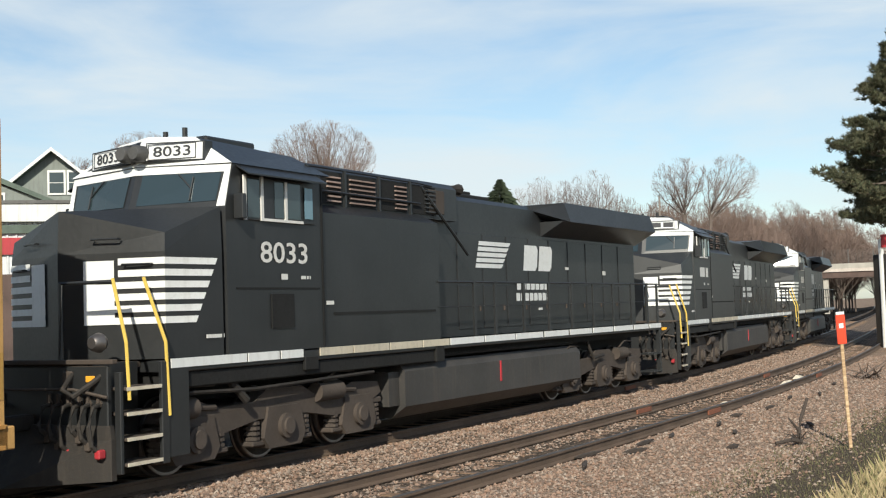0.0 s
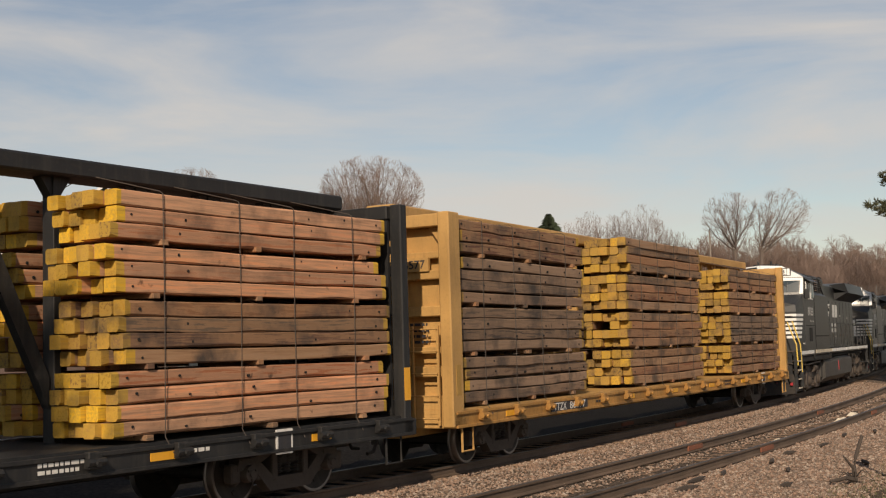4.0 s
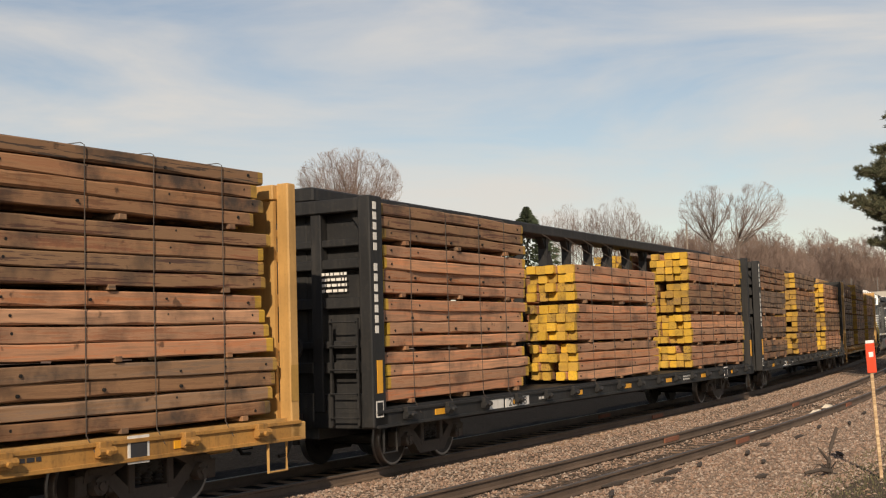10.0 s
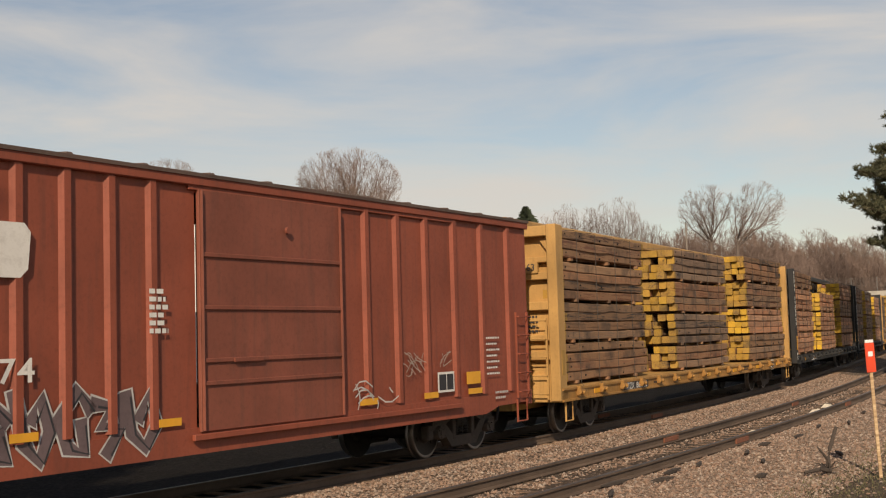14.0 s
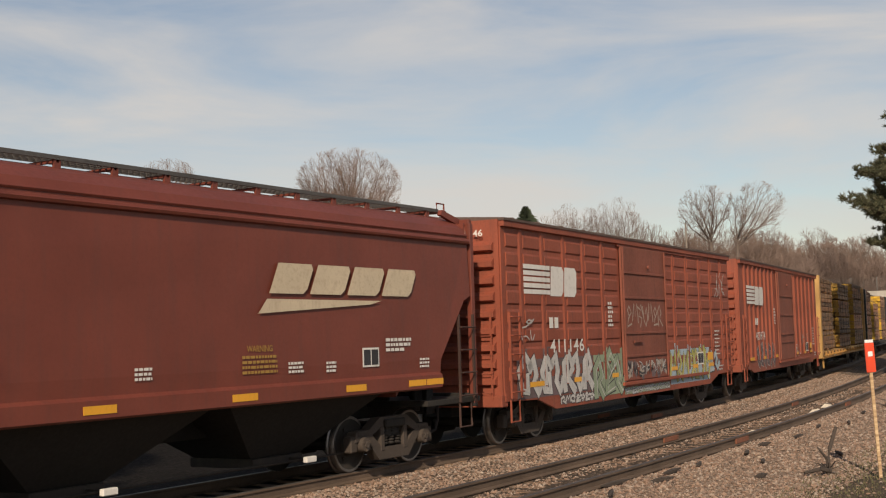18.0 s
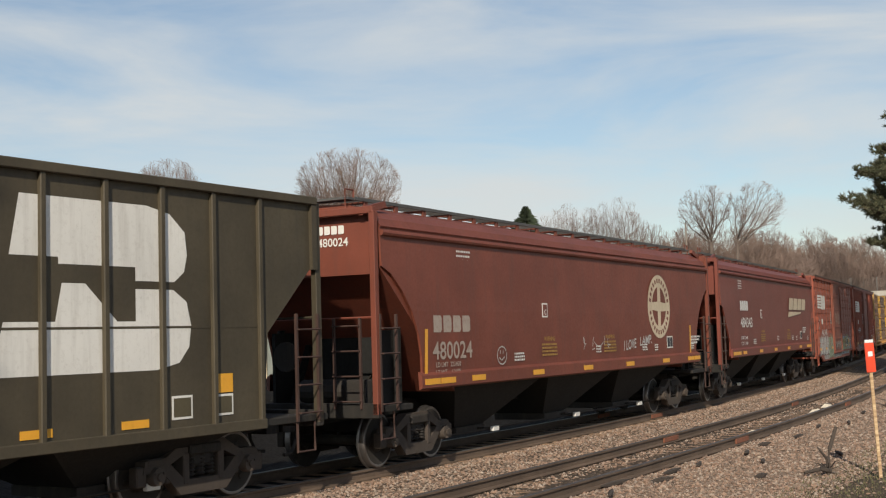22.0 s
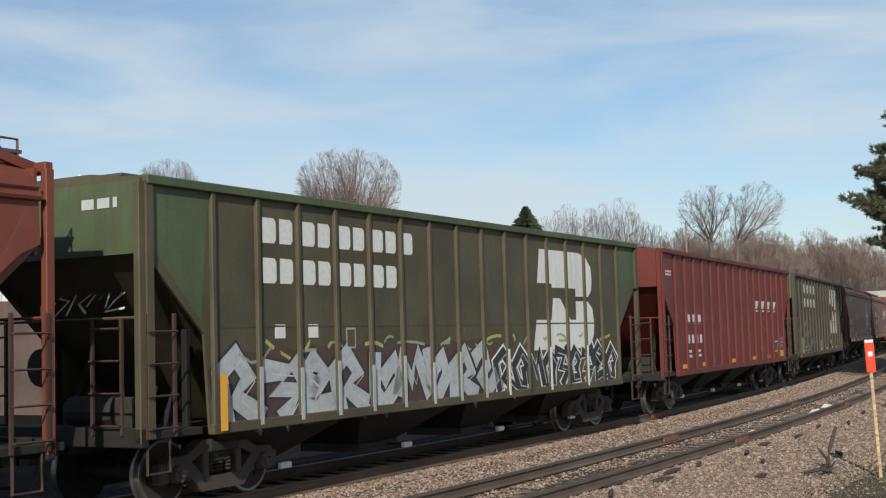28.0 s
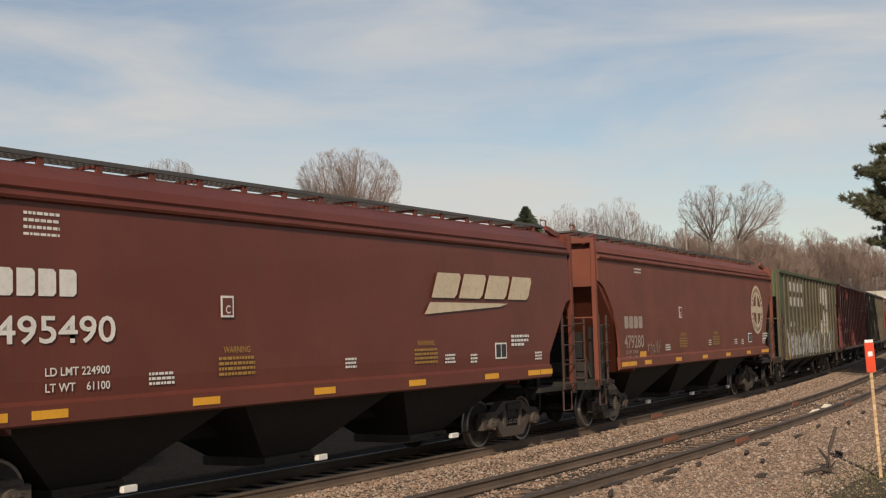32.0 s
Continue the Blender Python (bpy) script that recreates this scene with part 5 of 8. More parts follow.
    for k in range(5):
        z, a = 2.98 + 0.115 * k, 0.06 * k
        sh.add([(0.55 + 0.04 * k, -0.945, z), (1.75 + a * 1.6, -0.945, z), (1.86 + a * 1.6, -0.945, z + 0.085), (0.58 + 0.04 * k, -0.945, z + 0.085)], [(0, 1, 2, 3)])
    part("logo_stripes", sh, WHITE, car, "white speed stripes of a logo")
    blocks(car, WHITE, on_side(2.85, 2.95, -0.945), 2, 1.6, 0.56, lean=0.1, gap=0.1, name="logo_block", label="white blocks of a company logo")
    blocks(car, WHITE, on_side(2.5, 2.53, -0.945), 7, 1.7, 0.17, name="name_block")
    blocks(car, WHITE, on_side(2.45, 2.29, -0.945), 8, 1.85, 0.17, name="name_block")
    part("warning_label", Shape().box(-5.6, -5.4, -1.462, -1.452, 2.28, 2.34).box(5.2, 5.4, -0.95, -0.944, 3.0, 3.06).box(7.6, 7.8, -0.95, -0.944, 2.9, 3.0).box(3.6, 3.8, -0.95, -0.944, 2.08, 2.13), LETTER, car)
    couplers(car, 10.9)
    loco_truck(car, -6.55)
    loco_truck(car, 6.55)
    return car


# ---- centre-beam flat cars ----
def centre_beam(body, trim, label, number, mark, post_name, tall=4.45):
    car = thing("centerbeam_flatcar", label, "flatcar", "cars of the train")
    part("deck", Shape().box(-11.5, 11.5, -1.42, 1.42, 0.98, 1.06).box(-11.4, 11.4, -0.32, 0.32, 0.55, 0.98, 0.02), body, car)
    # Bearers take the near-black colour that stands for shade under the deck.
    for k in range(15):
        x = -10.5 + 1.5 * k
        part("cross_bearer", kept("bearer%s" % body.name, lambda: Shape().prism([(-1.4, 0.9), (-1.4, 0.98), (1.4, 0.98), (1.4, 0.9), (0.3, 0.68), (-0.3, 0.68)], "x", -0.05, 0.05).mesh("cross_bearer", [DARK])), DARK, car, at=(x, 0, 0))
    for s in (-1, 1):
        sill = part("side_sill", Shape().box(-11.55, 11.55, s * 1.47 - 0.03, s * 1.47 + 0.03, 0.76, 1.02, 0.008), trim, car)
        for z in (0.77, 1.0):
            part("sill_flange", Shape().box(-11.5, 11.5, s * 1.5 - 0.03, s * 1.5 + 0.03, z - 0.025, z + 0.025, 0.005), trim, sill)

        def winch():
            w = Shape()
            w.box(-0.1, 0.1, -0.06, 0.04, 0.0, 0.2, 0.012)
            w.tube([(-0.12, -0.05, 0.08), (0.14, -0.05, 0.08)], 0.05, 8)
            w.tube([(0.0, -0.05, 0.08), (0.0, -0.13, 0.06)], 0.035, 7)
            return w.mesh("winch", [trim])
        for k in range(16):
            x = -10.6 + 1.414 * k
            part("winch", kept("winch" + trim.name, winch), trim, car, at=Matrix.Translation((x, s * 1.53, 0.84)) @ pose(0, 0, 0, 0, 0, 0 if s < 0 else 180))
        for k in range(7):
            x = -9.4 + 3.1 * k
            part("reflector", kept("refl40", lambda: Shape().box(-0.22, 0.22, -0.006, 0.006, -0.05, 0.05).mesh("reflector", [REFLECT])), REFLECT, car, at=(x, s * 1.507, 0.89))
    for e in (-1, 1):
        x = e * 11.4
        end = part("end_bulkhead", Shape().box(x - 0.03 - e * 0.1, x + 0.03 - e * 0.1, -1.28, 1.28, 1.0, tall - 0.25), body, car, "steel end bulkhead with horizontal ribs")
        for s in (-1, 1):
            part("end_post", Shape().box(x - 0.2 + 0.13 * (e > 0), x + 0.2 - 0.08 * (e > 0), s * 1.39 - 0.11, s * 1.39 + 0.11, 0.76, tall, 0.02), body, end)
            part("corner_gusset", Shape().prism([(s * 1.28, tall - 0.2), (s * 1.28, tall - 0.62), (s * 0.98, tall - 0.2)], "x", x - 0.02, x + 0.02), body, end)
            part("post_reflector", Shape().box(x - 0.07, x + 0.09, s * 1.505 - 0.004, s * 1.505 + 0.004, 1.3, 1.82), REFLECT if body is BLACKCAR else SMALLGOLD, end)
        part("top_rail", Shape().box(x - 0.17, x + 0.17, -1.3, 1.3, tall - 0.24, tall - 0.02, 0.015), body, end)
        for z0, z1 in ((1.05, 1.3), (1.62, 1.8), (2.02, 2.14), (2.66, 2.84), (3.3, 3.46), (3.66, 3.78)):
            part("end_rib", Shape().box(x + e * 0.0 - 0.09, x + 0.09, -1.28, 1.28, z0, z1, 0.015), body, end)
        for y in (-0.42, 0.42):
            part("end_upright", Shape().box(x - 0.13, x + 0.13, y - 0.1, y + 0.1, 1.0, tall - 0.22, 0.015), body, end)
        ladder(car, body, x + e * 0.2, 0.98 * e, 0.8, 2.5, 0.5, 0.38, "end" if e < 0 else "far", "end ladder with round rungs")
        part("brake_rig", Shape().box(x + e * 0.2 - 0.03, x + e * 0.2 + 0.03, -0.05, 0.05, 1.3, 2.2).tube([(x + e * 0.22, 0.0, 2.05), (x + e * 0.28, 0.0, 2.05)], 0.2, 14), GRIMY, car)
        part("end_sill", Shape().box(x - 0.1, x + 0.25, -1.5, 1.5, 0.74, 1.0, 0.015), body, car)
        for s in (-1, 1):
            stirrup(car, body, x - e * 0.35, s * 1.46, 0.76)
    # the beam down the middle
    chord = part("top_chord", Shape().box(-11.4, 11.4, -0.3, 0.3, tall + 0.0, tall + 0.24, 0.03), body, car, "long box-section top chord")
    web = 1.41
    for k in range(17):
        x = -11.28 + web * k
        part("truss_post", kept("tp%s%.2f" % (body.name, tall), lambda: Shape().box(-0.06, 0.06, -0.11, 0.11, 1.04, tall + 0.02, 0.01).prism([(-0.24, tall), (0.24, tall), (0.06, tall - 0.26), (-0.06, tall - 0.26)], "y", -0.08, 0.08).mesh("truss_post", [body])), body, car, at=(x, 0, 0))
    for k in (1, 4, 5, 7, 10, 11, 14, 15):
        x = -11.28 + web * k
        d = 1 if k % 2 else -1
        part("truss_diagonal", Shape().prism([(x + d * 0.08, tall - 0.5), (x + d * 0.25, tall - 0.3), (x + d * (web - 0.1), 1.9), (x + d * (web - 0.1), 1.5)], "y", -0.07, 0.07), body, car)
    y = -1.508
    if number:
        part("number_panel", Shape().box(-7.62 if mark else -6.85, -5.78, y - 0.003, y + 0.01, 0.775, 0.99), INK if mark else LETTER, car)
        letters(mark, 0.15, LETTER, car, on_side(-7.5, 0.81, y - 0.006), wide=0.62, name="reporting_mark") if mark else part("reporting_mark", Shape().box(-7.55, -6.95, y - 0.008, y - 0.004, 0.8, 0.97), LETTER, car)
        letters(number, 0.15, LETTER if mark else INK, car, on_side(-6.72, 0.81, y - 0.006), wide=0.82, name="car_number")
        if mark:
            letters(mark + number, 0.15, INK, car, on_end(0.12, 3.49, -11.536), wide=1.1, name="end_number")
            part("number_plate_sheet", Shape().box(-11.533, -11.47, -1.05, 0.2, 3.44, 3.68), body, car, "flat sheet carrying the painted car number")
            bars(car, INK, on_end(-0.55, 2.2, -11.53), [(0.1, 0.3 - 0.1 * k, 0.35 + 0.05 * (k % 2), 0.05) for k in range(4)], seed=8)
            letters("CAUTION", 0.1, INK, car, on_end(1.0, tall - 0.18, -11.575), wide=0.55, name="caution_sign")
        else:
            bars(car, LETTER, on_end(-0.5, 2.9, -11.515), [(0.0, 0.3 - 0.09 * k, 0.5, 0.045) for k in range(4)], seed=9)
    if post_name:
        chalk = Shape()
        for pts in (((-0.06, 0.0), (0.02, 0.4), (0.06, 0.05)), ((-0.06, 0.55), (-0.02, 0.95), (0.07, 0.6), (0.06, 1.0))):
            ribbon(chalk, pts, 0.022)
        part("chalk_scrawl", chalk, LETTER, car, "white scrawled strokes on a truss post", at=on_side(4.23, 1.95, -0.114))
        for k in range(13):
            if k != 5:
                z = tall - 0.22 - 0.165 * k
                part("name_block", Shape().box(-11.49, -11.39, -1.506, -1.5, z, z + 0.12), LETTER, car, "plain white block in an upright name")
        part("plate_mark", Shape().box(-11.52, -11.3, -1.506, -1.501, 0.92, 1.18), LETTER, car)
        part("plate_mark", Shape().box(-11.495, -11.325, -1.509, -1.505, 0.945, 1.155), BLACKCAR, car)
    part("data_panel", Shape().box(8.2, 8.55, y - 0.004, y + 0.01, 0.72, 1.06), LETTER, car)
    part("data_panel", Shape().box(8.24, 8.51, y - 0.008, y - 0.003, 0.76, 1.02), INK, car)
    bars(car, LETTER if body is BLACKCAR else INK, on_side(4.2, 0.84, y), [(0, 0.08, 0.7, 0.045), (0, 0.0, 0.6, 0.045), (-9.5, 0.02, 0.5, 0.05), (2.2, 0.05, 0.5, 0.05)], seed=4)
    couplers(car, 12.05)
    freight_truck(car, -9.0)
    freight_truck(car, 9.0)
    return car


def stick_mesh(i, mat):
    """One sawn timber 5.55 m long, a little warped and waney, with sealed ends."""
    rnd = random.Random(100 + i)
    n, rings = 9, []
    w, h = 0.1 + 0.01 * rnd.random(), rnd.uniform(0.085, 0.0985)
    bow = rnd.uniform(-0.022, 0.022)
    for x in [-2.78, -2.78 + rnd.uniform(0.05, 0.16)] + [-2.78 + 5.56 * k / n for k in range(1, n)] + [2.78 - rnd.uniform(0.05, 0.16), 2.78]:
        f = math.cos(math.pi * x / 5.56) * bow
        c = [0.006 + 0.03 * rnd.random() ** 2 for _ in range(4)]
        dw, dh = rnd.uniform(-0.006, 0.006), rnd.uniform(-0.007, 0.006)
        pts = [(-w + c[0], -h), (w - c[1], -h), (w, -h + c[1]), (w, h - c[2]), (w - c[2], h), (-w + c[3], h), (-w, h - c[3]), (-w, -h + c[0])]
        rings.append([(x, y + dw + f, z + dh + f) for y, z in pts])
    sh = Shape().loft(rings)
    sh.m[-2:] = [1, 1]
    # the yellow seal is carried a hand's width round the end
    sh.m[:8] = [1] * 8
    sh.m[-10:-2] = [1] * 8
    # bored holes and iron pins near the ends and along the faces
    for x in (-2.52, -1.62, -0.35, 0.9, 1.75, 2.5):
        for s in (-1, 1):
            if rnd.random() < 0.62:
                a, b, r = x + rnd.uniform(-0.05, 0.05), rnd.uniform(-0.035, 0.035), rnd.uniform(0.014, 0.024)
                sh.tube([(a, s * (w + 0.012), b), (a, s * (w - 0.02), b)], r, 6, 2)
    me = sh.mesh("timber", [mat, TIMBER_END if mat is TIMBER_NEW else TIMBER_END_OLD, DARK])
    return me


def timber_stack(woods, side, layers, seed, skip, label):
    """A banded stack of long timbers on one side of the beam; origin at the deck, in the middle of its length."""
    rnd = random.Random(seed)
    st = thing("timber_stack", label, "timber", "timber stacks on the flat cars")
    z = 0.03
    tiers = []
    for tier in layers:
        for y in (-1.9, 0.0, 1.9):
            part("spacer", kept("spacer", lambda: Shape().box(-0.06, 0.06, -0.57, 0.57, -0.035, 0.035, 0.006).mesh("spacer", [TIMBER_OLD])), TIMBER_OLD, st, at=(y * 1.1 + rnd.uniform(-0.2, 0.2), side * 0.86, z + 0.03))
        z += 0.052
        mat = rnd.choice(woods)
        slide = rnd.uniform(-0.1, 0.1)
        for r in range(tier):
            for c in range(5):
                if c < 4 and rnd.random() < skip:
                    continue
                y = side * (0.4 + 0.224 * c + rnd.uniform(-0.008, 0.008))
                dx = slide + rnd.uniform(-0.12, 0.12) - (0.18 * rnd.random() if rnd.random() < 0.12 else 0)
                flip = 180 if rnd.random() < 0.5 else 0
                k = rnd.randrange(10)
                part("timber", kept("stick%d%s" % (k, mat.name), lambda: stick_mesh(k, mat)), mat, st, at=Matrix.Translation((dx, y, z + 0.1)) @ pose(0, 0, 0, flip, 0, rnd.uniform(-0.25, 0.25)))
            z += 0.2005
        z += 0.022
        tiers.append(z)
    for x in (-1.9, -0.65, 0.6, 1.85):
        x += rnd.uniform(-0.1, 0.1)
        yy = side * 1.425
        part("band", Shape().tube([(x + 0.05, side * 1.52, -0.15), (x, yy, 0.05), (x + rnd.uniform(-0.03, 0.03), yy, z * 0.5), (x, yy, z - 0.02), (x, side * 1.36, z + 0.012), (x - 0.1, side * 0.3, max(z, 3.4) + 0.02)], 0.0065, 5), CABLE, st, "thin dark steel tie-down cable")
    return st


# ---- boxcars ----
def boxcar(label, kind):
    car = thing("boxcar", label, "boxcar", "cars of the train")
    L, W = 8.0, 1.44
    body = OXIDE
    part("floor", Shape().box(-L, L, -W, W, 0.98, 1.1), DARK, car)
    part("centre_sill", Shape().box(-L, L, -0.3, 0.3, 0.6, 0.98, 0.02), DARK, car)
    for s in (-1, 1):
        side = part("side_wall", Shape().box(-L, -1.55, s * W - 0.03, s * W + 0.03, 1.05, 4.3).box(1.7, L, s * W - 0.03, s * W + 0.03, 1.05, 4.3).box(-1.55, 1.7, s * W - 0.03, s * W + 0.03, 4.15, 4.3), body, car)
        deep = 0.06 if kind == "bumped" else 0.085
        y0, y1 = sorted((s * (W + 0.03), s * (W + deep)))
        ribs = [-7.14, -6.08, -4.96, -3.85, -2.7, 2.55, 3.7, 4.9, 6.0, 7.1] if kind == "bumped" else [-7.2, -6.55, -5.85, -5.15, -4.45, -3.75, -3.05, -2.35, 2.4, 3.3, 4.2, 5.16, 6.15, 7.2]
        for x in ribs:
            part("side_rib", kept("rib%s%d" % (kind, s), lambda: Shape().prism([(-0.1, y0 if s > 0 else y1), (-0.05, y1 if s > 0 else y0), (0.05, y1 if s > 0 else y0), (0.1, y0 if s > 0 else y1)], "z", 1.1, 4.26).mesh("side_rib", [body])), body, side, at=(x, 0, 0))
        if kind == "bumped":
            spans = list(zip([-7.95] + ribs[:5], ribs[:5] + [-1.6])) + list(zip([1.75] + ribs[5:], ribs[5:] + [7.95]))
            for a, b in spans:
                if b - a < 0.5:
                    continue
                for k in range(8):
                    z = 1.28 + 0.37 * k
                    p0, p1 = s * (W + 0.028), s * (W + 0.055)
                    part("wall_bump", Shape().prism([(p0, z - 0.02), (p1, z + 0.015), (p1, z + 0.22), (p0, z + 0.27)], "x", a + 0.14, b - 0.14), body, side)
        part("top_plate", Shape().box(-L, L, s * (W + 0.05) - 0.06, s * (W + 0.05) + 0.06, 4.24, 4.4, 0.012), body, car)
        belly = [(-8.0, 1.06), (-8.0, 0.9), (-6.5, 0.86), (-5.6, 0.62), (5.6, 0.62), (6.5, 0.86), (8.0, 0.9), (8.0, 1.06)] if kind == "bumped" else [(-8.0, 1.06), (-8.0, 0.86), (-6.7, 0.84), (-6.2, 0.72), (6.2, 0.72), (6.7, 0.84), (8.0, 0.86), (8.0, 1.06)]
        part("side_sill", Shape().prism(belly, "y", s * (W + 0.02) - 0.03, s * (W + 0.02) + 0.03), body, car)
        dy = s * (W + 0.06)
        door = part("sliding_door", Shape().box(-1.52, 1.68, dy - 0.03, dy + 0.03, 1.0, 4.2, 0.01), OXIDE_DOOR, car, "faded brown sliding door")
        for z in ((1.55, 2.1, 2.95, 3.55) if kind == "bumped" else (1.6, 1.9, 2.6, 3.3)):
            part("door_rib", Shape().box(-1.5, 1.66, dy + s * 0.04 - 0.02, dy + s * 0.04 + 0.02, z, z + 0.06, 0.008), OXIDE_DOOR, door)
        for x in (-1.5, 1.62):
            part("lock_rod", Shape().tube([(x, dy + s * 0.06, 1.02), (x, dy + s * 0.06, 4.18)], 0.022, 6), OXIDE_DOOR, door)
        part("door_handle", Shape().box(-0.9, -0.3, dy + s * 0.07 - 0.015, dy + s * 0.07 + 0.015, 1.9, 1.95).tube([(0.3, dy + s * 0.06, 3.75), (0.3, dy + s * 0.1, 3.75)], 0.05, 8), OXIDE_DOOR, door)
        part("door_track", Shape().box(-1.7, 5.2, dy + s * 0.05 - 0.03, dy + s * 0.05 + 0.03, 0.9, 0.98, 0.008), body, car)
        part("door_track", Shape().box(-1.7, 5.2, dy - 0.02, dy + 0.05, 4.18, 4.25, 0.008), body, car)
        for e in (-1, 1):
            ladder(car, body, e * 7.62, s * (W + 0.1), 0.95, 2.6, 0.45, 0.36, "x", "side ladder with round rungs")
            stirrup(car, body, e * 7.62, s * (W + 0.06), 0.92)
    for e in (-1, 1):
        end = part("end_wall", Shape().box(e * L - 0.04, e * L + 0.04, -W, W, 1.0, 4.38), body, car, "corrugated steel end wall")
        for k in range(9):
            z = 1.2 + 0.32 * k
            x0, x1 = e * (L + 0.04), e * (L + 0.15)
            part("end_corrugation", Shape().prism([(x0, z), (x1, z + 0.03), (x1, z + 0.12), (x0, z + 0.2)], "y", -W + 0.1, W - 0.1), body, end)
        part("end_sill", Shape().box(e * L - 0.15, e * L + 0.12, -W - 0.03, W + 0.03, 0.8, 1.02, 0.012), body, car)
        ladder(car, body, e * (L + 0.14), 1.05 * e, 0.95, 2.55, 0.45, 0.36, "end" if e < 0 else "far")
        part("brake_step", Shape().box(e * (L + 0.1) - 0.15, e * (L + 0.1) + 0.15, -0.5, 0.5, 1.02, 1.06), GALV, car)
    roof = part("roof", Shape().prism([(-W - 0.13, 4.36), (-W - 0.13, 4.41), (0, 4.52), (W + 0.13, 4.41), (W + 0.13, 4.36)], "x", -L - 0.02, L + 0.02), ROOF_GRIME, car, "low-pitched sooty ribbed steel roof")
    for k in range(13):
        x = -7.4 + 1.24 * k
        part("roof_rib", kept("roofrib" + kind, lambda: Shape().loft([[(-0.06, -1.5, 4.41), (0.06, -1.5, 4.41), (0.04, -1.48, 4.45), (-0.04, -1.48, 4.45)], [(-0.06, 0.0, 4.51), (0.06, 0.0, 4.51), (0.04, 0.0, 4.55), (-0.04, 0.0, 4.55)], [(-0.06, 1.5, 4.41), (0.06, 1.5, 4.41), (0.04, 1.48, 4.45), (-0.04, 1.48, 4.45)]]).mesh("roof_rib", [ROOF_GRIME])), ROOF_GRIME, roof, at=(x, 0, 0))
    couplers(car, 8.5)
    freight_truck(car, -6.05)
    freight_truck(car, 6.05)
    # near-side marks
    y = -(W + (0.064 if kind == "bumped" else 0.089))
    sh = Shape()
    for k in range(5):
        z = 2.97 + 0.125 * k
        sh.box(-7.06, -5.75, y, y + 0.004, z, z + 0.09)
    part("logo_stripes", sh, LETTER, car, "white speed stripes of a logo")
    blocks(car, LETTER, on_side(-5.75, 2.94, y), 2, 1.45, 0.62, lean=0.06, gap=0.06, name="logo_block", label="white blocks of a company logo")
    for a in (-5.85, -5.58):
        part("owner_mark", Shape().box(a, a + 0.19, y, y + 0.004, 2.28, 2.5), LETTER, car)
    num = "411146" if kind == "bumped" else "403974"
    letters(num, 0.28, LETTER, car, on_side(-5.85, 1.77, y), wide=1.85 if kind == "bumped" else 1.6, name="car_number", spacing=1.1)
    part("owner_mark", Shape().box(-8.13, -8.125, -0.45, -0.3, 3.98, 4.1).box(-8.13, -8.125, -0.28, -0.13, 3.98, 4.1), LETTER, car)
    letters(num, 0.13, LETTER, car, on_end(-0.55, 4.06, -8.16), wide=0.62, name="end_number")
    bars(car, LETTER, on_side(-2.45, 2.2, y), [(0, 0.6 - 0.1 * k, 0.25 + 0.04 * (k % 3), 0.06) for k in range(6)], seed=12)
    bars(car, LETTER, on_side(6.2, 1.35, y), [(0, 0.75 - 0.11 * k, 0.5 - 0.1 * (k % 2), 0.035) for k in range(7)], seed=13)
    bars(car, CHALK, on_side(6.5, 0.98, y), [(0, 0.1, 0.5, 0.04), (0, 0.0, 0.4, 0.04)], seed=14)
    part("data_panel", Shape().box(4.45, 5.0, y, y + 0.004, 1.2, 1.55), LETTER, car)
    part("data_panel", Shape().box(4.49, 4.72, y - 0.004, y + 0.002, 1.24, 1.51).box(4.75, 4.96, y - 0.004, y + 0.002, 1.24, 1.51), INK, car)
    for a, b in ((-6.9, -6.2), (-4.6, -4.2), (-2.3, -1.9), (2.1, 2.6), (4.0, 4.45), (5.5, 6.0)):
        part("reflector", Shape().box(a, b, y, y + 0.004, 1.12, 1.22), REFLECT, car)
    part("reflector", Shape().box(5.45, 5.95, y, y + 0.004, 1.3, 1.52), REFLECT, car)
    if kind == "bumped":
        flat = -(W + 0.056)
        sprayed(car, on_side(-7.5, 0.9, flat), 4.0, 0.9, 7, CHALK, INK, SILVER, 21, "white and plum spray-painted graffiti", 0.17, 0.03, DUSK)
        sprayed(car, on_side(-3.45, 0.74, flat), 1.85, 0.98, 3, MINT, INK, CHALK, 22, "pale green spray-painted graffiti", 0.17, 0.035, MINT)
        sprayed(car, on_side(2.0, 0.76, flat), 3.6, 0.95, 7, LIME, INK, CHALK, 23, "yellow and green spray-painted graffiti", 0.14, 0.028, PALEBLUE)
        sprayed(car, on_side(5.6, 0.98, flat), 0.9, 0.62, 2, PALEBLUE, INK, CHALK, 27, "yellow and green spray-painted graffiti", 0.17, 0.03)
        sprayed(car, on_side(-1.3, 2.25, -(W + 0.094)), 2.7, 0.62, 7, FADED, None, None, 24, "grey scrawled tag on the door", 0.055, 0.0)
        graffiti(car, -1.4, 1.55, 1.04, 1.48, -(W + 0.092), [(DUSK, 0.09, 3), (FADED, 0.06, 2), (INK, 0.022, 4), (CHALK, 0.014, 3)], 7, 25, "grey and black spray marks on the door")
        sprayed(car, on_side(-5.4, 0.69, flat - 0.001), 1.9, 0.18, 7, CHALK, INK, None, 28, "spray paint on the sill", 0.16, 0.018, DUSK)
        sprayed(car, on_side(-1.5, 0.69, flat - 0.001), 3.4, 0.15, 14, SILVER, INK, None, 29, "spray paint on the sill", 0.16, 0.015, MINT)
        for x in ribs[1:4]:
            part("rib_paint", Shape().box(x - 0.05, x + 0.05, -(W + 0.063), -(W + 0.058), 1.12, 1.72), CHALK if x < -3.5 else MINT, car)
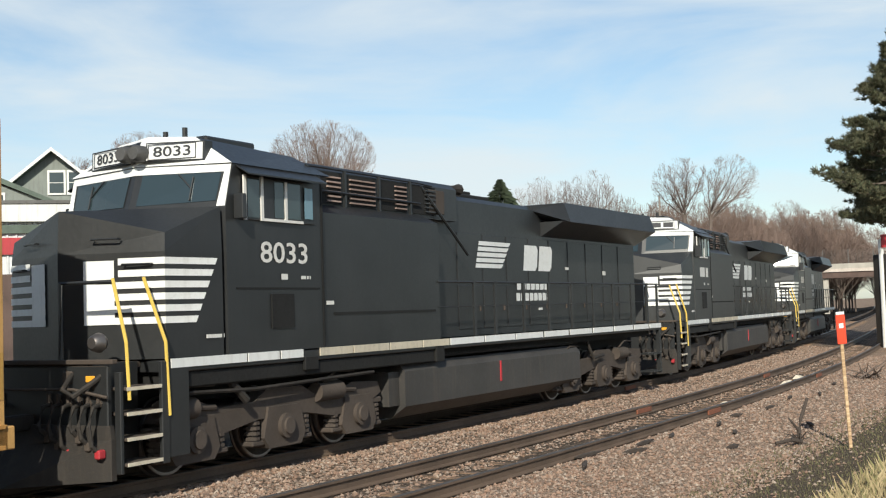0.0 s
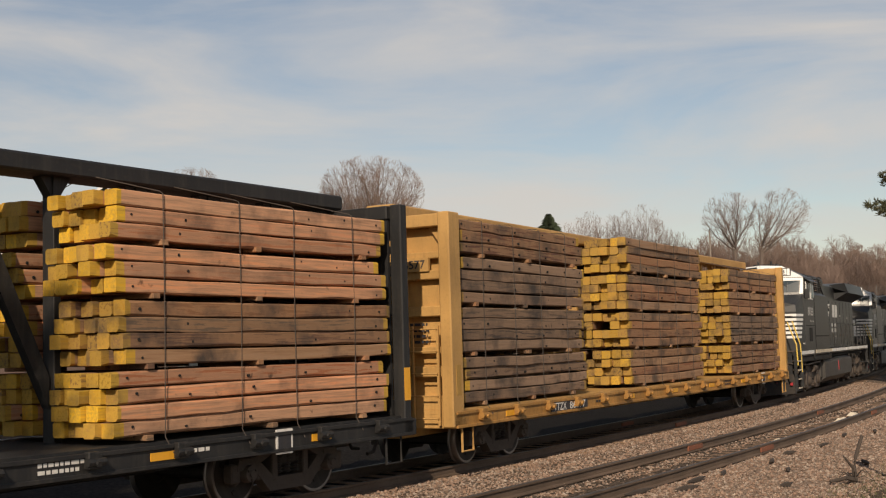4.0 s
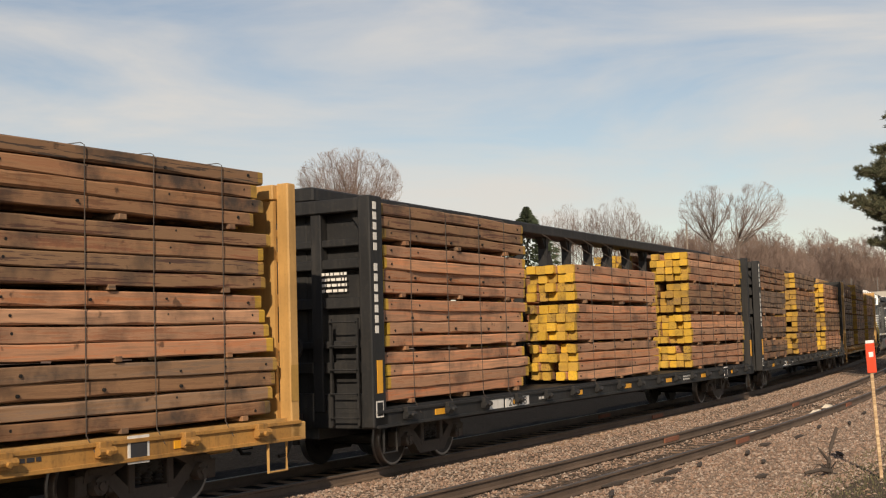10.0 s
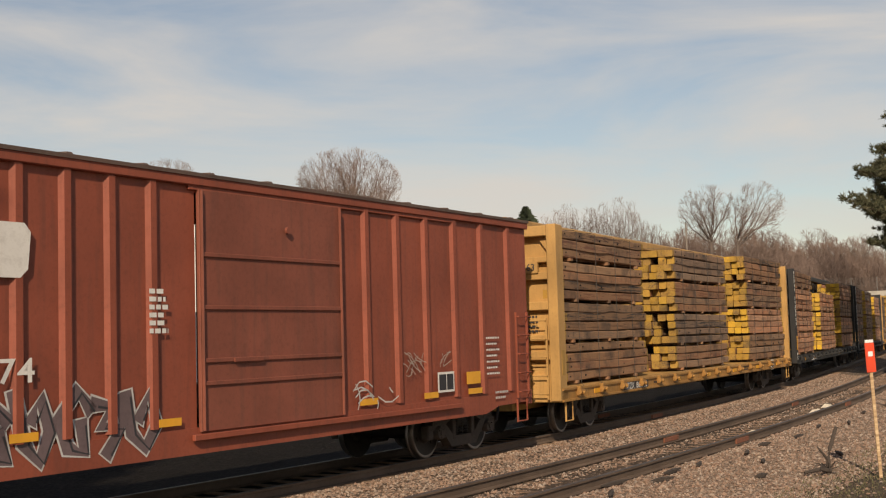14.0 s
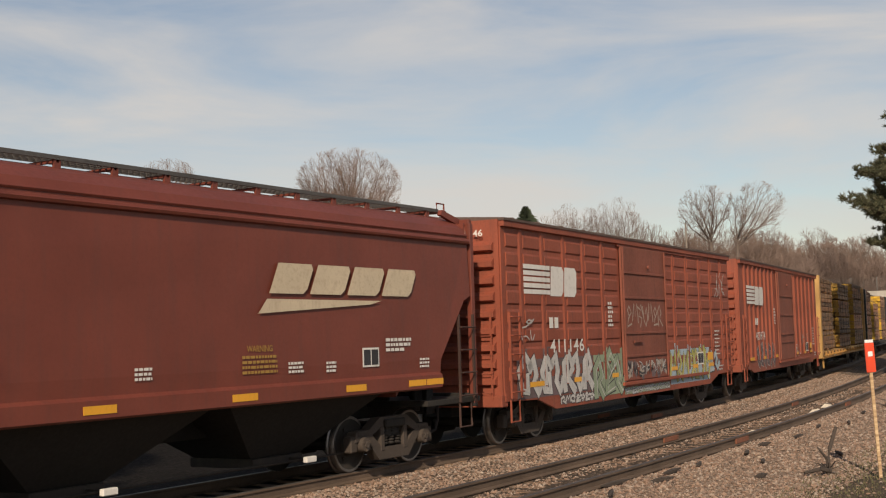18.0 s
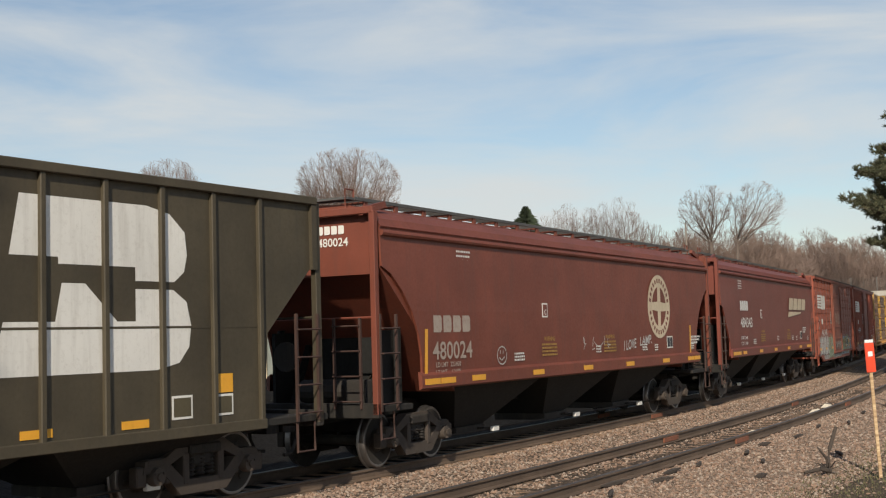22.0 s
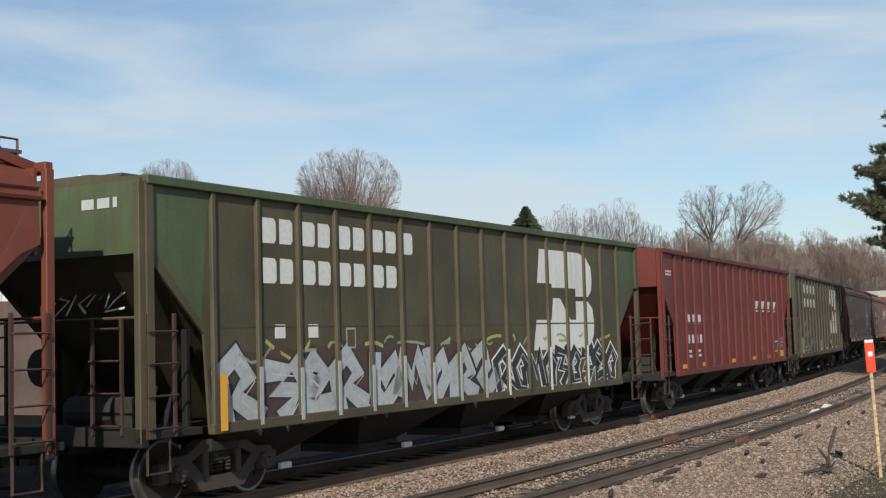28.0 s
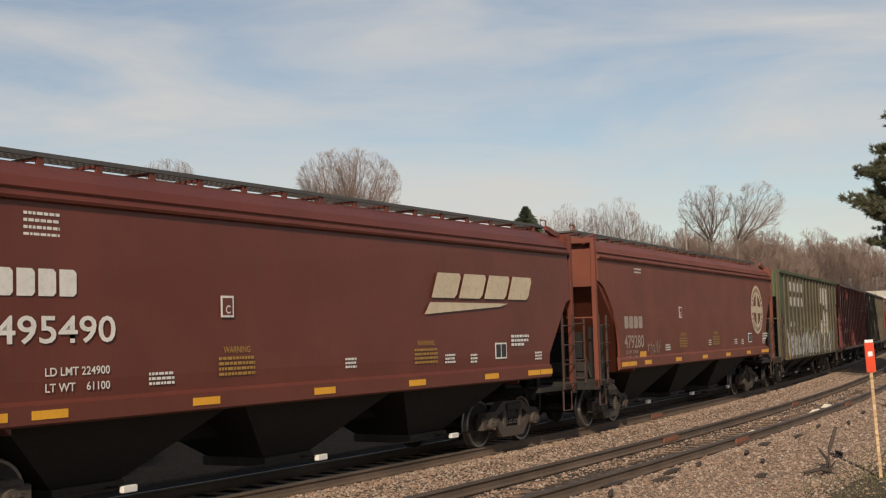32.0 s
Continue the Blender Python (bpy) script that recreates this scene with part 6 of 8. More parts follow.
        graffiti(car, -7.3, -6.6, 2.0, 2.5, y, [(CHALK, 0.015, 8)], 1, 26, "chalk scribble")
        graffiti(car, 6.2, 7.6, 3.0, 3.9, y, [(CHALK, 0.015, 6)], 2, 27, "chalk scribble")
    else:
        sprayed(car, on_side(-5.6, 0.8, -(W + 0.054)), 3.3, 0.85, 6, DUSK, CHALK, INK, 31, "dark graffiti with a pale outline", 0.15, 0.03)
        graffiti(car, 1.9, 3.2, 1.0, 1.5, y, [(CHALK, 0.012, 5)], 2, 32, "pale scrawled graffiti")
        graffiti(car, 3.35, 4.1, 1.5, 1.95, y, [(FADED, 0.008, 14)], 1, 33, "chalk drawing")
        graffiti(car, 4.5, 4.95, 1.6, 1.95, y, [(FADED, 0.007, 8)], 1, 34, "chalk drawing")
    return car


# ---- covered hoppers ----
def hopper_common(car, body, end_x, top, plat, low):
    part("centre_sill", Shape().box(-plat, plat, -0.25, 0.25, 0.78, 1.05, 0.02), DARK, car)
    for e in (-1, 1):
        part("end_platform", Shape().box(e * (plat - 0.9) - 0.95 * 0.5 - 0.2, e * (plat - 0.9) + 0.95 * 0.5 + 0.45 * e + 0.2, -1.5, 1.5, 0.98, 1.08, 0.01).box(e * plat - 0.06, e * plat + 0.06, -1.55, 1.55, 0.9, 1.14, 0.012), PLATFORM, car)
        for s in (-1, 1):
            part("corner_post", Shape().box(e * plat - 0.06, e * plat + 0.06, s * 1.5 - 0.05, s * 1.5 + 0.05, 0.95, top, 0.01), body, car)
            stirrup(car, LADDER, e * (plat - 0.3), s * 1.5, 0.98)
            # Braces are coloured near-black for the shade between cars.
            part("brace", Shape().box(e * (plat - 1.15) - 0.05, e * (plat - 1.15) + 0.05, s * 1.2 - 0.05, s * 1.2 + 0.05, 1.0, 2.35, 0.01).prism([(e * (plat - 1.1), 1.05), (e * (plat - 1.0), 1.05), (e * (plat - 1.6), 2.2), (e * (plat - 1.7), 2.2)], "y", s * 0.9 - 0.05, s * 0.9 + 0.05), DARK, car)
        ladder(car, LADDER, e * (plat + 0.07), 1.0 * e, 1.05, 4.1 if e > 0 else 2.5, 0.5, 0.4, "end" if e < 0 else "far", "end ladder with round rungs")
        for s in (-1, 1):
            ladder(car, LADDER, e * (plat - 0.3), s * 1.55, 1.0, 2.55, 0.5, 0.4, "x", "side ladder with round rungs")
        part("cross_rail", Shape().tube([(e * (plat + 0.04), -1.5, 2.5), (e * (plat + 0.04), 1.5, 2.5)], 0.02, 6), body, car)
    part("brake_gear", Shape().tube([(-plat + 0.7, -0.5, 1.3), (-plat + 0.7, 0.4, 1.3)], 0.2, 12).box(-plat + 0.3, -plat + 0.5, -1.1, -0.7, 1.1, 1.5, 0.02).tube([(-plat + 0.1, 0.3, 1.9), (-plat + 0.04, 0.3, 1.9)], 0.25, 16).tube([(-plat + 0.4, -1.2, 1.15), (-plat + 0.9, -0.9, 1.6), (-plat + 1.2, -0.4, 1.3)], 0.025, 5), GRIMY, car)
    part("air_tank", Shape().tube([(plat - 1.1, -0.6, 1.35), (plat - 0.4, -0.6, 1.35)], 0.2, 12), GRIMY, car, smooth=True)
    couplers(car, plat + 0.45)
    freight_truck(car, -plat + 2.0)
    freight_truck(car, plat - 2.0)


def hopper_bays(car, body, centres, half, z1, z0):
    # Bays are passed a near-black colour that paints in the under-car shade.
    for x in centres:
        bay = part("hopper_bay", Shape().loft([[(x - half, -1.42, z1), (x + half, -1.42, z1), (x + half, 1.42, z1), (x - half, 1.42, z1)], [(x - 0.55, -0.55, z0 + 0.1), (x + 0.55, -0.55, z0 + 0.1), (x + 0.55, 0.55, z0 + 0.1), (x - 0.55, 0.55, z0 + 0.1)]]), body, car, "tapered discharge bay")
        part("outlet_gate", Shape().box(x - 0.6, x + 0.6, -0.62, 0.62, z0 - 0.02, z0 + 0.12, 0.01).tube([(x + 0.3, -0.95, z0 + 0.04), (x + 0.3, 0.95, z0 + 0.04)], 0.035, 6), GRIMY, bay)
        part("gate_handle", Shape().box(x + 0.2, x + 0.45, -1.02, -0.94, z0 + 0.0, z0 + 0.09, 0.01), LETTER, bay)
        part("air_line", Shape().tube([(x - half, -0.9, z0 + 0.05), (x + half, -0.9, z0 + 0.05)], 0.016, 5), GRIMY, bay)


def smooth_hopper(label, body, rounded, half, marks):
    car = thing("covered_hopper", label, "hopper car", "cars of the train")
    W = 1.57
    if rounded:
        arc = [(-half, 4.0), (-half, 3.3)] + [(-half + 1.35 - 1.35 * math.cos(a) * 1.0, 1.9 + 1.4 * math.sin(a) - 0.0) for a in (1.3, 1.05, 0.8, 0.55, 0.3, 0.1)] + [(-half + 1.3, 1.34)]
        arc = [(-half, 4.0), (-half, 3.32), (-half + 0.28, 3.2), (-half + 0.62, 2.92), (-half + 0.9, 2.6), (-half + 1.1, 2.22), (-half + 1.2, 1.85), (-half + 1.24, 1.34)]
    else:
        arc = [(-half, 4.0), (-half, 2.88), (-half + 0.22, 2.8), (-half + 1.04, 1.78), (-half + 1.08, 1.34)]
    prof = arc + [(-x, z) for x, z in reversed(arc)]
    for s in (-1, 1):
        # side sheet with a slight belly
        sh = Shape()
        n = len(prof)
        p = []
        for x, z in prof:
            p.append((x, s * (W - 0.05 * ((z - 2.5) / 1.5) ** 2), z))
        sh.add(p + [(x, y - s * 0.04, z) for x, y, z in p], [tuple(range(n)), tuple(range(2 * n - 1, n - 1, -1))] + [(i, (i + 1) % n, n + (i + 1) % n, n + i) for i in range(n)])
        part("side_sheet", sh, body, car, "smooth steel side sheet")
        part("roof_bead", Shape().tube([(-half, s * (W - 0.02), 3.86), (half, s * (W - 0.02), 3.86)], 0.05, 8).tube([(-half, s * (W - 0.05), 3.97), (half, s * (W - 0.05), 3.97)], 0.03, 6), body, car)
        part("side_sill", Shape().prism([(s * (W - 0.02), 1.28), (s * (W + 0.045), 1.31), (s * (W + 0.045), 1.52), (s * (W - 0.04), 1.58)], "x", -half + 1.1, half - 1.1), body, car)
    roof = [(-W + 0.04, 3.95), (-W + 0.1, 4.1), (-W + 0.3, 4.24), (-0.9, 4.36), (0, 4.4), (0.9, 4.36), (W - 0.3, 4.24), (W - 0.1, 4.1), (W - 0.04, 3.95)]
    part("roof", Shape().prism(roof, "x", -half + 0.02, half - 0.02), body, car, "rounded steel roof")
    for e in (-1, 1):
        part("end_sheet", Shape().box(e * half - 0.03, e * half + 0.01, -W + 0.08, W - 0.08, 3.2, 4.2), body, car)
        part("slope_sheet", Shape().prism([(e * half, 3.3), (e * (half - 0.06), 3.4), (e * (half - 2.4), 1.4), (e * (half - 2.4), 1.2)], "y", -W + 0.06, W - 0.06), body, car)
        # Bulkhead and gussets near-black: shade under the slope is in the colour.
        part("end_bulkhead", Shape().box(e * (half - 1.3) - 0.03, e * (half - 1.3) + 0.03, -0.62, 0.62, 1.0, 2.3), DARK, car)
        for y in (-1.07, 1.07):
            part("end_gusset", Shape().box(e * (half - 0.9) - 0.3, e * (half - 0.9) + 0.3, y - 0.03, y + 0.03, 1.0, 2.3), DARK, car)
    # roof walk: bracketed gratings along both edges of the hatch row
    for s in (-1, 1):
        g = Shape()
        for k in range(5):
            y = s * (0.55 + 0.11 * k)
            g.box(-half + 0.1, half - 0.1, y - 0.008, y + 0.008, 4.45, 4.48)
        x = -half + 0.12
        while x < half - 0.1:
            g.box(x - 0.006, x + 0.006, s * 0.77 - 0.23, s * 0.77 + 0.23, 4.45, 4.475)
            x += 0.11
        g.box(-half + 0.1, half - 0.1, s * 1.0 - 0.012, s * 1.0 + 0.012, 4.435, 4.49)
        part("roof_walk", g, GALV, car, "open steel grating walkway")
        for k in range(18):
            x = -half + 0.45 + (2 * half - 0.9) * k / 17
            part("walk_bracket", kept("wb%s%d" % (body.name, s), lambda: Shape().box(-0.05, 0.05, s * 0.98 - 0.02, s * 0.98 + 0.02, 4.2, 4.46).box(-0.02, 0.02, min(s * 0.5, s * 1.0), max(s * 0.5, s * 1.0), 4.4, 4.44).mesh("walk_bracket", [body])), body, car, at=(x, 0, 0))
    part("hatch_cover", Shape().box(-half + 0.8, half - 0.8, -0.3, 0.3, 4.36, 4.43, 0.03), body, car)
    for e in (-1, 1):
        part("walk_end", Shape().box(e * half - 0.12, e * half + 0.2, -1.0, 1.0, 4.435, 4.475), GALV, car)
        part("end_beam", Shape().box(e * (half + 0.15) - 0.06, e * (half + 0.15) + 0.06, -1.53, 1.53, 4.16, 4.28, 0.012), body, car)
        for s in (-1, 1):
            part("end_brace", Shape().prism([(e * (half + 0.19), 4.14), (e * (half + 0.19), 4.27), (e * (half - 0.5), 4.42), (e * (half - 0.55), 4.33)], "y", s * 1.3 - 0.04, s * 1.3 + 0.04), body, car)
            part("hand_hoop", Shape().tube([(e * (half - 0.1), s * 0.98, 4.44), (e * (half - 0.1), s * 0.98, 4.6), (e * (half + 0.15), s * 0.98, 4.6), (e * (half + 0.15), s * 0.98, 4.28)], 0.018, 6), body, car)
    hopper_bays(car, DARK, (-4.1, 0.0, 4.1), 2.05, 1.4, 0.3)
    hopper_common(car, body, half, 4.2, half + 0.15, 1.3)
    y = -(W + 0.004)
    for k in range(9):
        x = -5.6 + 2.6 * k
        if x < half - 1.6:
            part("reflector", kept("refl52", lambda: Shape().box(-0.26, 0.26, -0.003, 0.003, -0.05, 0.05).mesh("reflector", [REFLECT])), REFLECT, car, at=(x, -(W + 0.05), 1.41))
    for x in (-half + 1.45, -half + 2.0, half - 1.9, half - 1.35):
        part("reflector", kept("refl52", None), REFLECT, car, at=(x, -(W + 0.05), 1.41))
    marks(car, y)
    bars(car, LETTER, on_side(-half + 2.55, 3.42, y + 0.03), [(0, 0.24 - 0.08 * k, 0.52, 0.035) for k in range(4)], seed=41)
    part("plate_mark", Shape().box(-2.64, -2.38, y, y + 0.004, 2.5, 2.79).box(-2.61, -2.41, y - 0.003, y, 2.53, 2.76), LETTER, car)
    part("plate_mark", Shape().box(-2.61, -2.41, y - 0.004, y, 2.53, 2.76), body, car)
    letters("C", 0.11, LETTER, car, on_side(-2.55, 2.55, y - 0.006), name="plate_letter")
    for x in (-2.7, 0.68 if rounded else 2.2):
        letters("WARNING", 0.09, SMALLGOLD, car, on_side(x + 0.1, 2.02, y), wide=0.55, name="warning_heading")
        bars(car, SMALLGOLD, on_side(x, 1.68, y), [(0, 0.25 - 0.07 * k, 0.75, 0.04) for k in range(4)], label="dull gold warning lines", seed=44)
    for x, z, w in ((-4.0, 1.66, 0.45), (0.2, 1.72, 0.3), (3.2, 1.7, 0.35), (4.1, 1.68, 0.25), (half - 1.75, 1.66, 0.3)):
        bars(car, LETTER, on_side(x, z, y), [(0, 0.12 - 0.06 * k, w, 0.035) for k in range(3)], seed=int(x * 7) + 60)
    part("data_panel", Shape().box(5.05, 5.5, y, y + 0.004, 1.72, 2.02), LETTER, car)
    part("data_panel", Shape().box(5.08, 5.26, y - 0.004, y, 1.75, 1.99).box(5.29, 5.47, y - 0.004, y, 1.75, 1.99), INK, car)
    bars(car, LETTER, on_side(7.05 - 0.3 * (half < 8.6) if rounded else 5.7, 1.8 if rounded else 1.95, y), [(0, 0.16 - 0.08 * k, 0.75 - 0.2 * (k == 2), 0.05) for k in range(3)], seed=46)
    return car


def wordmark(car, y, num, weights, x0=-5.86, zn=2.2, along=0.0):
    blocks(car, LETTER, on_side(x0, zn + 0.54, y), 4, 1.22, 0.31, gap=0.16)
    letters(num, 0.32, LETTER, car, on_side(x0, zn, y), wide=1.78, name="car_number")
    letters("LD LMT " + weights[0], 0.1, LETTER, car, on_side(x0 - 0.02 + along, zn - 0.37, y), wide=0.98, name="weight_stencil")
    letters("LT WT    " + weights[1], 0.1, LETTER, car, on_side(x0 - 0.02 + along, zn - 0.55, y), wide=0.98, name="weight_stencil")
    blocks(car, CREAM, on_side(2.8, 2.84, y), 4, 3.75, 0.44, lean=0.22, gap=0.1, name="logo_block", label="slanted plain blocks of a company logo")
    part("logo_swoosh", Shape().add([(2.55, y, 2.55), (2.75, y, 2.76), (5.6, y, 2.76), (5.3, y, 2.7)], [(0, 1, 2, 3)]), CREAM, car)
    blocks(car, LETTER, on_end(-0.35, 3.92, -8.5), 4, 0.62, 0.13, name="end_block")
    letters(num[:4], 0.13, LETTER, car, on_end(-0.35, 3.7, -8.5), wide=0.56, name="end_number")


def roundel(car, y, num, weights, cx):
    blocks(car, FADED, on_side(-7.15, 2.24, y), 4, 1.4, 0.29, gap=0.16)
    letters(num, 0.31, FADED, car, on_side(-7.2, 1.77, y), wide=1.45, name="car_number")
    letters("LD LMT  " + weights[0], 0.085, FADED, car, on_side(-7.1, 1.64, y), wide=0.9, name="weight_stencil")
    letters("LT WT    " + weights[1], 0.085, FADED, car, on_side(-7.1, 1.51, y), wide=0.88, name="weight_stencil")
    if num == "479280":
        part("reflector", Shape().add([(-6.13, y - 0.002, 1.48), (-5.62, y - 0.002, 1.48), (-5.58, y - 0.002, 1.68), (-6.08, y - 0.002, 1.68)], [(0, 1, 2, 3)]), REFLECT, car)
        graffiti(car, -5.5, -4.4, 1.5, 1.98, y, [(FADED, 0.012, 4)], 5, 61, "faint grey-green scrawled tag")
    else:
        m = on_side(1.93, 1.72, y - 0.002) @ pose(0, 0, 0, 0, 0, 3.6)
        letters("I LOVE", 0.23, CHALK, car, m, wide=0.86, name="chalk_writing", label="chalked words I LOVE LAMP", shear=0.2)
        sh = Shape()
        ribbon(sh, [(-4.55 + 0.2 * math.cos(q), 1.78 + 0.17 * math.sin(q)) for q in (0.5 + 0.55 * k for k in range(12))], 0.011)
        ribbon(sh, [(-4.66, 1.74), (-4.56, 1.69), (-4.45, 1.75)], 0.011)
        for a in (-4.62, -4.5):
            ribbon(sh, [(a, 1.82), (a, 1.87)], 0.011)
        part("chalk_drawing", sh, CHALK, car, "chalked round face", at=on_side(0, 0, y - 0.002))
        graffiti(car, -0.6, 1.2, 1.75, 2.1, y, [(CHALK, 0.01, 3)], 4, 62, "faint chalk scrawl")
        for a in (-7.5, 6.9):
            part("reflector", Shape().add([(a, y - 0.002, 1.5), (a + 0.1, y - 0.002, 1.5), (a + 0.15, y - 0.002, 2.3), (a + 0.05, y - 0.002, 2.3)], [(0, 1, 2, 3)]), REFLECT, car, "upright amber reflector bar")
        letters("LAMP.", 0.22, CHALK, car, m @ Matrix.Translation((1.1, 0.02, 0)), wide=0.86, name="chalk_writing", label="chalked words I LOVE LAMP", shear=0.2)
    sh = Shape()
    n = 40
    ring = [(math.cos(2 * math.pi * k / n), math.sin(2 * math.pi * k / n)) for k in range(n)]
    sh.add([(cx + 0.84 * a, y, 2.78 + 0.8 * b) for a, b in ring], [tuple(range(n))])
    part("roundel", sh, CREAM, car, "round cream company emblem")
    for k in range(4):
        w = [2 * math.pi * (k + q / 8) / 4 + 0.17 for q in range(0, 7)]
        sh = Shape().add([(cx + 0.17 * math.cos(w[3]), y - 0.003, 2.78 + 0.17 * math.sin(w[3]))] + [(cx + 0.52 * math.cos(q), y - 0.003, 2.78 + 0.5 * math.sin(q)) for q in w], [tuple(range(8))])
        part("roundel_quarter", sh, MINERAL_OLD, car)
    sh = Shape()
    for k in range(26):
        w = 2 * math.pi * k / 26
        c, s = math.cos(w), math.sin(w)
        if k not in (0, 13):
            sh.add([(cx + 0.62 * math.cos(w + q), y - 0.003, 2.78 + 0.6 * math.sin(w + q)) for q in (-0.07, 0.07)] + [(cx + 0.74 * math.cos(w + q), y - 0.003, 2.78 + 0.71 * math.sin(w + q)) for q in (0.06, -0.06)], [(0, 1, 2, 3)])
    tagged(part("rim_marking", sh, MINERAL_OLD, car), "plain marks round the emblem's rim", kind="stuff")
    letters(num, 0.14, LETTER, car, on_end(-0.35, 3.68, -8.795), wide=0.6, name="end_number")
    blocks(car, LETTER, on_end(-0.35, 3.88, -8.795), 4, 0.55, 0.14, name="end_block")


def ribbed_hopper(label, body, end_paint, marks, sheet=None):
    car = thing("covered_hopper", label, "hopper car", "cars of the train")
    half, W = 8.35, 1.5
    prof = [(-half, 4.25), (-half, 3.32), (-7.25, 2.28), (-7.15, 0.98), (7.15, 0.98), (7.25, 2.28), (half, 3.32), (half, 4.25)]
    for s in (-1, 1):
        side = part("side_sheet", Shape().prism(prof, "y", s * W - 0.02, s * W + 0.02), body, car, "flat side sheet with vertical ribs")
        xs = [-7.08 + 0.944 * k for k in range(16)]
        for x in xs:
            part("side_rib", kept("hrib%s%d" % (body.name, s), lambda: Shape().box(-0.042, 0.042, min(s * W, s * (W + 0.075)), max(s * W, s * (W + 0.075)), 1.0, 4.18, 0.012).mesh("side_rib", [body])), body, side, at=(x, 0, 0))
        if end_paint is not body:
            for e in (-1, 1):
                x0, x1 = sorted((e * 7.12, e * (half - 0.13)))
                part("end_panel", Shape().add([(x0 if e < 0 else x1, s * (W + 0.024), 4.16), (x0 if e < 0 else x1, s * (W + 0.024), 3.4), (e * 7.3, s * (W + 0.024), 2.42), (e * 7.12, s * (W + 0.024), 4.16)], [(0, 1, 2, 3)]), end_paint, side, "greener paint of the end panel")
        part("top_chord", Shape().box(-half, half, s * (W + 0.02) - 0.08, s * (W + 0.02) + 0.08, 4.16, 4.28, 0.012), end_paint, car)
        part("mid_seam", Shape().box(-7.1, 7.1, s * W - 0.026, s * W + 0.026, 2.36, 2.39), body, car)
        part("side_sill", Shape().box(-7.15, 7.15, s * (W + 0.03) - 0.05, s * (W + 0.03) + 0.05, 0.96, 1.1, 0.01), body, car)
        part("end_rib", Shape().box(-half, -half + 0.12, s * (W + 0.03) - 0.05, s * (W + 0.03) + 0.05, 1.0, 4.2), body, car)
        part("end_rib", Shape().box(half - 0.12, half, s * (W + 0.03) - 0.05, s * (W + 0.03) + 0.05, 3.2, 4.2), body, car)
    part("roof", Shape().prism([(-W, 4.2), (-W, 4.26), (-0.6, 4.36), (0.6, 4.36), (W, 4.26), (W, 4.2)], "x", -half, half), body, car, "low roof with hatch trough")
    part("hatch_cover", Shape().box(-half + 0.5, half - 0.5, -0.35, 0.35, 4.34, 4.44, 0.03), body, car)
    for s in (-1, 1):
        part("roof_walk", Shape().box(-half + 0.15, half - 0.15, s * 0.8 - 0.22, s * 0.8 + 0.22, 4.335, 4.365), GALV, car, "thin grating walkway on the roof")
    for e in (-1, 1):
        part("end_sheet", Shape().box(e * half - 0.03, e * half + 0.01, -W + 0.02, W - 0.02, 3.3, 4.22), sheet or end_paint, car, "upright end sheet above the slope")
        part("slope_sheet", Shape().prism([(e * half, 3.32), (e * (half - 0.05), 3.42), (e * (half - 2.9), 1.2), (e * (half - 2.9), 1.0)], "y", -W + 0.03, W - 0.03), body, car)
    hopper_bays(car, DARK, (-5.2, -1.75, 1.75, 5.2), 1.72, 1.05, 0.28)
    hopper_common(car, body, half, 4.2, half + 0.05, 1.0)
    marks(car, -(W + 0.097))
    return car


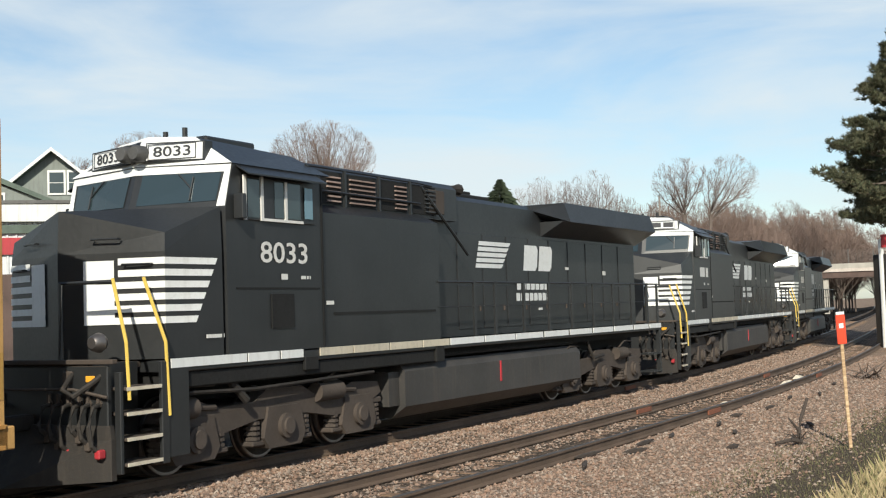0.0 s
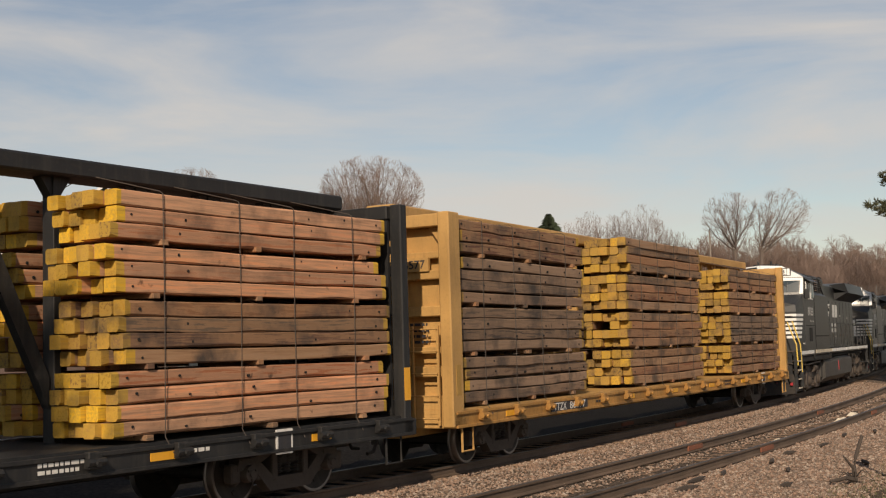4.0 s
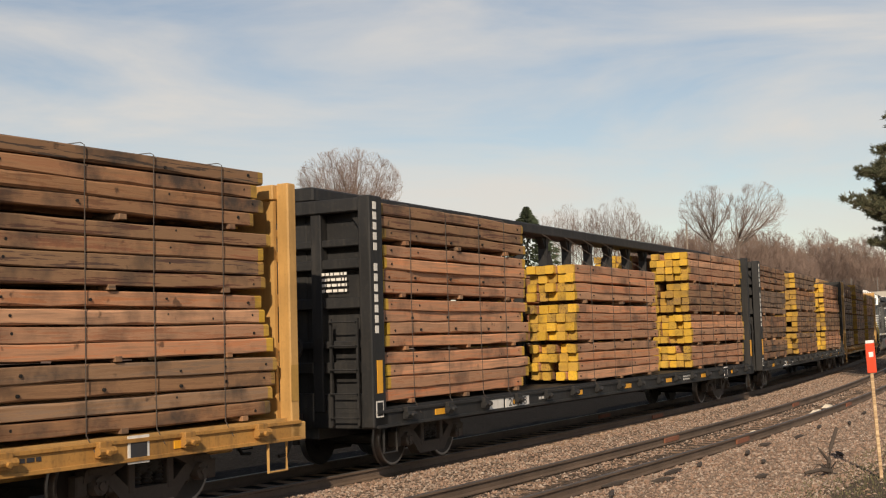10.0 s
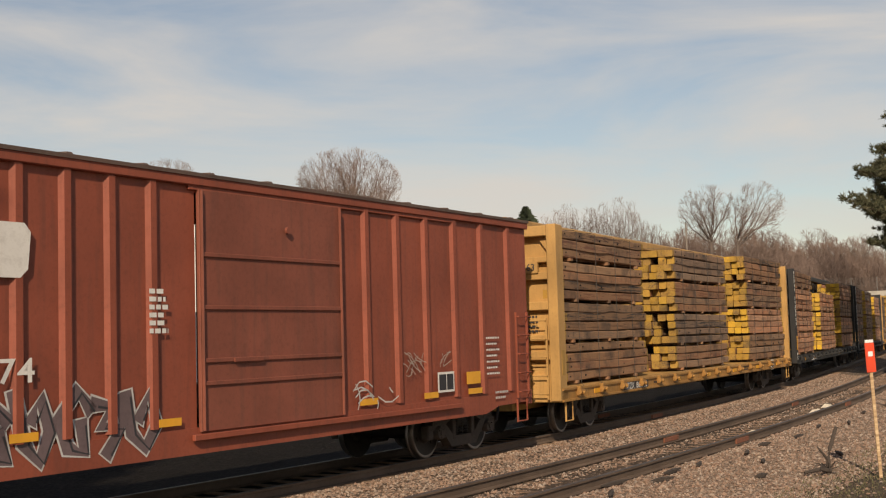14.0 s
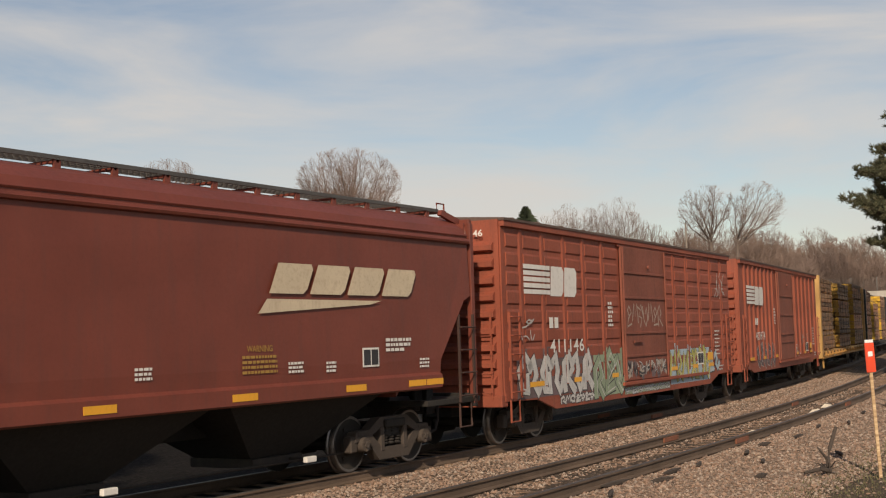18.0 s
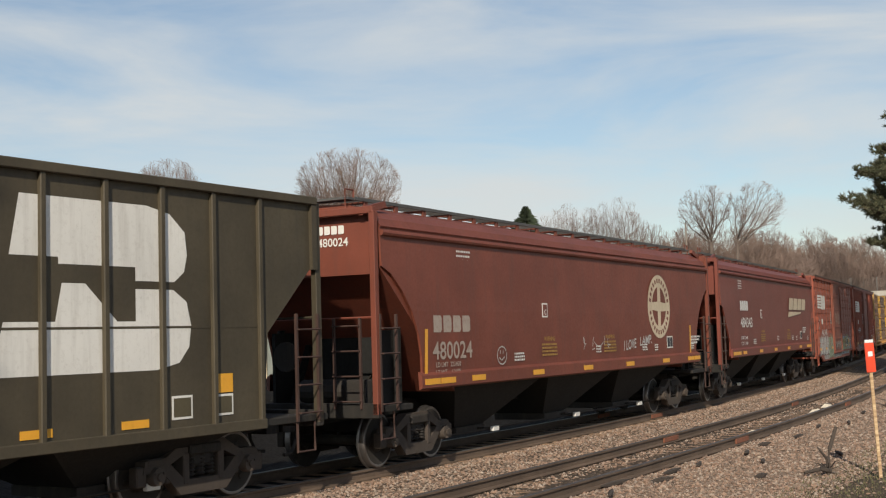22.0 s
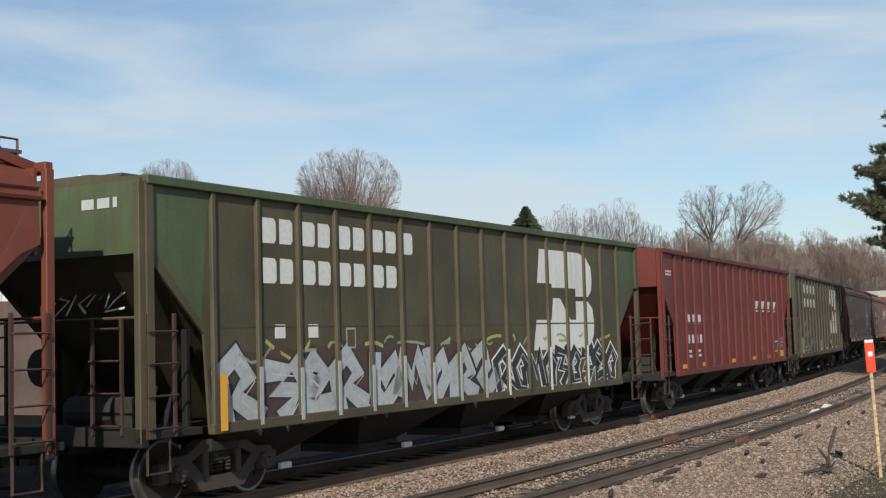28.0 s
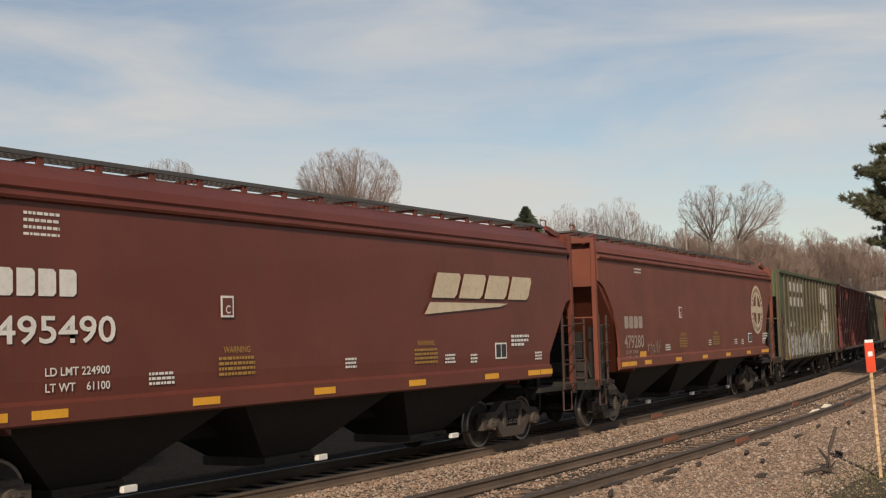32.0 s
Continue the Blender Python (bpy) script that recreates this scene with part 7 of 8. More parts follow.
def olive_marks(car, y, tagged_side):
    # two rows of plain name blocks, broken at each rib
    for z, spans in ((3.55, ((-6.02, 2), (-5.08, 2), (-4.14, 2), (-3.2, 2), (-2.26, 1))), (2.98, ((-6.02, 2), (-5.08, 2), (-4.14, 2), (-3.2, 2)))):
        for x, n in spans:
            blocks(car, LETTER, on_side(x + 0.02, z, -1.525), n, 0.78 if n == 2 else 0.36, 0.36, gap=0.2)
    # big emblem as plain white shapes
    sh = Shape()
    yy = -1.524
    sh.add([(3.0, yy, 3.9), (4.95, yy, 3.9), (5.35, yy, 3.82), (5.62, yy, 3.6), (5.66, yy, 3.3), (5.6, yy, 3.08), (5.42, yy, 2.95), (4.75, yy, 2.95), (4.75, yy, 3.12), (3.55, yy, 3.12), (3.55, yy, 3.2), (2.86, yy, 3.2)], [tuple(range(12))])
    sh.add([(3.6, yy, 2.9), (3.95, yy, 2.9), (4.45, yy, 2.45), (4.75, yy, 2.45), (4.75, yy, 2.85), (5.4, yy, 2.85), (5.64, yy, 2.7), (5.72, yy, 2.4), (5.68, yy, 2.12), (5.5, yy, 1.92), (5.1, yy, 1.84), (2.62, yy, 1.84), (2.78, yy, 2.45), (3.5, yy, 2.45)], [tuple(range(14))])
    part("emblem", sh, LETTER, car, "large plain white company emblem")
    mat = FADED if not tagged_side else LETTER
    for a in (-5.75, -4.95):
        part("owner_mark", Shape().box(a, a + 0.24, -1.526, -1.522, 2.2, 2.4), mat, car)
    part("plate_mark", Shape().box(-3.98, -3.72, -1.526, -1.522, 2.02, 2.34), FADED, car)
    part("plate_mark", Shape().box(-3.95, -3.75, -1.529, -1.525, 2.05, 2.31), OLIVE, car)
    if not tagged_side:
        letters("461", 0.26, FADED, car, on_side(-6.0, 1.76, -1.526), wide=0.72, name="car_number")
        letters("497", 0.26, FADED, car, on_side(-5.05, 1.76, -1.526), wide=0.66, name="car_number")
        part("paint_patch", Shape().box(-6.95, -6.25, -1.524, -1.521, 1.2, 1.75), MINT, car, "pale green touch-up patch")
        part("paint_patch", Shape().box(-6.0, -5.62, -1.527, -1.523, 1.4, 1.52).box(-5.0, -4.62, -1.527, -1.523, 1.42, 1.53), FRESHGREEN, car)
        bars(car, LETTER, on_side(-5.95, 1.05, -1.53), [(0, 0.28, 0.5, 0.06), (0.95, 0.3, 0.4, 0.06), (0, 0.16, 0.5, 0.06), (0.95, 0.16, 0.4, 0.06), (1.9, 0.5, 0.35, 0.05), (1.9, 0.4, 0.4, 0.05), (2.9, 0.45, 0.3, 0.05)], seed=71)
        bars(car, LETTER, on_side(-0.9, 1.2, -1.527), [(0, 0.32 - 0.08 * k, 0.35, 0.045) for k in range(5)], seed=72)
        bars(car, CHALK, on_side(1.9, 1.35, -1.6), [(0, 0, 0.4, 0.2)], seed=73)
    else:
        flat = -1.5255
        sprayed(car, on_side(-6.95, 1.06, flat), 7.9, 0.92, 9, SILVER, INK, CHALK, 51, "silver block graffiti with dark outlines", 0.19, 0.06, MAROON)
        sprayed(car, on_side(1.0, 1.06, flat), 5.9, 0.86, 9, INK, LETTER, SILVER, 52, "black graffiti with white outlines", 0.17, 0.055)
        for k in range(1, 15):
            x = -7.08 + 0.944 * k
            part("rib_paint", Shape().box(x - 0.04, x + 0.04, -1.583, -1.577, 1.02, 1.8 + 0.1 * math.sin(3.0 * k)), SILVER if x < 1.0 else (INK, LETTER)[k % 2], car)
        sprayed(car, on_end(0.95, 2.55, -8.0) @ pose(0, 0, 0, -37), 1.7, 0.7, 5, CHALK, None, None, 55, "white scrawled tag on the slope sheet", 0.05, 0.0)
        graffiti(car, -6.7, 6.7, 1.95, 2.2, -1.522, [(LIME, 0.03, 1), (MINT, 0.022, 1)], 13, 53, "yellow green spray mist above the graffiti")
        part("reflector", Shape().box(-7.06, -6.92, y - 0.03, y - 0.026, 1.0, 1.75), REFLECT, car)
    for a in (-6.7, -0.95, 1.0, 3.0, 4.5):
        if not tagged_side:
            part("reflector", Shape().box(a, a + 0.45, -1.53, -1.524, 1.14, 1.24), REFLECT, car)
    if not tagged_side:
        part("reflector", Shape().box(6.2, 6.5, -1.53, -1.524, 1.5, 1.75), REFLECT, car)
        part("data_panel", Shape().box(5.35, 5.72, -1.53, -1.524, 1.2, 1.5).box(6.15, 6.5, -1.53, -1.524, 1.2, 1.48), LETTER, car)
        part("data_panel", Shape().box(5.38, 5.69, -1.533, -1.528, 1.23, 1.47).box(6.18, 6.47, -1.533, -1.528, 1.23, 1.45), OLIVE, car)
    bars(car, CHALK, on_end(-0.5, 3.9, -8.39), [(0, 0, 0.62, 0.13)], name="end_number", label="worn end number", seed=75)


def brick_marks(car, y):
    for i in range(4):
        sh = Shape().add([(2.4 + 0.944 * i, -1.525, 2.82), (2.85 + 0.944 * i, -1.525, 2.82), (3.12 + 0.944 * i, -1.525, 3.08), (2.55 + 0.944 * i, -1.525, 3.08)], [(0, 1, 2, 3)]).add([(2.36 + 0.944 * i, -1.525, 2.68), (2.98 + 0.944 * i, -1.525, 2.74), (2.98 + 0.944 * i, -1.525, 2.77), (2.38 + 0.944 * i, -1.525, 2.77)], [(0, 1, 2, 3)])
        part("logo_block", sh, LETTER, car, "slanted plain white logo block")
    for z, n in ((2.35, 3), (1.8, 4)):
        blocks(car, LETTER, on_side(-6.0, z, -1.525), n, 1.7, 0.24, gap=0.45, name="number_block", label="widely spaced white characters")
    bars(car, LETTER, on_side(-5.9, 1.2, -1.525), [(0, 0.35, 0.3, 0.07), (0, 0.22, 0.3, 0.07), (0.95, 0.35, 0.3, 0.07), (0.95, 0.22, 0.3, 0.07)], seed=81)
    for k, (line, wide) in enumerate((("EXW 10-6 H 14-1", 0.74), ("EW  10-6 H 14-1", 0.74), ("CU FT 4700", 0.5))):
        letters(line, 0.075, LETTER, car, on_side(6.28, 1.74 - 0.13 * k, -1.525), wide=wide, name="size_stencil")
    part("data_panel", Shape().box(5.4, 5.95, -1.527, -1.523, 1.33, 1.7), LETTER, car)
    part("data_panel", Shape().box(5.44, 5.66, -1.53, -1.526, 1.37, 1.66).box(5.69, 5.91, -1.53, -1.526, 1.37, 1.66), INK, car)
    for a in (-6.6, -4.5, -1.0, 1.9, 4.2):
        part("reflector", Shape().box(a, a + 0.42, -1.53, -1.524, 1.14, 1.25), REFLECT, car)
    part("reflector", Shape().box(6.42, 6.92, -1.53, -1.524, 1.14, 1.36), REFLECT, car)
    bars(car, SMALLGOLD, on_side(3.2, 1.3, -1.525), [(0.1, 0.3, 0.4, 0.08), (0, 0.18, 0.6, 0.05), (0, 0.1, 0.6, 0.05)], seed=83)
    bars(car, LETTER, on_side(-7.9, 3.6, -1.525), [(0, 0, 0.5, 0.05), (0, 0.08, 0.5, 0.05)], seed=84)
    bars(car, LETTER, on_end(0.2, 3.75, -8.39), [(0, 0, 0.55, 0.14), (0.1, 0.2, 0.45, 0.14)], name="end_number", label="white end number blocks", seed=85)


TRAIN = []  # vehicle, its place along the line at the start, half its truck distance
for number, u, label in (("8033", 21.0, "black diesel locomotive with white nose stripes and yellow grab rails"), ("", 43.35, "black diesel locomotive coupled behind with white striped nose"), ("", 65.7, "black diesel locomotive leading the train round the curve")):
    TRAIN.append((locomotive(number, label), u, 6.55))
LOADS = []  # stack, vehicle index, offset
CB_CARS = ((-2.35, YELLOW, "86577", "TTZX", False, "yellow centre-beam flat car loaded with dark weathered timbers", (TIMBER_OLD, TIMBER_RED, TIMBER_GREY, TIMBER_OLD)), (-26.6, BLACKCAR, "20503", "", True, "black centre-beam flat car loaded with greyish brown timbers", (TIMBER_OLD, TIMBER_GREY, TIMBER_RED)), (-51.3, BLACKCAR, "20438", "", True, "black centre-beam flat car loaded with fresh tan timbers", (TIMBER_NEW, TIMBER_NEW, TIMBER_NEW, TIMBER_NEW, TIMBER_RED)), (-76.15, YELLOW, "865363", "TTZX", False, "yellow centre-beam flat car loaded with weathered brown timbers", (TIMBER_GREY, TIMBER_OLD, TIMBER_GREY, TIMBER_RED)))
for i, (u, col, num, mark, post_name, label, wood) in enumerate(CB_CARS):
    car = centre_beam(col, YELLOW_SILL if col is YELLOW else col, label, num, mark, post_name)
    TRAIN.append((car, u, 9.0))
    for j, x in enumerate((-8.3, -0.1, 8.2)):
        for side in (-1, 1):
            tiers = [4, 4, 4, 3]
            if i == 2 and j == 1:
                tiers = [4, 4, 4]
            elif (i + j) % 3 == 1:
                tiers = [3, 4, 4, 4]
            elif j == 2:
                tiers = [4, 4, 3, 3]
            if (i, j) in ((0, 1), (3, 2)):
                tiers = [4, 4, 4, 4]
            tone = "fresh tan" if i == 2 else "weathered brown"
            load = (TIMBER_NEW, TIMBER_NEW, TIMBER_OLD) if (i, j) == (1, 2) else (TIMBER_OLD, TIMBER_NEW, TIMBER_RED) if (i, j) == (3, 2) else wood
            st = timber_stack(load, side, tiers, 10 * i + 2 * j + (side > 0), 0.05, tone + " sawn timbers with yellow ends banded on a flat car")
            LOADS.append((st, len(TRAIN) - 1, (x, 0.0, 1.06)))
TRAIN.append((boxcar("oxide red ribbed boxcar with chalk drawings on its side", "plain"), -96.95, 6.05))
TRAIN.append((boxcar("oxide red boxcar with white logo and colourful graffiti", "bumped"), -114.35, 6.05))
TRAIN.append((smooth_hopper("smooth mineral red covered hopper with a white slanted logo", MINERAL_MID, False, 8.45, lambda c, y: wordmark(c, y, "484343", ("224600", "61400"))), -132.15, 6.6))
TRAIN.append((smooth_hopper("faded red covered hopper with a round cream emblem", MINERAL_OLD, True, 8.75, lambda c, y: roundel(c, y, "480024", ("223400", "62600"), 4.53)), -150.8, 6.9))
TRAIN.append((ribbed_hopper("grimy green ribbed covered hopper with a white emblem", OLIVE_DARK, OLIVE_DARK, lambda c, y: olive_marks(c, y, False), END_GREEN), -169.55, 6.4))
TRAIN.append((ribbed_hopper("brick red ribbed covered hopper with slanted white blocks", BRICKRED, BRICKRED, brick_marks), -187.65, 6.4))
TRAIN.append((ribbed_hopper("grimy green ribbed covered hopper covered in silver graffiti", OLIVE, FRESHGREEN, lambda c, y: olive_marks(c, y, True)), -206.15, 6.4))
TRAIN.append((smooth_hopper("sun-faded red covered hopper with a round pale emblem", MINERAL_OLD, True, 8.75, lambda c, y: roundel(c, y, "479280", ("224300", "61700"), 6.38)), -224.8, 6.9))
TRAIN.append((smooth_hopper("dark red covered hopper with a white slanted logo", MINERAL, False, 8.45, lambda c, y: wordmark(c, y, "495490", ("224900", "61100"), -6.33, along=0.72)), -243.55, 6.6))


# ---- beside the line ----
def spot(s, e, lift=0.0):
    return on_line(s, e, bed_height(s, e) + lift)


stake = thing("survey_stake", "pale wooden lath stake with an orange red painted head", "stake", at=Matrix.Translation((6.98, 20.15, -0.34)) @ pose(0, 0, 0, 0, -2.6, 12))
part("lath", Shape().box(-0.028, 0.028, -0.012, 0.012, 0.0, 1.9, 0.003), STAKE_WOOD, stake)
part("marker_board", Shape().box(-0.085, 0.085, -0.03, -0.012, 1.72, 2.2, 0.006), STAKE_RED, stake, "orange red marker board")
part("reflector_cap", Shape().box(-0.075, 0.075, -0.034, -0.01, 2.2, 2.25, 0.005).box(-0.04, 0.04, -0.036, -0.03, 1.98, 2.06), WHITE, stake, "white cap and label")

rnd = random.Random(77)
for s, e, size in ((35.4, -4.45, 0.28), (32.9, -4.55, 0.22), (34.2, -4.4, 0.12), (27.0, -4.35, 0.1)):
    sh = Shape()
    pts = [(0.5 * size * a * rnd.uniform(0.7, 1.2), 0.35 * size * b * rnd.uniform(0.7, 1.2), 0.35 * size * c * rnd.uniform(0.6, 1.1) + 0.1 * size) for a, b, c in ((2, 0, 0), (1.2, 1.3, 0.1), (-1, 1.4, 0), (-2, 0.1, 0), (-1.1, -1.3, 0.1), (1.2, -1.2, 0), (0.9, 0.4, 1.4), (-0.7, 0.3, 1.6), (-0.4, -0.6, 1.3), (0, 0, -0.6))]
    sh.add(pts, [(0, 1, 6), (1, 2, 7), (1, 7, 6), (2, 3, 7), (3, 4, 8), (3, 8, 7), (4, 5, 8), (5, 0, 6), (5, 6, 8), (6, 7, 8), (1, 0, 9), (2, 1, 9), (3, 2, 9), (4, 3, 9), (5, 4, 9), (0, 5, 9)])
    thing("pale_rock", "pale limestone lump lying between the siding rails", "rock", "loose rocks", at=Matrix.Translation(spot(s, e, 0.02)) @ pose(0, 0, 0, 0, 0, rnd.uniform(0, 360)), data=sh.mesh("pale_rock", [STONE_PALE := paint("pale_limestone", (0.62, 0.55, 0.44), 0.9, var=0.15, grime=0.3, bump=0.4)]))
for k, (s, e, ln, turn) in enumerate(((19.0, -5.25, 0.7, 4), (17.2, -5.0, 0.75, -3), (17.9, -5.5, 0.5, -14), (20.2, -5.3, 0.5, 6), (22.4, -5.5, 0.45, 2), (24.0, -5.4, 0.4, -6), (16.2, -5.35, 0.6, 10), (21.3, -6.1, 0.4, 15), (26.0, -5.6, 0.5, 3), (28.5, -5.5, 0.5, -8), (30.0, -5.9, 0.6, 0), (19.4, -6.6, 0.35, -20), (33.5, -5.7, 0.5, 5), (23.2, -7.0, 0.5, 12))):
    sh = Shape().loft([[(x, y * w, z * w) for y, z in ((-0.035, -0.03), (0.035, -0.03), (0.04, 0.015), (0.0, 0.035), (-0.035, 0.02))] for x, w in ((-ln * 0.65, 0.35), (-ln / 4, 1.0), (ln / 5, 0.85), (ln * 0.6, 0.25))])
    thing("wood_scrap", "dark splintered piece of an old tie lying in gravel", "wood scrap", "scraps of old ties", at=Matrix.Translation(spot(s, e, 0.055)) @ pose(0, 0, 0, 0, 0, line_angle(s) + turn + rnd.uniform(-15, 15)), data=sh.mesh("wood_scrap", [DEADWOOD]))

weed = thing("dead_weed", "dark dead weed stalk with broken branches standing in gravel", "plant", at=Matrix.Translation(spot(20.3, -7.45)) @ Matrix.Diagonal((0.8, 0.8, 0.8, 1)))
part("stalk", Shape().tube([(0, 0, -0.05), (0.03, 0.06, 0.3), (0.1, 0.16, 0.52), (0.3, 0.3, 0.95)], 0.05, 7, r1=0.035), DEADWOOD, weed)
part("stalk", Shape().tube([(0.05, 0.02, 0.08), (-0.2, -0.12, 0.14), (-0.55, -0.2, 0.08)], 0.06, 7, r1=0.03), DEADWOOD, weed)
part("stalk", Shape().tube([(0.02, 0.05, 0.3), (-0.14, 0.0, 0.5), (-0.2, 0.02, 0.58)], 0.03, 6, r1=0.015), DEADWOOD, weed)
for k in range(9):
    a = k * 0.75
    part("twig", Shape().tube([(0.03, 0.05, 0.1), (0.2 * math.cos(a), 0.2 * math.sin(a), 0.16 + 0.02 * k), (0.42 * math.cos(a + 0.3), 0.42 * math.sin(a + 0.3), 0.05 + 0.05 * (k % 4))], 0.012, 5, r1=0.005), DEADWOOD, weed)
pile = thing("brush_pile", "small heap of dark brush and scrap behind the stake", "brush pile", at=Matrix.Translation(spot(36.5, -6.2)))
for k in range(16):
    a, b = rnd.uniform(0, 6.28), rnd.uniform(0.3, 0.8)
    part("stick", Shape().tube([(rnd.uniform(-0.4, 0.4), rnd.uniform(-0.4, 0.4), 0.02), (b * math.cos(a), b * math.sin(a), rnd.uniform(0.1, 0.5))], 0.025, 5, r1=0.012), BARK if k % 4 else RUSTY, pile)


def grass_patch(name, count, pick, high, seed, label, mat):
    rnd = random.Random(seed)
    v, f = [], []
    for _ in range(count):
        s, e = pick(rnd)
        p = spot(s, e, -0.02)
        h, a, b = high * rnd.uniform(0.4, 1.1), rnd.uniform(0, 6.28), rnd.uniform(0.1, 0.5)
        w = rnd.uniform(0.004, 0.01)
        dx, dy = math.cos(a), math.sin(a)
        k = len(v)
        v += [(p.x - w * dy, p.y + w * dx, p.z), (p.x + w * dy, p.y - w * dx, p.z), (p.x + dx * h * b * 0.5 + w * dy * 0.7, p.y + dy * h * b * 0.5, p.z + h * 0.6), (p.x + dx * h * b, p.y + dy * h * b, p.z + h * (1 - 0.3 * b))]
        f += [(k, k + 1, k + 2), (k, k + 2, k + 3)]
    me = bpy.data.meshes.new(name)
    me.from_pydata(v, [], f)
    me.materials.append(mat)
    return tagged(new(name, me), label, "grass", kind="stuff")


def bank(r):
    s = r.uniform(11, 30)
    return s, -9.25 - 3.2 * r.random() - max(0, (s - 19) * 0.12)


grass_patch("dry_grass", 15000, bank, 0.4, 3, "straw-coloured dry grass on the near bank", GRASS)
grass_patch("low_weeds", 4500, lambda r: (r.uniform(13, 27), r.uniform(-9.2, -7.3)), 0.09, 4, "low olive weeds on dark soil", island("low_olive_weeds", [(0.11, 0.105, 0.05), (0.17, 0.15, 0.075), (0.08, 0.085, 0.04)]))


# ---- trees ----
def lean_from(d, rnd, spread):
    a = Vector((rnd.gauss(0, 1), rnd.gauss(0, 1), rnd.gauss(0, 1)))
    side = (a - d * a.dot(d)).normalized()
    return (d * math.cos(spread) + side * math.sin(spread)).normalized()


def twig_into(v, f, a, b, r0, r1):
    d = (b - a).normalized()
    n = d.cross(Vector((0.3, 0.7, 0.2))).normalized()
    m = d.cross(n)
    k = len(v)
    for q, r in ((a, r0), (b, r1)):
        v += [tuple(q + n * r), tuple(q + (m * 0.87 - n * 0.5) * r), tuple(q - (m * 0.87 + n * 0.5) * r)]
    f += [(k, k + 1, k + 4, k + 3), (k + 1, k + 2, k + 5, k + 4), (k + 2, k, k + 3, k + 5)]


def plant_tree(name, meshes, x, y, z, turn, scale, label, group):
    t = thing(name, label, "tree", group, at=pose(x, y, z, 0, 0, turn) @ Matrix.Diagonal((*scale, 1)))
    part("trunk", meshes[0], BARK, t)
    part("crown", meshes[1], TWIG, t)
    return t


def fan_tree(high, middle, fork, wide, limbs, kids, seed, wood, twig, thick, thin, lean=0.0, low=1.9):
    """A bare tree whose limbs fan from the fork to a rounded crown; trunk with limbs, and twigs. middle: height of its widest part."""
    rnd = random.Random(seed)
    stem, v, f = Shape(), [], []
    root = Vector((0, 0, fork))
    heart = Vector((lean, 0, middle))

    def room(q):
        d = q - heart
        tall = (high - middle) if d.z > 0 else (middle - fork)
        return (d.x * d.x + d.y * d.y) / (wide * wide / 4) + (d.z / tall) ** 2

    def strand(q, d, length, level, r):
        n = 4 if level < 3 else 2
        pts = [q]
        for _ in range(n):
            d = (d + Vector((rnd.gauss(0, 0.07), rnd.gauss(0, 0.07), 0.02 + rnd.gauss(0, 0.05)))).normalized()
            nxt = pts[-1] + d * length / n
            if room(nxt) > 1.04:
                break
            pts.append(nxt)
        if len(pts) < 2:
            return
        for k in range(len(pts) - 1):
            twig_into(v, f, pts[k], pts[k + 1], max(thin, r * (1 - 0.5 * k / n)), max(thin * 0.7, r * (1 - 0.5 * (k + 1) / n)))
        if level <= len(kids) - 1:
            for i in range(kids[level]):
                w = rnd.uniform(0.25, 1.0) * (len(pts) - 1)
                k = min(int(w), len(pts) - 2)
                strand(pts[k].lerp(pts[k + 1], w - k), lean_from(d, rnd, rnd.uniform(0.3, 0.75)), length * rnd.uniform(0.45, 0.75), level + 1, r * 0.45)

    stem.tube([(0, 0, -0.3), (0.06, 0.03, fork * 0.5), (lean * 0.12, 0, fork * 1.02)], thick * 1.25, 8, r1=thick * 0.9)
    for i in range(limbs):
        az = i * 2.39996 + rnd.uniform(-0.25, 0.25)
        polar = low * math.sqrt((i + 0.4) / limbs)
        tall = high - middle if polar < math.pi / 2 else middle - fork
        tip = heart + Vector((wide / 2 * math.sin(polar) * math.cos(az), wide / 2 * math.sin(polar) * math.sin(az), tall * math.cos(polar))) * rnd.uniform(0.72, 0.96)
        start = root + Vector((lean * 0.1, 0, rnd.uniform(-0.12, 0.25) * (middle - fork)))
        out = tip - start
        knee = start + out * 0.5 + Vector((out.x * 0.16, out.y * 0.16, -0.05 * out.length))
        path = []
        for k in range(7):
            u = k / 6
            path.append(start * (1 - u) ** 2 + knee * 2 * u * (1 - u) + tip * u * u + Vector((rnd.gauss(0, 0.012), rnd.gauss(0, 0.012), 0)) * out.length)
        r0 = thick * rnd.uniform(0.3, 0.5)
        stem.tube(path, r0, 5, r1=thin)
        for _ in range(kids[0]):
            w = rnd.uniform(0.22, 0.97) * 6
            k = min(int(w), 5)
            d = (path[k + 1] - path[k]).normalized()
            strand(path[k].lerp(path[k + 1], w - k), lean_from(d, rnd, rnd.uniform(0.25, 0.7)), out.length * rnd.uniform(0.22, 0.42) * (1.15 - 0.09 * w), 1, max(thin, r0 * (0.4 - 0.05 * w)))
    me = bpy.data.meshes.new("crown")
    me.from_pydata(v, [], f)
    me.materials.append(twig)
    return stem.mesh("trunk", [wood], True), me


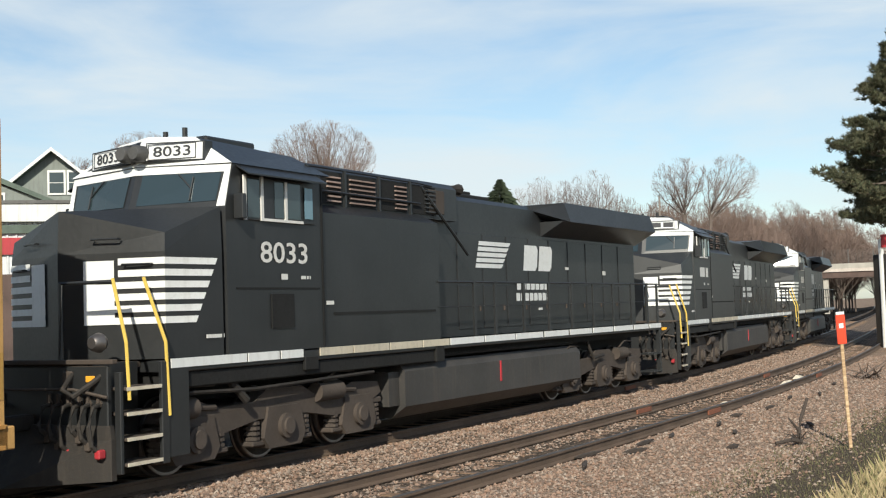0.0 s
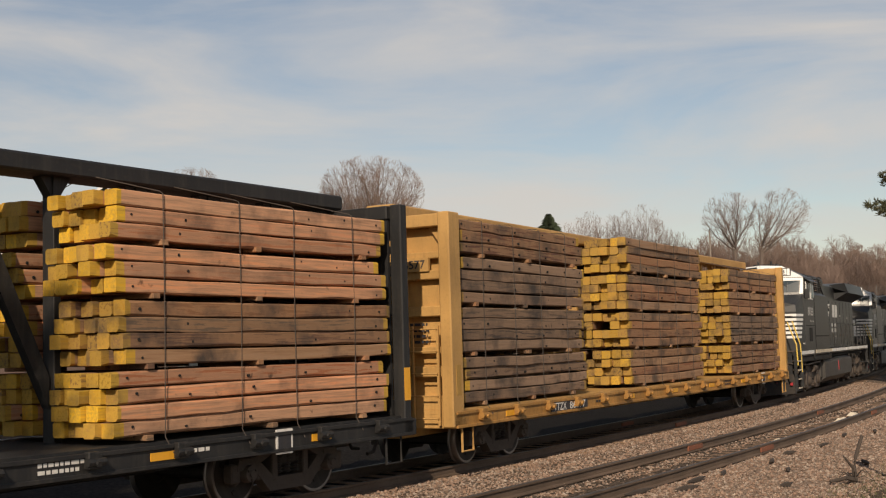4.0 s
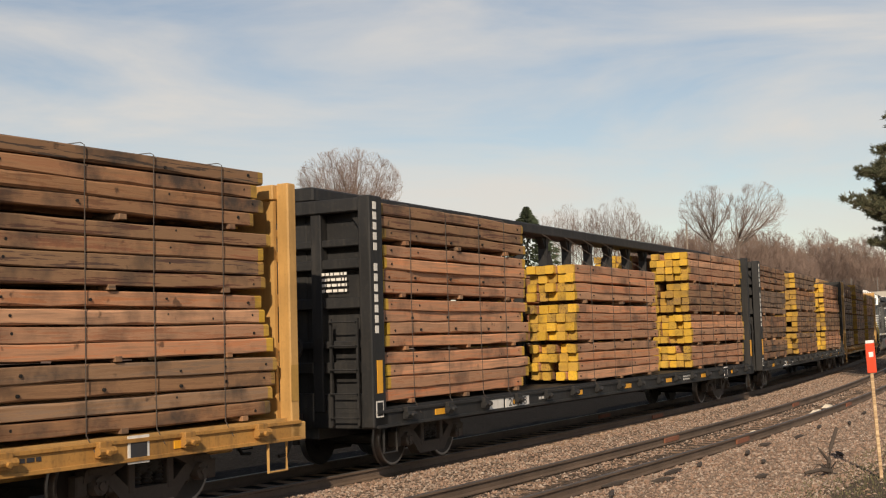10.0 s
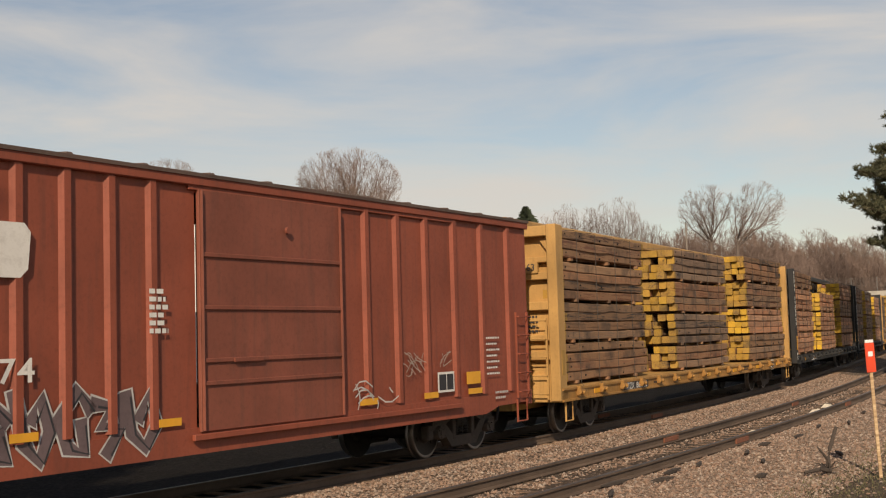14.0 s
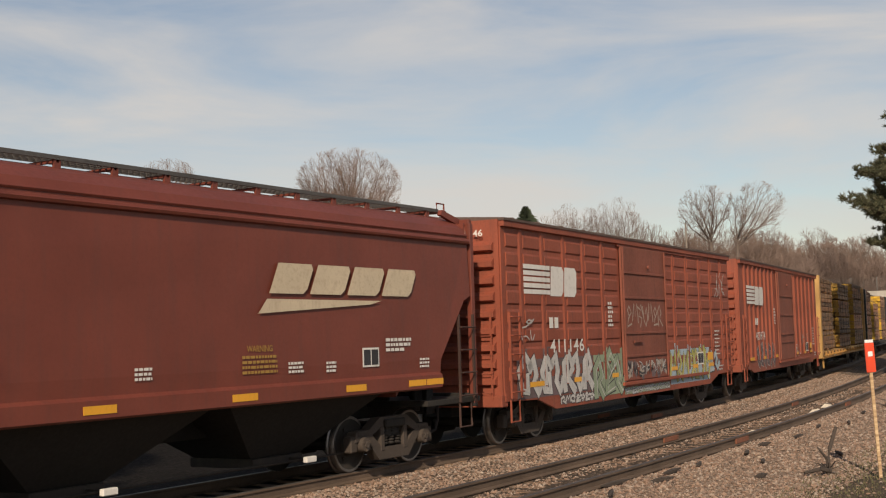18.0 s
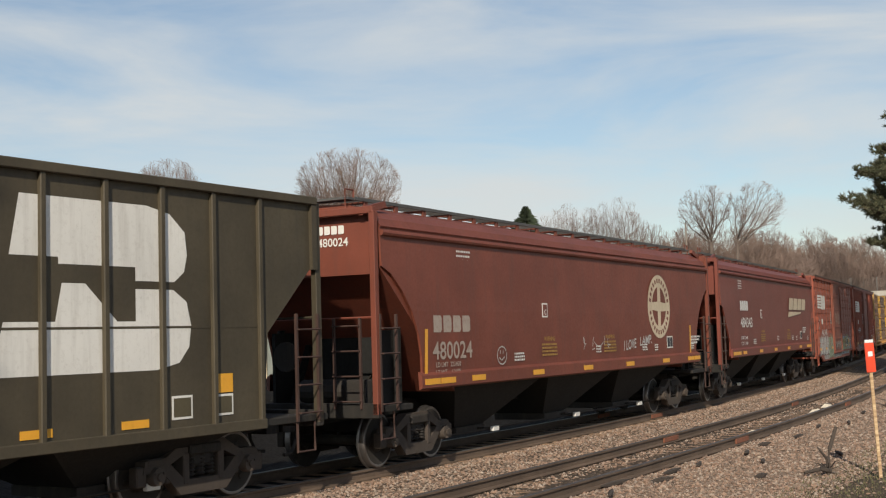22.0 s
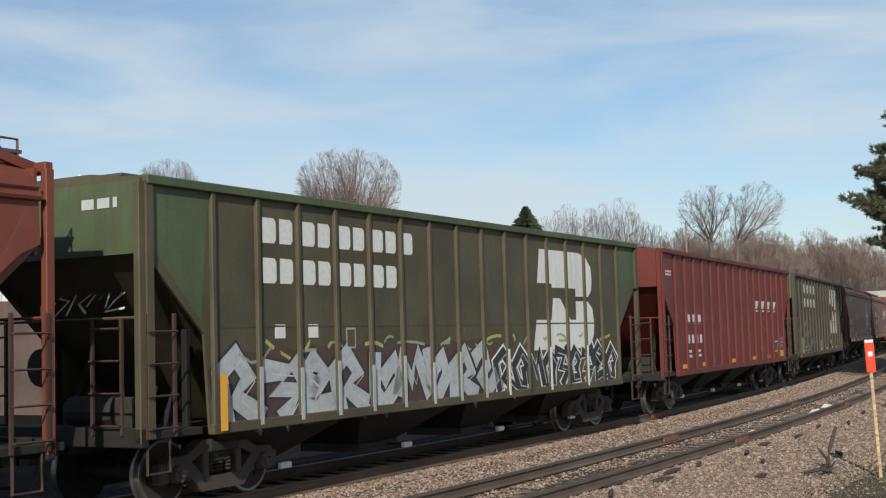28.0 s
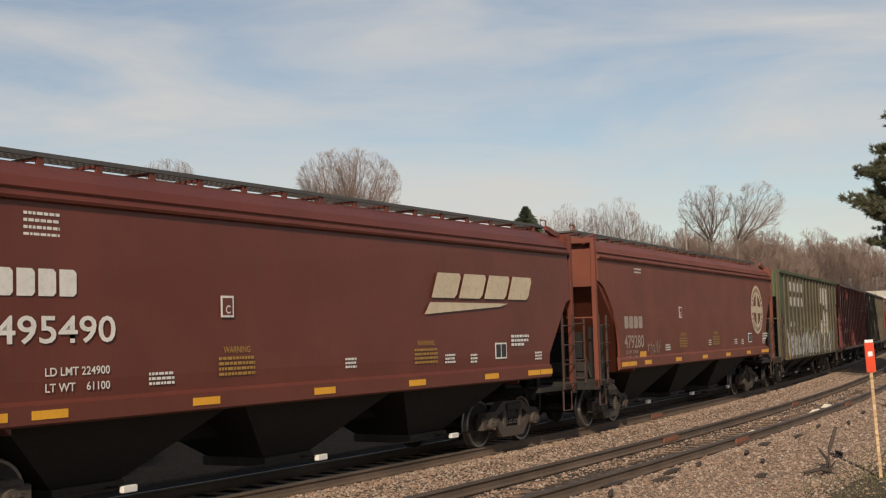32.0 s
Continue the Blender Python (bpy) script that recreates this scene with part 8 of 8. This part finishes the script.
ROUND = fan_tree(16.95, 14.1, 8.6, 8.0, 34, (11, 5, 4), 11, BARK, TWIG, 0.22, 0.0065)
OPEN_A = fan_tree(19.2, 16.3, 12.4, 6.6, 13, (9, 5, 4), 23, BARK, TWIG, 0.22, 0.0075, -0.3)
OPEN_B = fan_tree(19.2, 16.2, 12.2, 6.9, 13, (9, 5, 4), 36, BARK, TWIG, 0.2, 0.0075, 2.6)
SLIM = fan_tree(16.8, 14.0, 7.0, 4.4, 10, (6, 4, 3), 51, BARK, TWIG, 0.12, 0.0075, 0.0, 1.5)
BRUSH = [fan_tree(12.0, 7.6, 2.2, 7.6, 20, (9, 5, 4), 41 + k, BARK, SCRUB, 0.11, 0.012) for k in range(3)]
plant_tree("bare_tree", ROUND, -6.9, 89.7, -0.6, 20, (1.0, 1.0, 1.0), "bare round-headed tree with dense upswept twigs", "bare trees")
plant_tree("bare_tree", ROUND, -24.0, 107.4, -0.6, 140, (0.78, 0.78, 1.14), "bare rounded tree behind the houses", "bare trees")
plant_tree("bare_tree", ROUND, -33.0, 118.0, -0.6, 250, (1.1, 1.1, 1.1), "bare rounded tree behind the houses", "bare trees")
plant_tree("bare_tree", OPEN_A, 29.9, 136.7, -0.6, 0, (1, 1, 1.0), "tall bare spreading tree with forked trunk", "bare trees")
plant_tree("bare_tree", OPEN_B, 32.2, 135.4, -0.6, 4, (1, 1, 1.0), "tall bare tree leaning away from its neighbour", "bare trees")
for x, y, k in ((11.9, 129.3, 0.96), (13.6, 130.5, 1.0), (15.2, 129.0, 0.96), (17.0, 128.8, 0.99), (18.8, 128.5, 1.02), (20.0, 130, 0.93)):
    plant_tree("bare_tree", SLIM, x, y, -0.6, x * 77, (1, 1, k), "slender bare tree in a thin row", "bare trees")
rnd = random.Random(9)
for k in range(78):
    q = k / 77
    x = 25.5 + 40 * q + rnd.uniform(-1.2, 1.2)
    y = 168 + (9 if k % 2 else 0) + rnd.uniform(-4, 10)
    h = float(np.interp(q, (0, 0.12, 0.3, 0.5, 0.7, 0.86, 1.0), (15.8, 18.4, 17.0, 17.0, 16.4, 14.5, 10.5))) * rnd.uniform(0.78, 1.04) / 12.0
    w = rnd.uniform(0.85, 1.2)
    if x > 51.0:  # the thicket goes on behind the road bridge
        x, y, h, w = x * 1.36, y * 1.36, h * 1.34, w * 1.4
    plant_tree("scrub_tree", BRUSH[k % 3], x, y, -0.6, rnd.uniform(0, 360), (w, w, h), "brown bare scrub tree in a far thicket", "scrub trees")
for k in range(9):
    x = -42 + 5.0 * k + rnd.uniform(-1, 1)
    plant_tree("scrub_tree", BRUSH[k % 3], x, 126 + rnd.uniform(-4, 4), -0.6, rnd.uniform(0, 360), (1.0, 1.0, rnd.uniform(0.95, 1.1)), "brown bare tree behind the houses", "scrub trees")


def conifer(x, y, high, wide, seed, label):
    rnd = random.Random(seed)
    t = thing("conifer_tree", label, "tree", "conifers", at=pose(x, y, -0.6))
    part("trunk", Shape().tube([(0, 0, 0), (0, 0, high * 0.97)], 0.2, 7, r1=0.03), BARK, t)
    v, f = [], []
    for k in range(4200):
        q = rnd.random() ** 1.3
        z = high * (1 - q) + 0.1
        r = min(wide, (high - z) * 0.85 + 0.1) * rnd.uniform(0.3, 1.05)
        a = rnd.uniform(0, 6.28)
        p = Vector((r * math.cos(a), r * math.sin(a), z - 0.15 * r))
        d = Vector((math.cos(a), math.sin(a), -0.25)).normalized()
        twig_into(v, f, p - d * 0.25, p + d * 0.3 + Vector((0, 0, rnd.uniform(-0.1, 0.15))), 0.09, 0.015)
    me = bpy.data.meshes.new("crown")
    me.from_pydata(v, [], f)
    me.materials.append(CONIFER)
    part("crown", me, CONIFER, t)


conifer(7.5, 109.7, 14.1, 2.6, 1, "dark green pointed conifer beyond the tracks")


PINE_HIGH = 13.9


def pine_meshes():
    """Trunk, boughs and needles of a ragged white pine: level pads of upright tufts on long boughs."""
    rnd = random.Random(19)
    high = PINE_HIGH
    trunk = Shape().tube([(0, 0, 0), (0.1, 0, high * 0.4), (0.05, 0.1, high * 0.75), (0, 0, high)], 0.27, 9, r1=0.05).mesh("trunk", [BARK], True)
    boughs, v, f = [], [], []
    k, z = 0, 5.7
    while z < high - 0.2:
        reach = float(np.interp(z, (5.7, 6.3, 7.9, 9.0, 10.2, 11.2, 13.0, 14.0), (2.2, 3.2, 3.0, 2.4, 1.95, 1.6, 0.8, 0.35)))
        for _ in range(5):
            a = k * 2.4 + rnd.uniform(-0.5, 0.5)
            k += 1
            r = reach * rnd.uniform(0.62, 1.08)
            d = Vector((math.cos(a), math.sin(a), rnd.uniform(-0.16, 0.22))).normalized()
            base = Vector((0, 0, z + rnd.uniform(-0.25, 0.25)))
            mid, end = base + d * r * 0.55 + Vector((0, 0, -0.03 * r)), base + d * r + Vector((0, 0, 0.1 * r))
            sh = Shape().tube([tuple(base), tuple(mid), tuple(end)], 0.05, 5, r1=0.012)
            for _ in range(int(6 + 3.6 * r)):
                u = rnd.uniform(0.3, 1.0) ** 0.75
                c = mid.lerp(end, (u - 0.55) / 0.45) if u > 0.55 else base.lerp(mid, u / 0.55)
                turn = rnd.choice((-1, 1)) * rnd.uniform(0.35, 1.05)
                dd = Vector((math.cos(a + turn), math.sin(a + turn), rnd.uniform(0.02, 0.4))).normalized()
                ln = min(r, 2.4) * rnd.uniform(0.18, 0.4)
                tip = c + dd * ln
                sh.tube([tuple(c), tuple(tip)], 0.014, 4, r1=0.006)
                for q in range(int(4 + ln * 7)):
                    spot_at = c.lerp(tip, 0.25 + 0.8 * rnd.random()) + Vector((rnd.gauss(0, 0.05), rnd.gauss(0, 0.05), rnd.gauss(0.05, 0.1)))
                    for _ in range(13):
                        n = (dd * 0.55 + Vector((rnd.gauss(0, 0.6), rnd.gauss(0, 0.6), rnd.gauss(0.45, 0.45)))).normalized()
                        twig_into(v, f, spot_at, spot_at + n * rnd.uniform(0.13, 0.25), 0.02, 0.007)
            boughs.append(sh.mesh("bough", [BARK]))
        z += rnd.uniform(0.38, 0.62)
    me = bpy.data.meshes.new("needles")
    me.from_pydata(v, [], f)
    me.materials.append(NEEDLE)
    return trunk, boughs, me


PINE = pine_meshes()
# the first stands beside the line; its neighbours and the one behind the camera shade the train
for x, y, turn, k in ((22.0, 54.5, 0, 1.06), (24.6, 60.0, 130, 1.1), (27.6, 66.0, 250, 1.12), (-11.5, -4.5, 60, 1.5)):
    t = thing("pine_tree", "tall ragged white pine with layered olive green boughs", "tree", "pines", at=pose(x, y, -0.5, 0, 0, turn) @ Matrix.Diagonal((k, k, k, 1)))
    part("trunk", PINE[0], BARK, t)
    for me in PINE[1]:
        part("bough", me, BARK, t)
    part("needles", PINE[2], NEEDLE, t, "tufted olive green needles")


# ---- houses and the yard beyond the tracks ----
def window(parent, x, y, z, w, h, facing="-y"):
    m = Matrix.Translation((x, y, z)) if facing == "-y" else Matrix.Translation((x, y, z)) @ pose(0, 0, 0, 0, 0, 90)
    fr = part("window", Shape().box(-w / 2 - 0.12, w / 2 + 0.12, -0.08, 0.02, -0.12, h + 0.14, 0.01), SIDING, parent, "white framed sash window", at=m)
    part("pane", Shape().box(-w / 2, w / 2, -0.1, -0.085, 0, h * 0.48), GLASS, fr)
    part("pane", Shape().box(-w / 2, w / 2, -0.1, -0.085, h * 0.52, h), GLASS, fr)


def house(x, y, turn, w, d, wall, peak, mat, label, gable_windows):
    h = thing("house", label, "house", "houses beyond the tracks", at=pose(x, y, -0.6, 0, 0, turn))
    part("wall", Shape().box(-w / 2, w / 2, 0, d, 0, wall).prism([(-w / 2, wall), (w / 2, wall), (0, peak - 0.15)], "y", 0.0, d), mat, h)
    for s in (-1, 1):
        k = (peak - wall) / (w / 2)
        part("roof", Shape().prism([(0, peak), (s * (w / 2 + 0.6), wall - 0.6 * k), (s * (w / 2 + 0.6), wall - 0.6 * k - 0.22), (0, peak - 0.22)], "y", -0.6, d + 0.6), SHINGLE, h, "green-grey shingled roof slope")
        part("bargeboard", Shape().prism([(0, peak + 0.02), (s * (w / 2 + 0.62), wall - 0.62 * k + 0.02), (s * (w / 2 + 0.62), wall - 0.62 * k - 0.2), (0, peak - 0.2)], "y", -0.68, -0.6), SIDING, h)
    for wx, wz, ww, wh in gable_windows:
        window(h, wx, 0, wz, ww, wh)
    return h


green_house = house(-21.2, 72.0, 8, 9.0, 12.0, 9.2, 12.9, GREYSIDING, "grey-green gabled house with a green shingle roof", ((0.2, 10.3, 0.8, 1.2), (1.3, 10.3, 0.8, 1.2)))
part("porch_roof", Shape().prism([(-6.5, 9.0), (-2.6, 11.0), (1.6, 9.1), (1.6, 8.85), (-2.6, 10.7), (-6.5, 8.75)], "y", -3.0, 0.2), SHINGLE, green_house)
part("porch_gable", Shape().prism([(-5.6, 9.1), (-2.6, 10.6), (0.8, 9.2)], "y", -2.7, -2.4), GREYSIDING, green_house)
part("porch_beam", Shape().box(-6.3, 1.5, -3.02, -2.5, 8.6, 9.0), SIDING, green_house)
for px in (-5.8, -4.6, 0.2, 1.2):
    part("porch_post", Shape().box(px - 0.3, px + 0.3, -2.9, -2.4, 0.0, 8.6), CREAM, green_house)
window(green_house, -2.6, -2.7, 9.35, 0.6, 0.6)
house(-18.6, 93.0, -15, 6.0, 9.0, 10.2, 13.0, SIDING, "white clapboard house with a pale gable", ((-1.4, 10.0, 0.5, 0.8), (-0.6, 10.0, 0.5, 0.8), (0.2, 10.0, 0.5, 0.8)))
house(-11.0, 95.0, 10, 5.4, 8.0, 10.6, 12.9, GREYSIDING, "grey shingled house with paired windows", ((-0.5, 10.2, 0.5, 0.7), (0.4, 10.2, 0.5, 0.7)))
house(-14.9, 97.0, 4, 3.6, 8.0, 10.6, 12.6, CREAM, "tan gabled house between two others", ((0.0, 10.4, 0.5, 0.7),))

shop = thing("metal_shed", "white corrugated metal shed with a red painted band", "shed", at=pose(-17.0, 43.3, -0.6, 0, 0, 16))
part("wall", Shape().box(-7.5, 6.5, 0, 8, 0, 6.6), PALEROOF, shop)
for k in range(46):
    x = -7.4 + 0.3 * k
    part("wall_rib", kept("shedrib", lambda: Shape().prism([(-0.05, 0.0), (-0.03, -0.05), (0.03, -0.05), (0.05, 0.0)], "z", 0.1, 6.4).mesh("wall_rib", [PALEROOF])), PALEROOF, shop, at=(x, 0, 0))
part("lower_wall", Shape().box(-7.55, 6.55, -0.1, -0.055, 0.0, 4.5), ROOF_GRIME, shop, "dark stained lower wall")
part("fascia", Shape().box(-7.7, 6.7, -0.25, 0.0, 6.35, 7.0, 0.02), SIDING, shop)
part("dark_band", Shape().box(-7.6, 6.6, -0.14, -0.06, 5.95, 6.25), SHINGLE, shop)
part("red_band", Shape().box(-7.6, 3.2, -0.12, -0.055, 5.2, 5.8), REDSIGN, shop, "dark red painted band")
part("roof", Shape().box(-7.8, 6.8, -0.3, 8.2, 7.0, 7.12), GALV, shop)

# ---- road bridge over the line ----
bridge = thing("road_bridge", "concrete road bridge with a tall fence over the railway", "bridge", at=pose(82.0, 204.3, -1.7, 0, 0, -19))
part("beam", Shape().box(-26, 40, -0.4, 0.0, 8.3, 8.85, 0.03), PALESTONE, bridge, "pale concrete fascia beam")
part("girder", Shape().box(-26, 40, -0.15, 0.0, 7.3, 8.3, 0.02), ROOF_GRIME, bridge, "dark steel girder under the fascia")
part("deck", Shape().box(-26, 40, 0.0, 9.0, 8.2, 8.9), CONCRETE, bridge)
part("parapet", Shape().box(-26, 40, -0.35, -0.1, 8.85, 9.7, 0.02), CONCRETE, bridge)
fence = Shape()
for k in range(120):
    x = -26 + 0.55 * k
    fence.box(x - 0.012, x + 0.012, -0.24, -0.21, 9.7, 12.0)
for z in (9.8, 10.1, 10.4, 10.7, 11.0, 11.3, 11.6, 11.95):
    fence.box(-26, 40, -0.24, -0.22, z - 0.012, z + 0.012)
part("mesh_fence", fence, GALV, bridge, "tall wire fence along the parapet")
for k in range(17):
    part("fence_post", kept("fpost", lambda: Shape().box(-0.06, 0.06, -0.3, -0.2, 9.6, 12.1).mesh("fence_post", [GALV])), GALV, bridge, at=(-26 + 4.1 * k, 0, 0))
for x in (-13.4, 4.5):
    pier = part("pier", Shape().box(x - 0.45, x + 0.45, 0.4, 8.5, 0, 7.9, 0.05), CONCRETE, bridge)
    part("pier_cap", Shape().box(x - 0.9, x + 0.9, 0.1, 8.9, 7.2, 8.0, 0.05), CONCRETE, pier)
part("abutment", Shape().box(-40, -26, -1.0, 10, 0, 8.9), CONCRETE, bridge)
part("abutment", Shape().box(18, 40, 0.6, 10, 0, 8.2), CONCRETE, bridge)
bank_mesh = Shape().loft([[(-60, 0, 0), (-60, 0, 8.5), (-60, 14, 8.5), (-60, 30, 0)], [(-26, 0, 0), (-26, 0, 8.5), (-26, 14, 8.5), (-26, 30, 0)]])
tagged(new("embankment", bank_mesh.mesh("embankment", [SOIL])), "brown earth embankment carrying the road to the bridge", "embankment", kind="structure").matrix_basis = pose(82.0, 204.3, -1.7, 0, 0, -19)

pole = thing("utility_pole", "weathered wooden utility pole beyond the train", "utility pole", at=pose(23.35, 117.7, -0.6, 0, 0, 30))
part("pole", Shape().tube([(0, 0, 0), (0, 0, 13.1)], 0.12, 8, r1=0.08), POLE_WOOD, pole)
part("insulator", Shape().tube([(0, 0, 13.1), (0, 0, 13.25)], 0.05, 6), GLASS, pole)
sig = thing("signal_post", "grey trackside post with a red and white board", "signal", at=pose(21.3, 56.2, -0.5, 0, 0, 20))
part("post", Shape().tube([(0, 0, 0), (0, 0, 5.3)], 0.12, 8), SIDING, sig)
part("board", Shape().box(-0.1, 1.5, -0.2, -0.12, 4.9, 5.5), REDSIGN, sig)
part("cabinet", Shape().box(0.0, 1.6, -0.3, 0.6, 0, 4.6, 0.03), GRIMY, sig)


# ---- what moves ----
def rolling_rows(radius, x):
    rows, step = [], 1.0 / 15
    for k in range(481):
        t = k * step
        rows.append((t, pose(x, 0, radius) @ Matrix.Rotation(gone(t) / radius, 4, "Y")))
    return rows


def motions():
    times = [0.5 * k for k in range(65)]
    for car, u, half in TRAIN:
        walk(car, [(t, car_pose(u, half, t)) for t in times])
    for stack, i, off in LOADS:
        car, u, half = TRAIN[i]
        walk(stack, [(t, car_pose(u, half, t) @ Matrix.Translation(off)) for t in times])
    turning = {}
    for ws, radius, x in ROLLERS:
        key = (radius, round(x, 2))
        if key not in turning:
            walk(ws, rolling_rows(radius, x))
            turning[key] = ws
        else:
            like = turning[key]
            ws.rotation_mode = "QUATERNION"
            ws.animation_data_create()
            ws.animation_data.action = like.animation_data.action
            ws.animation_data.action_slot = like.animation_data.action_slot


motions()
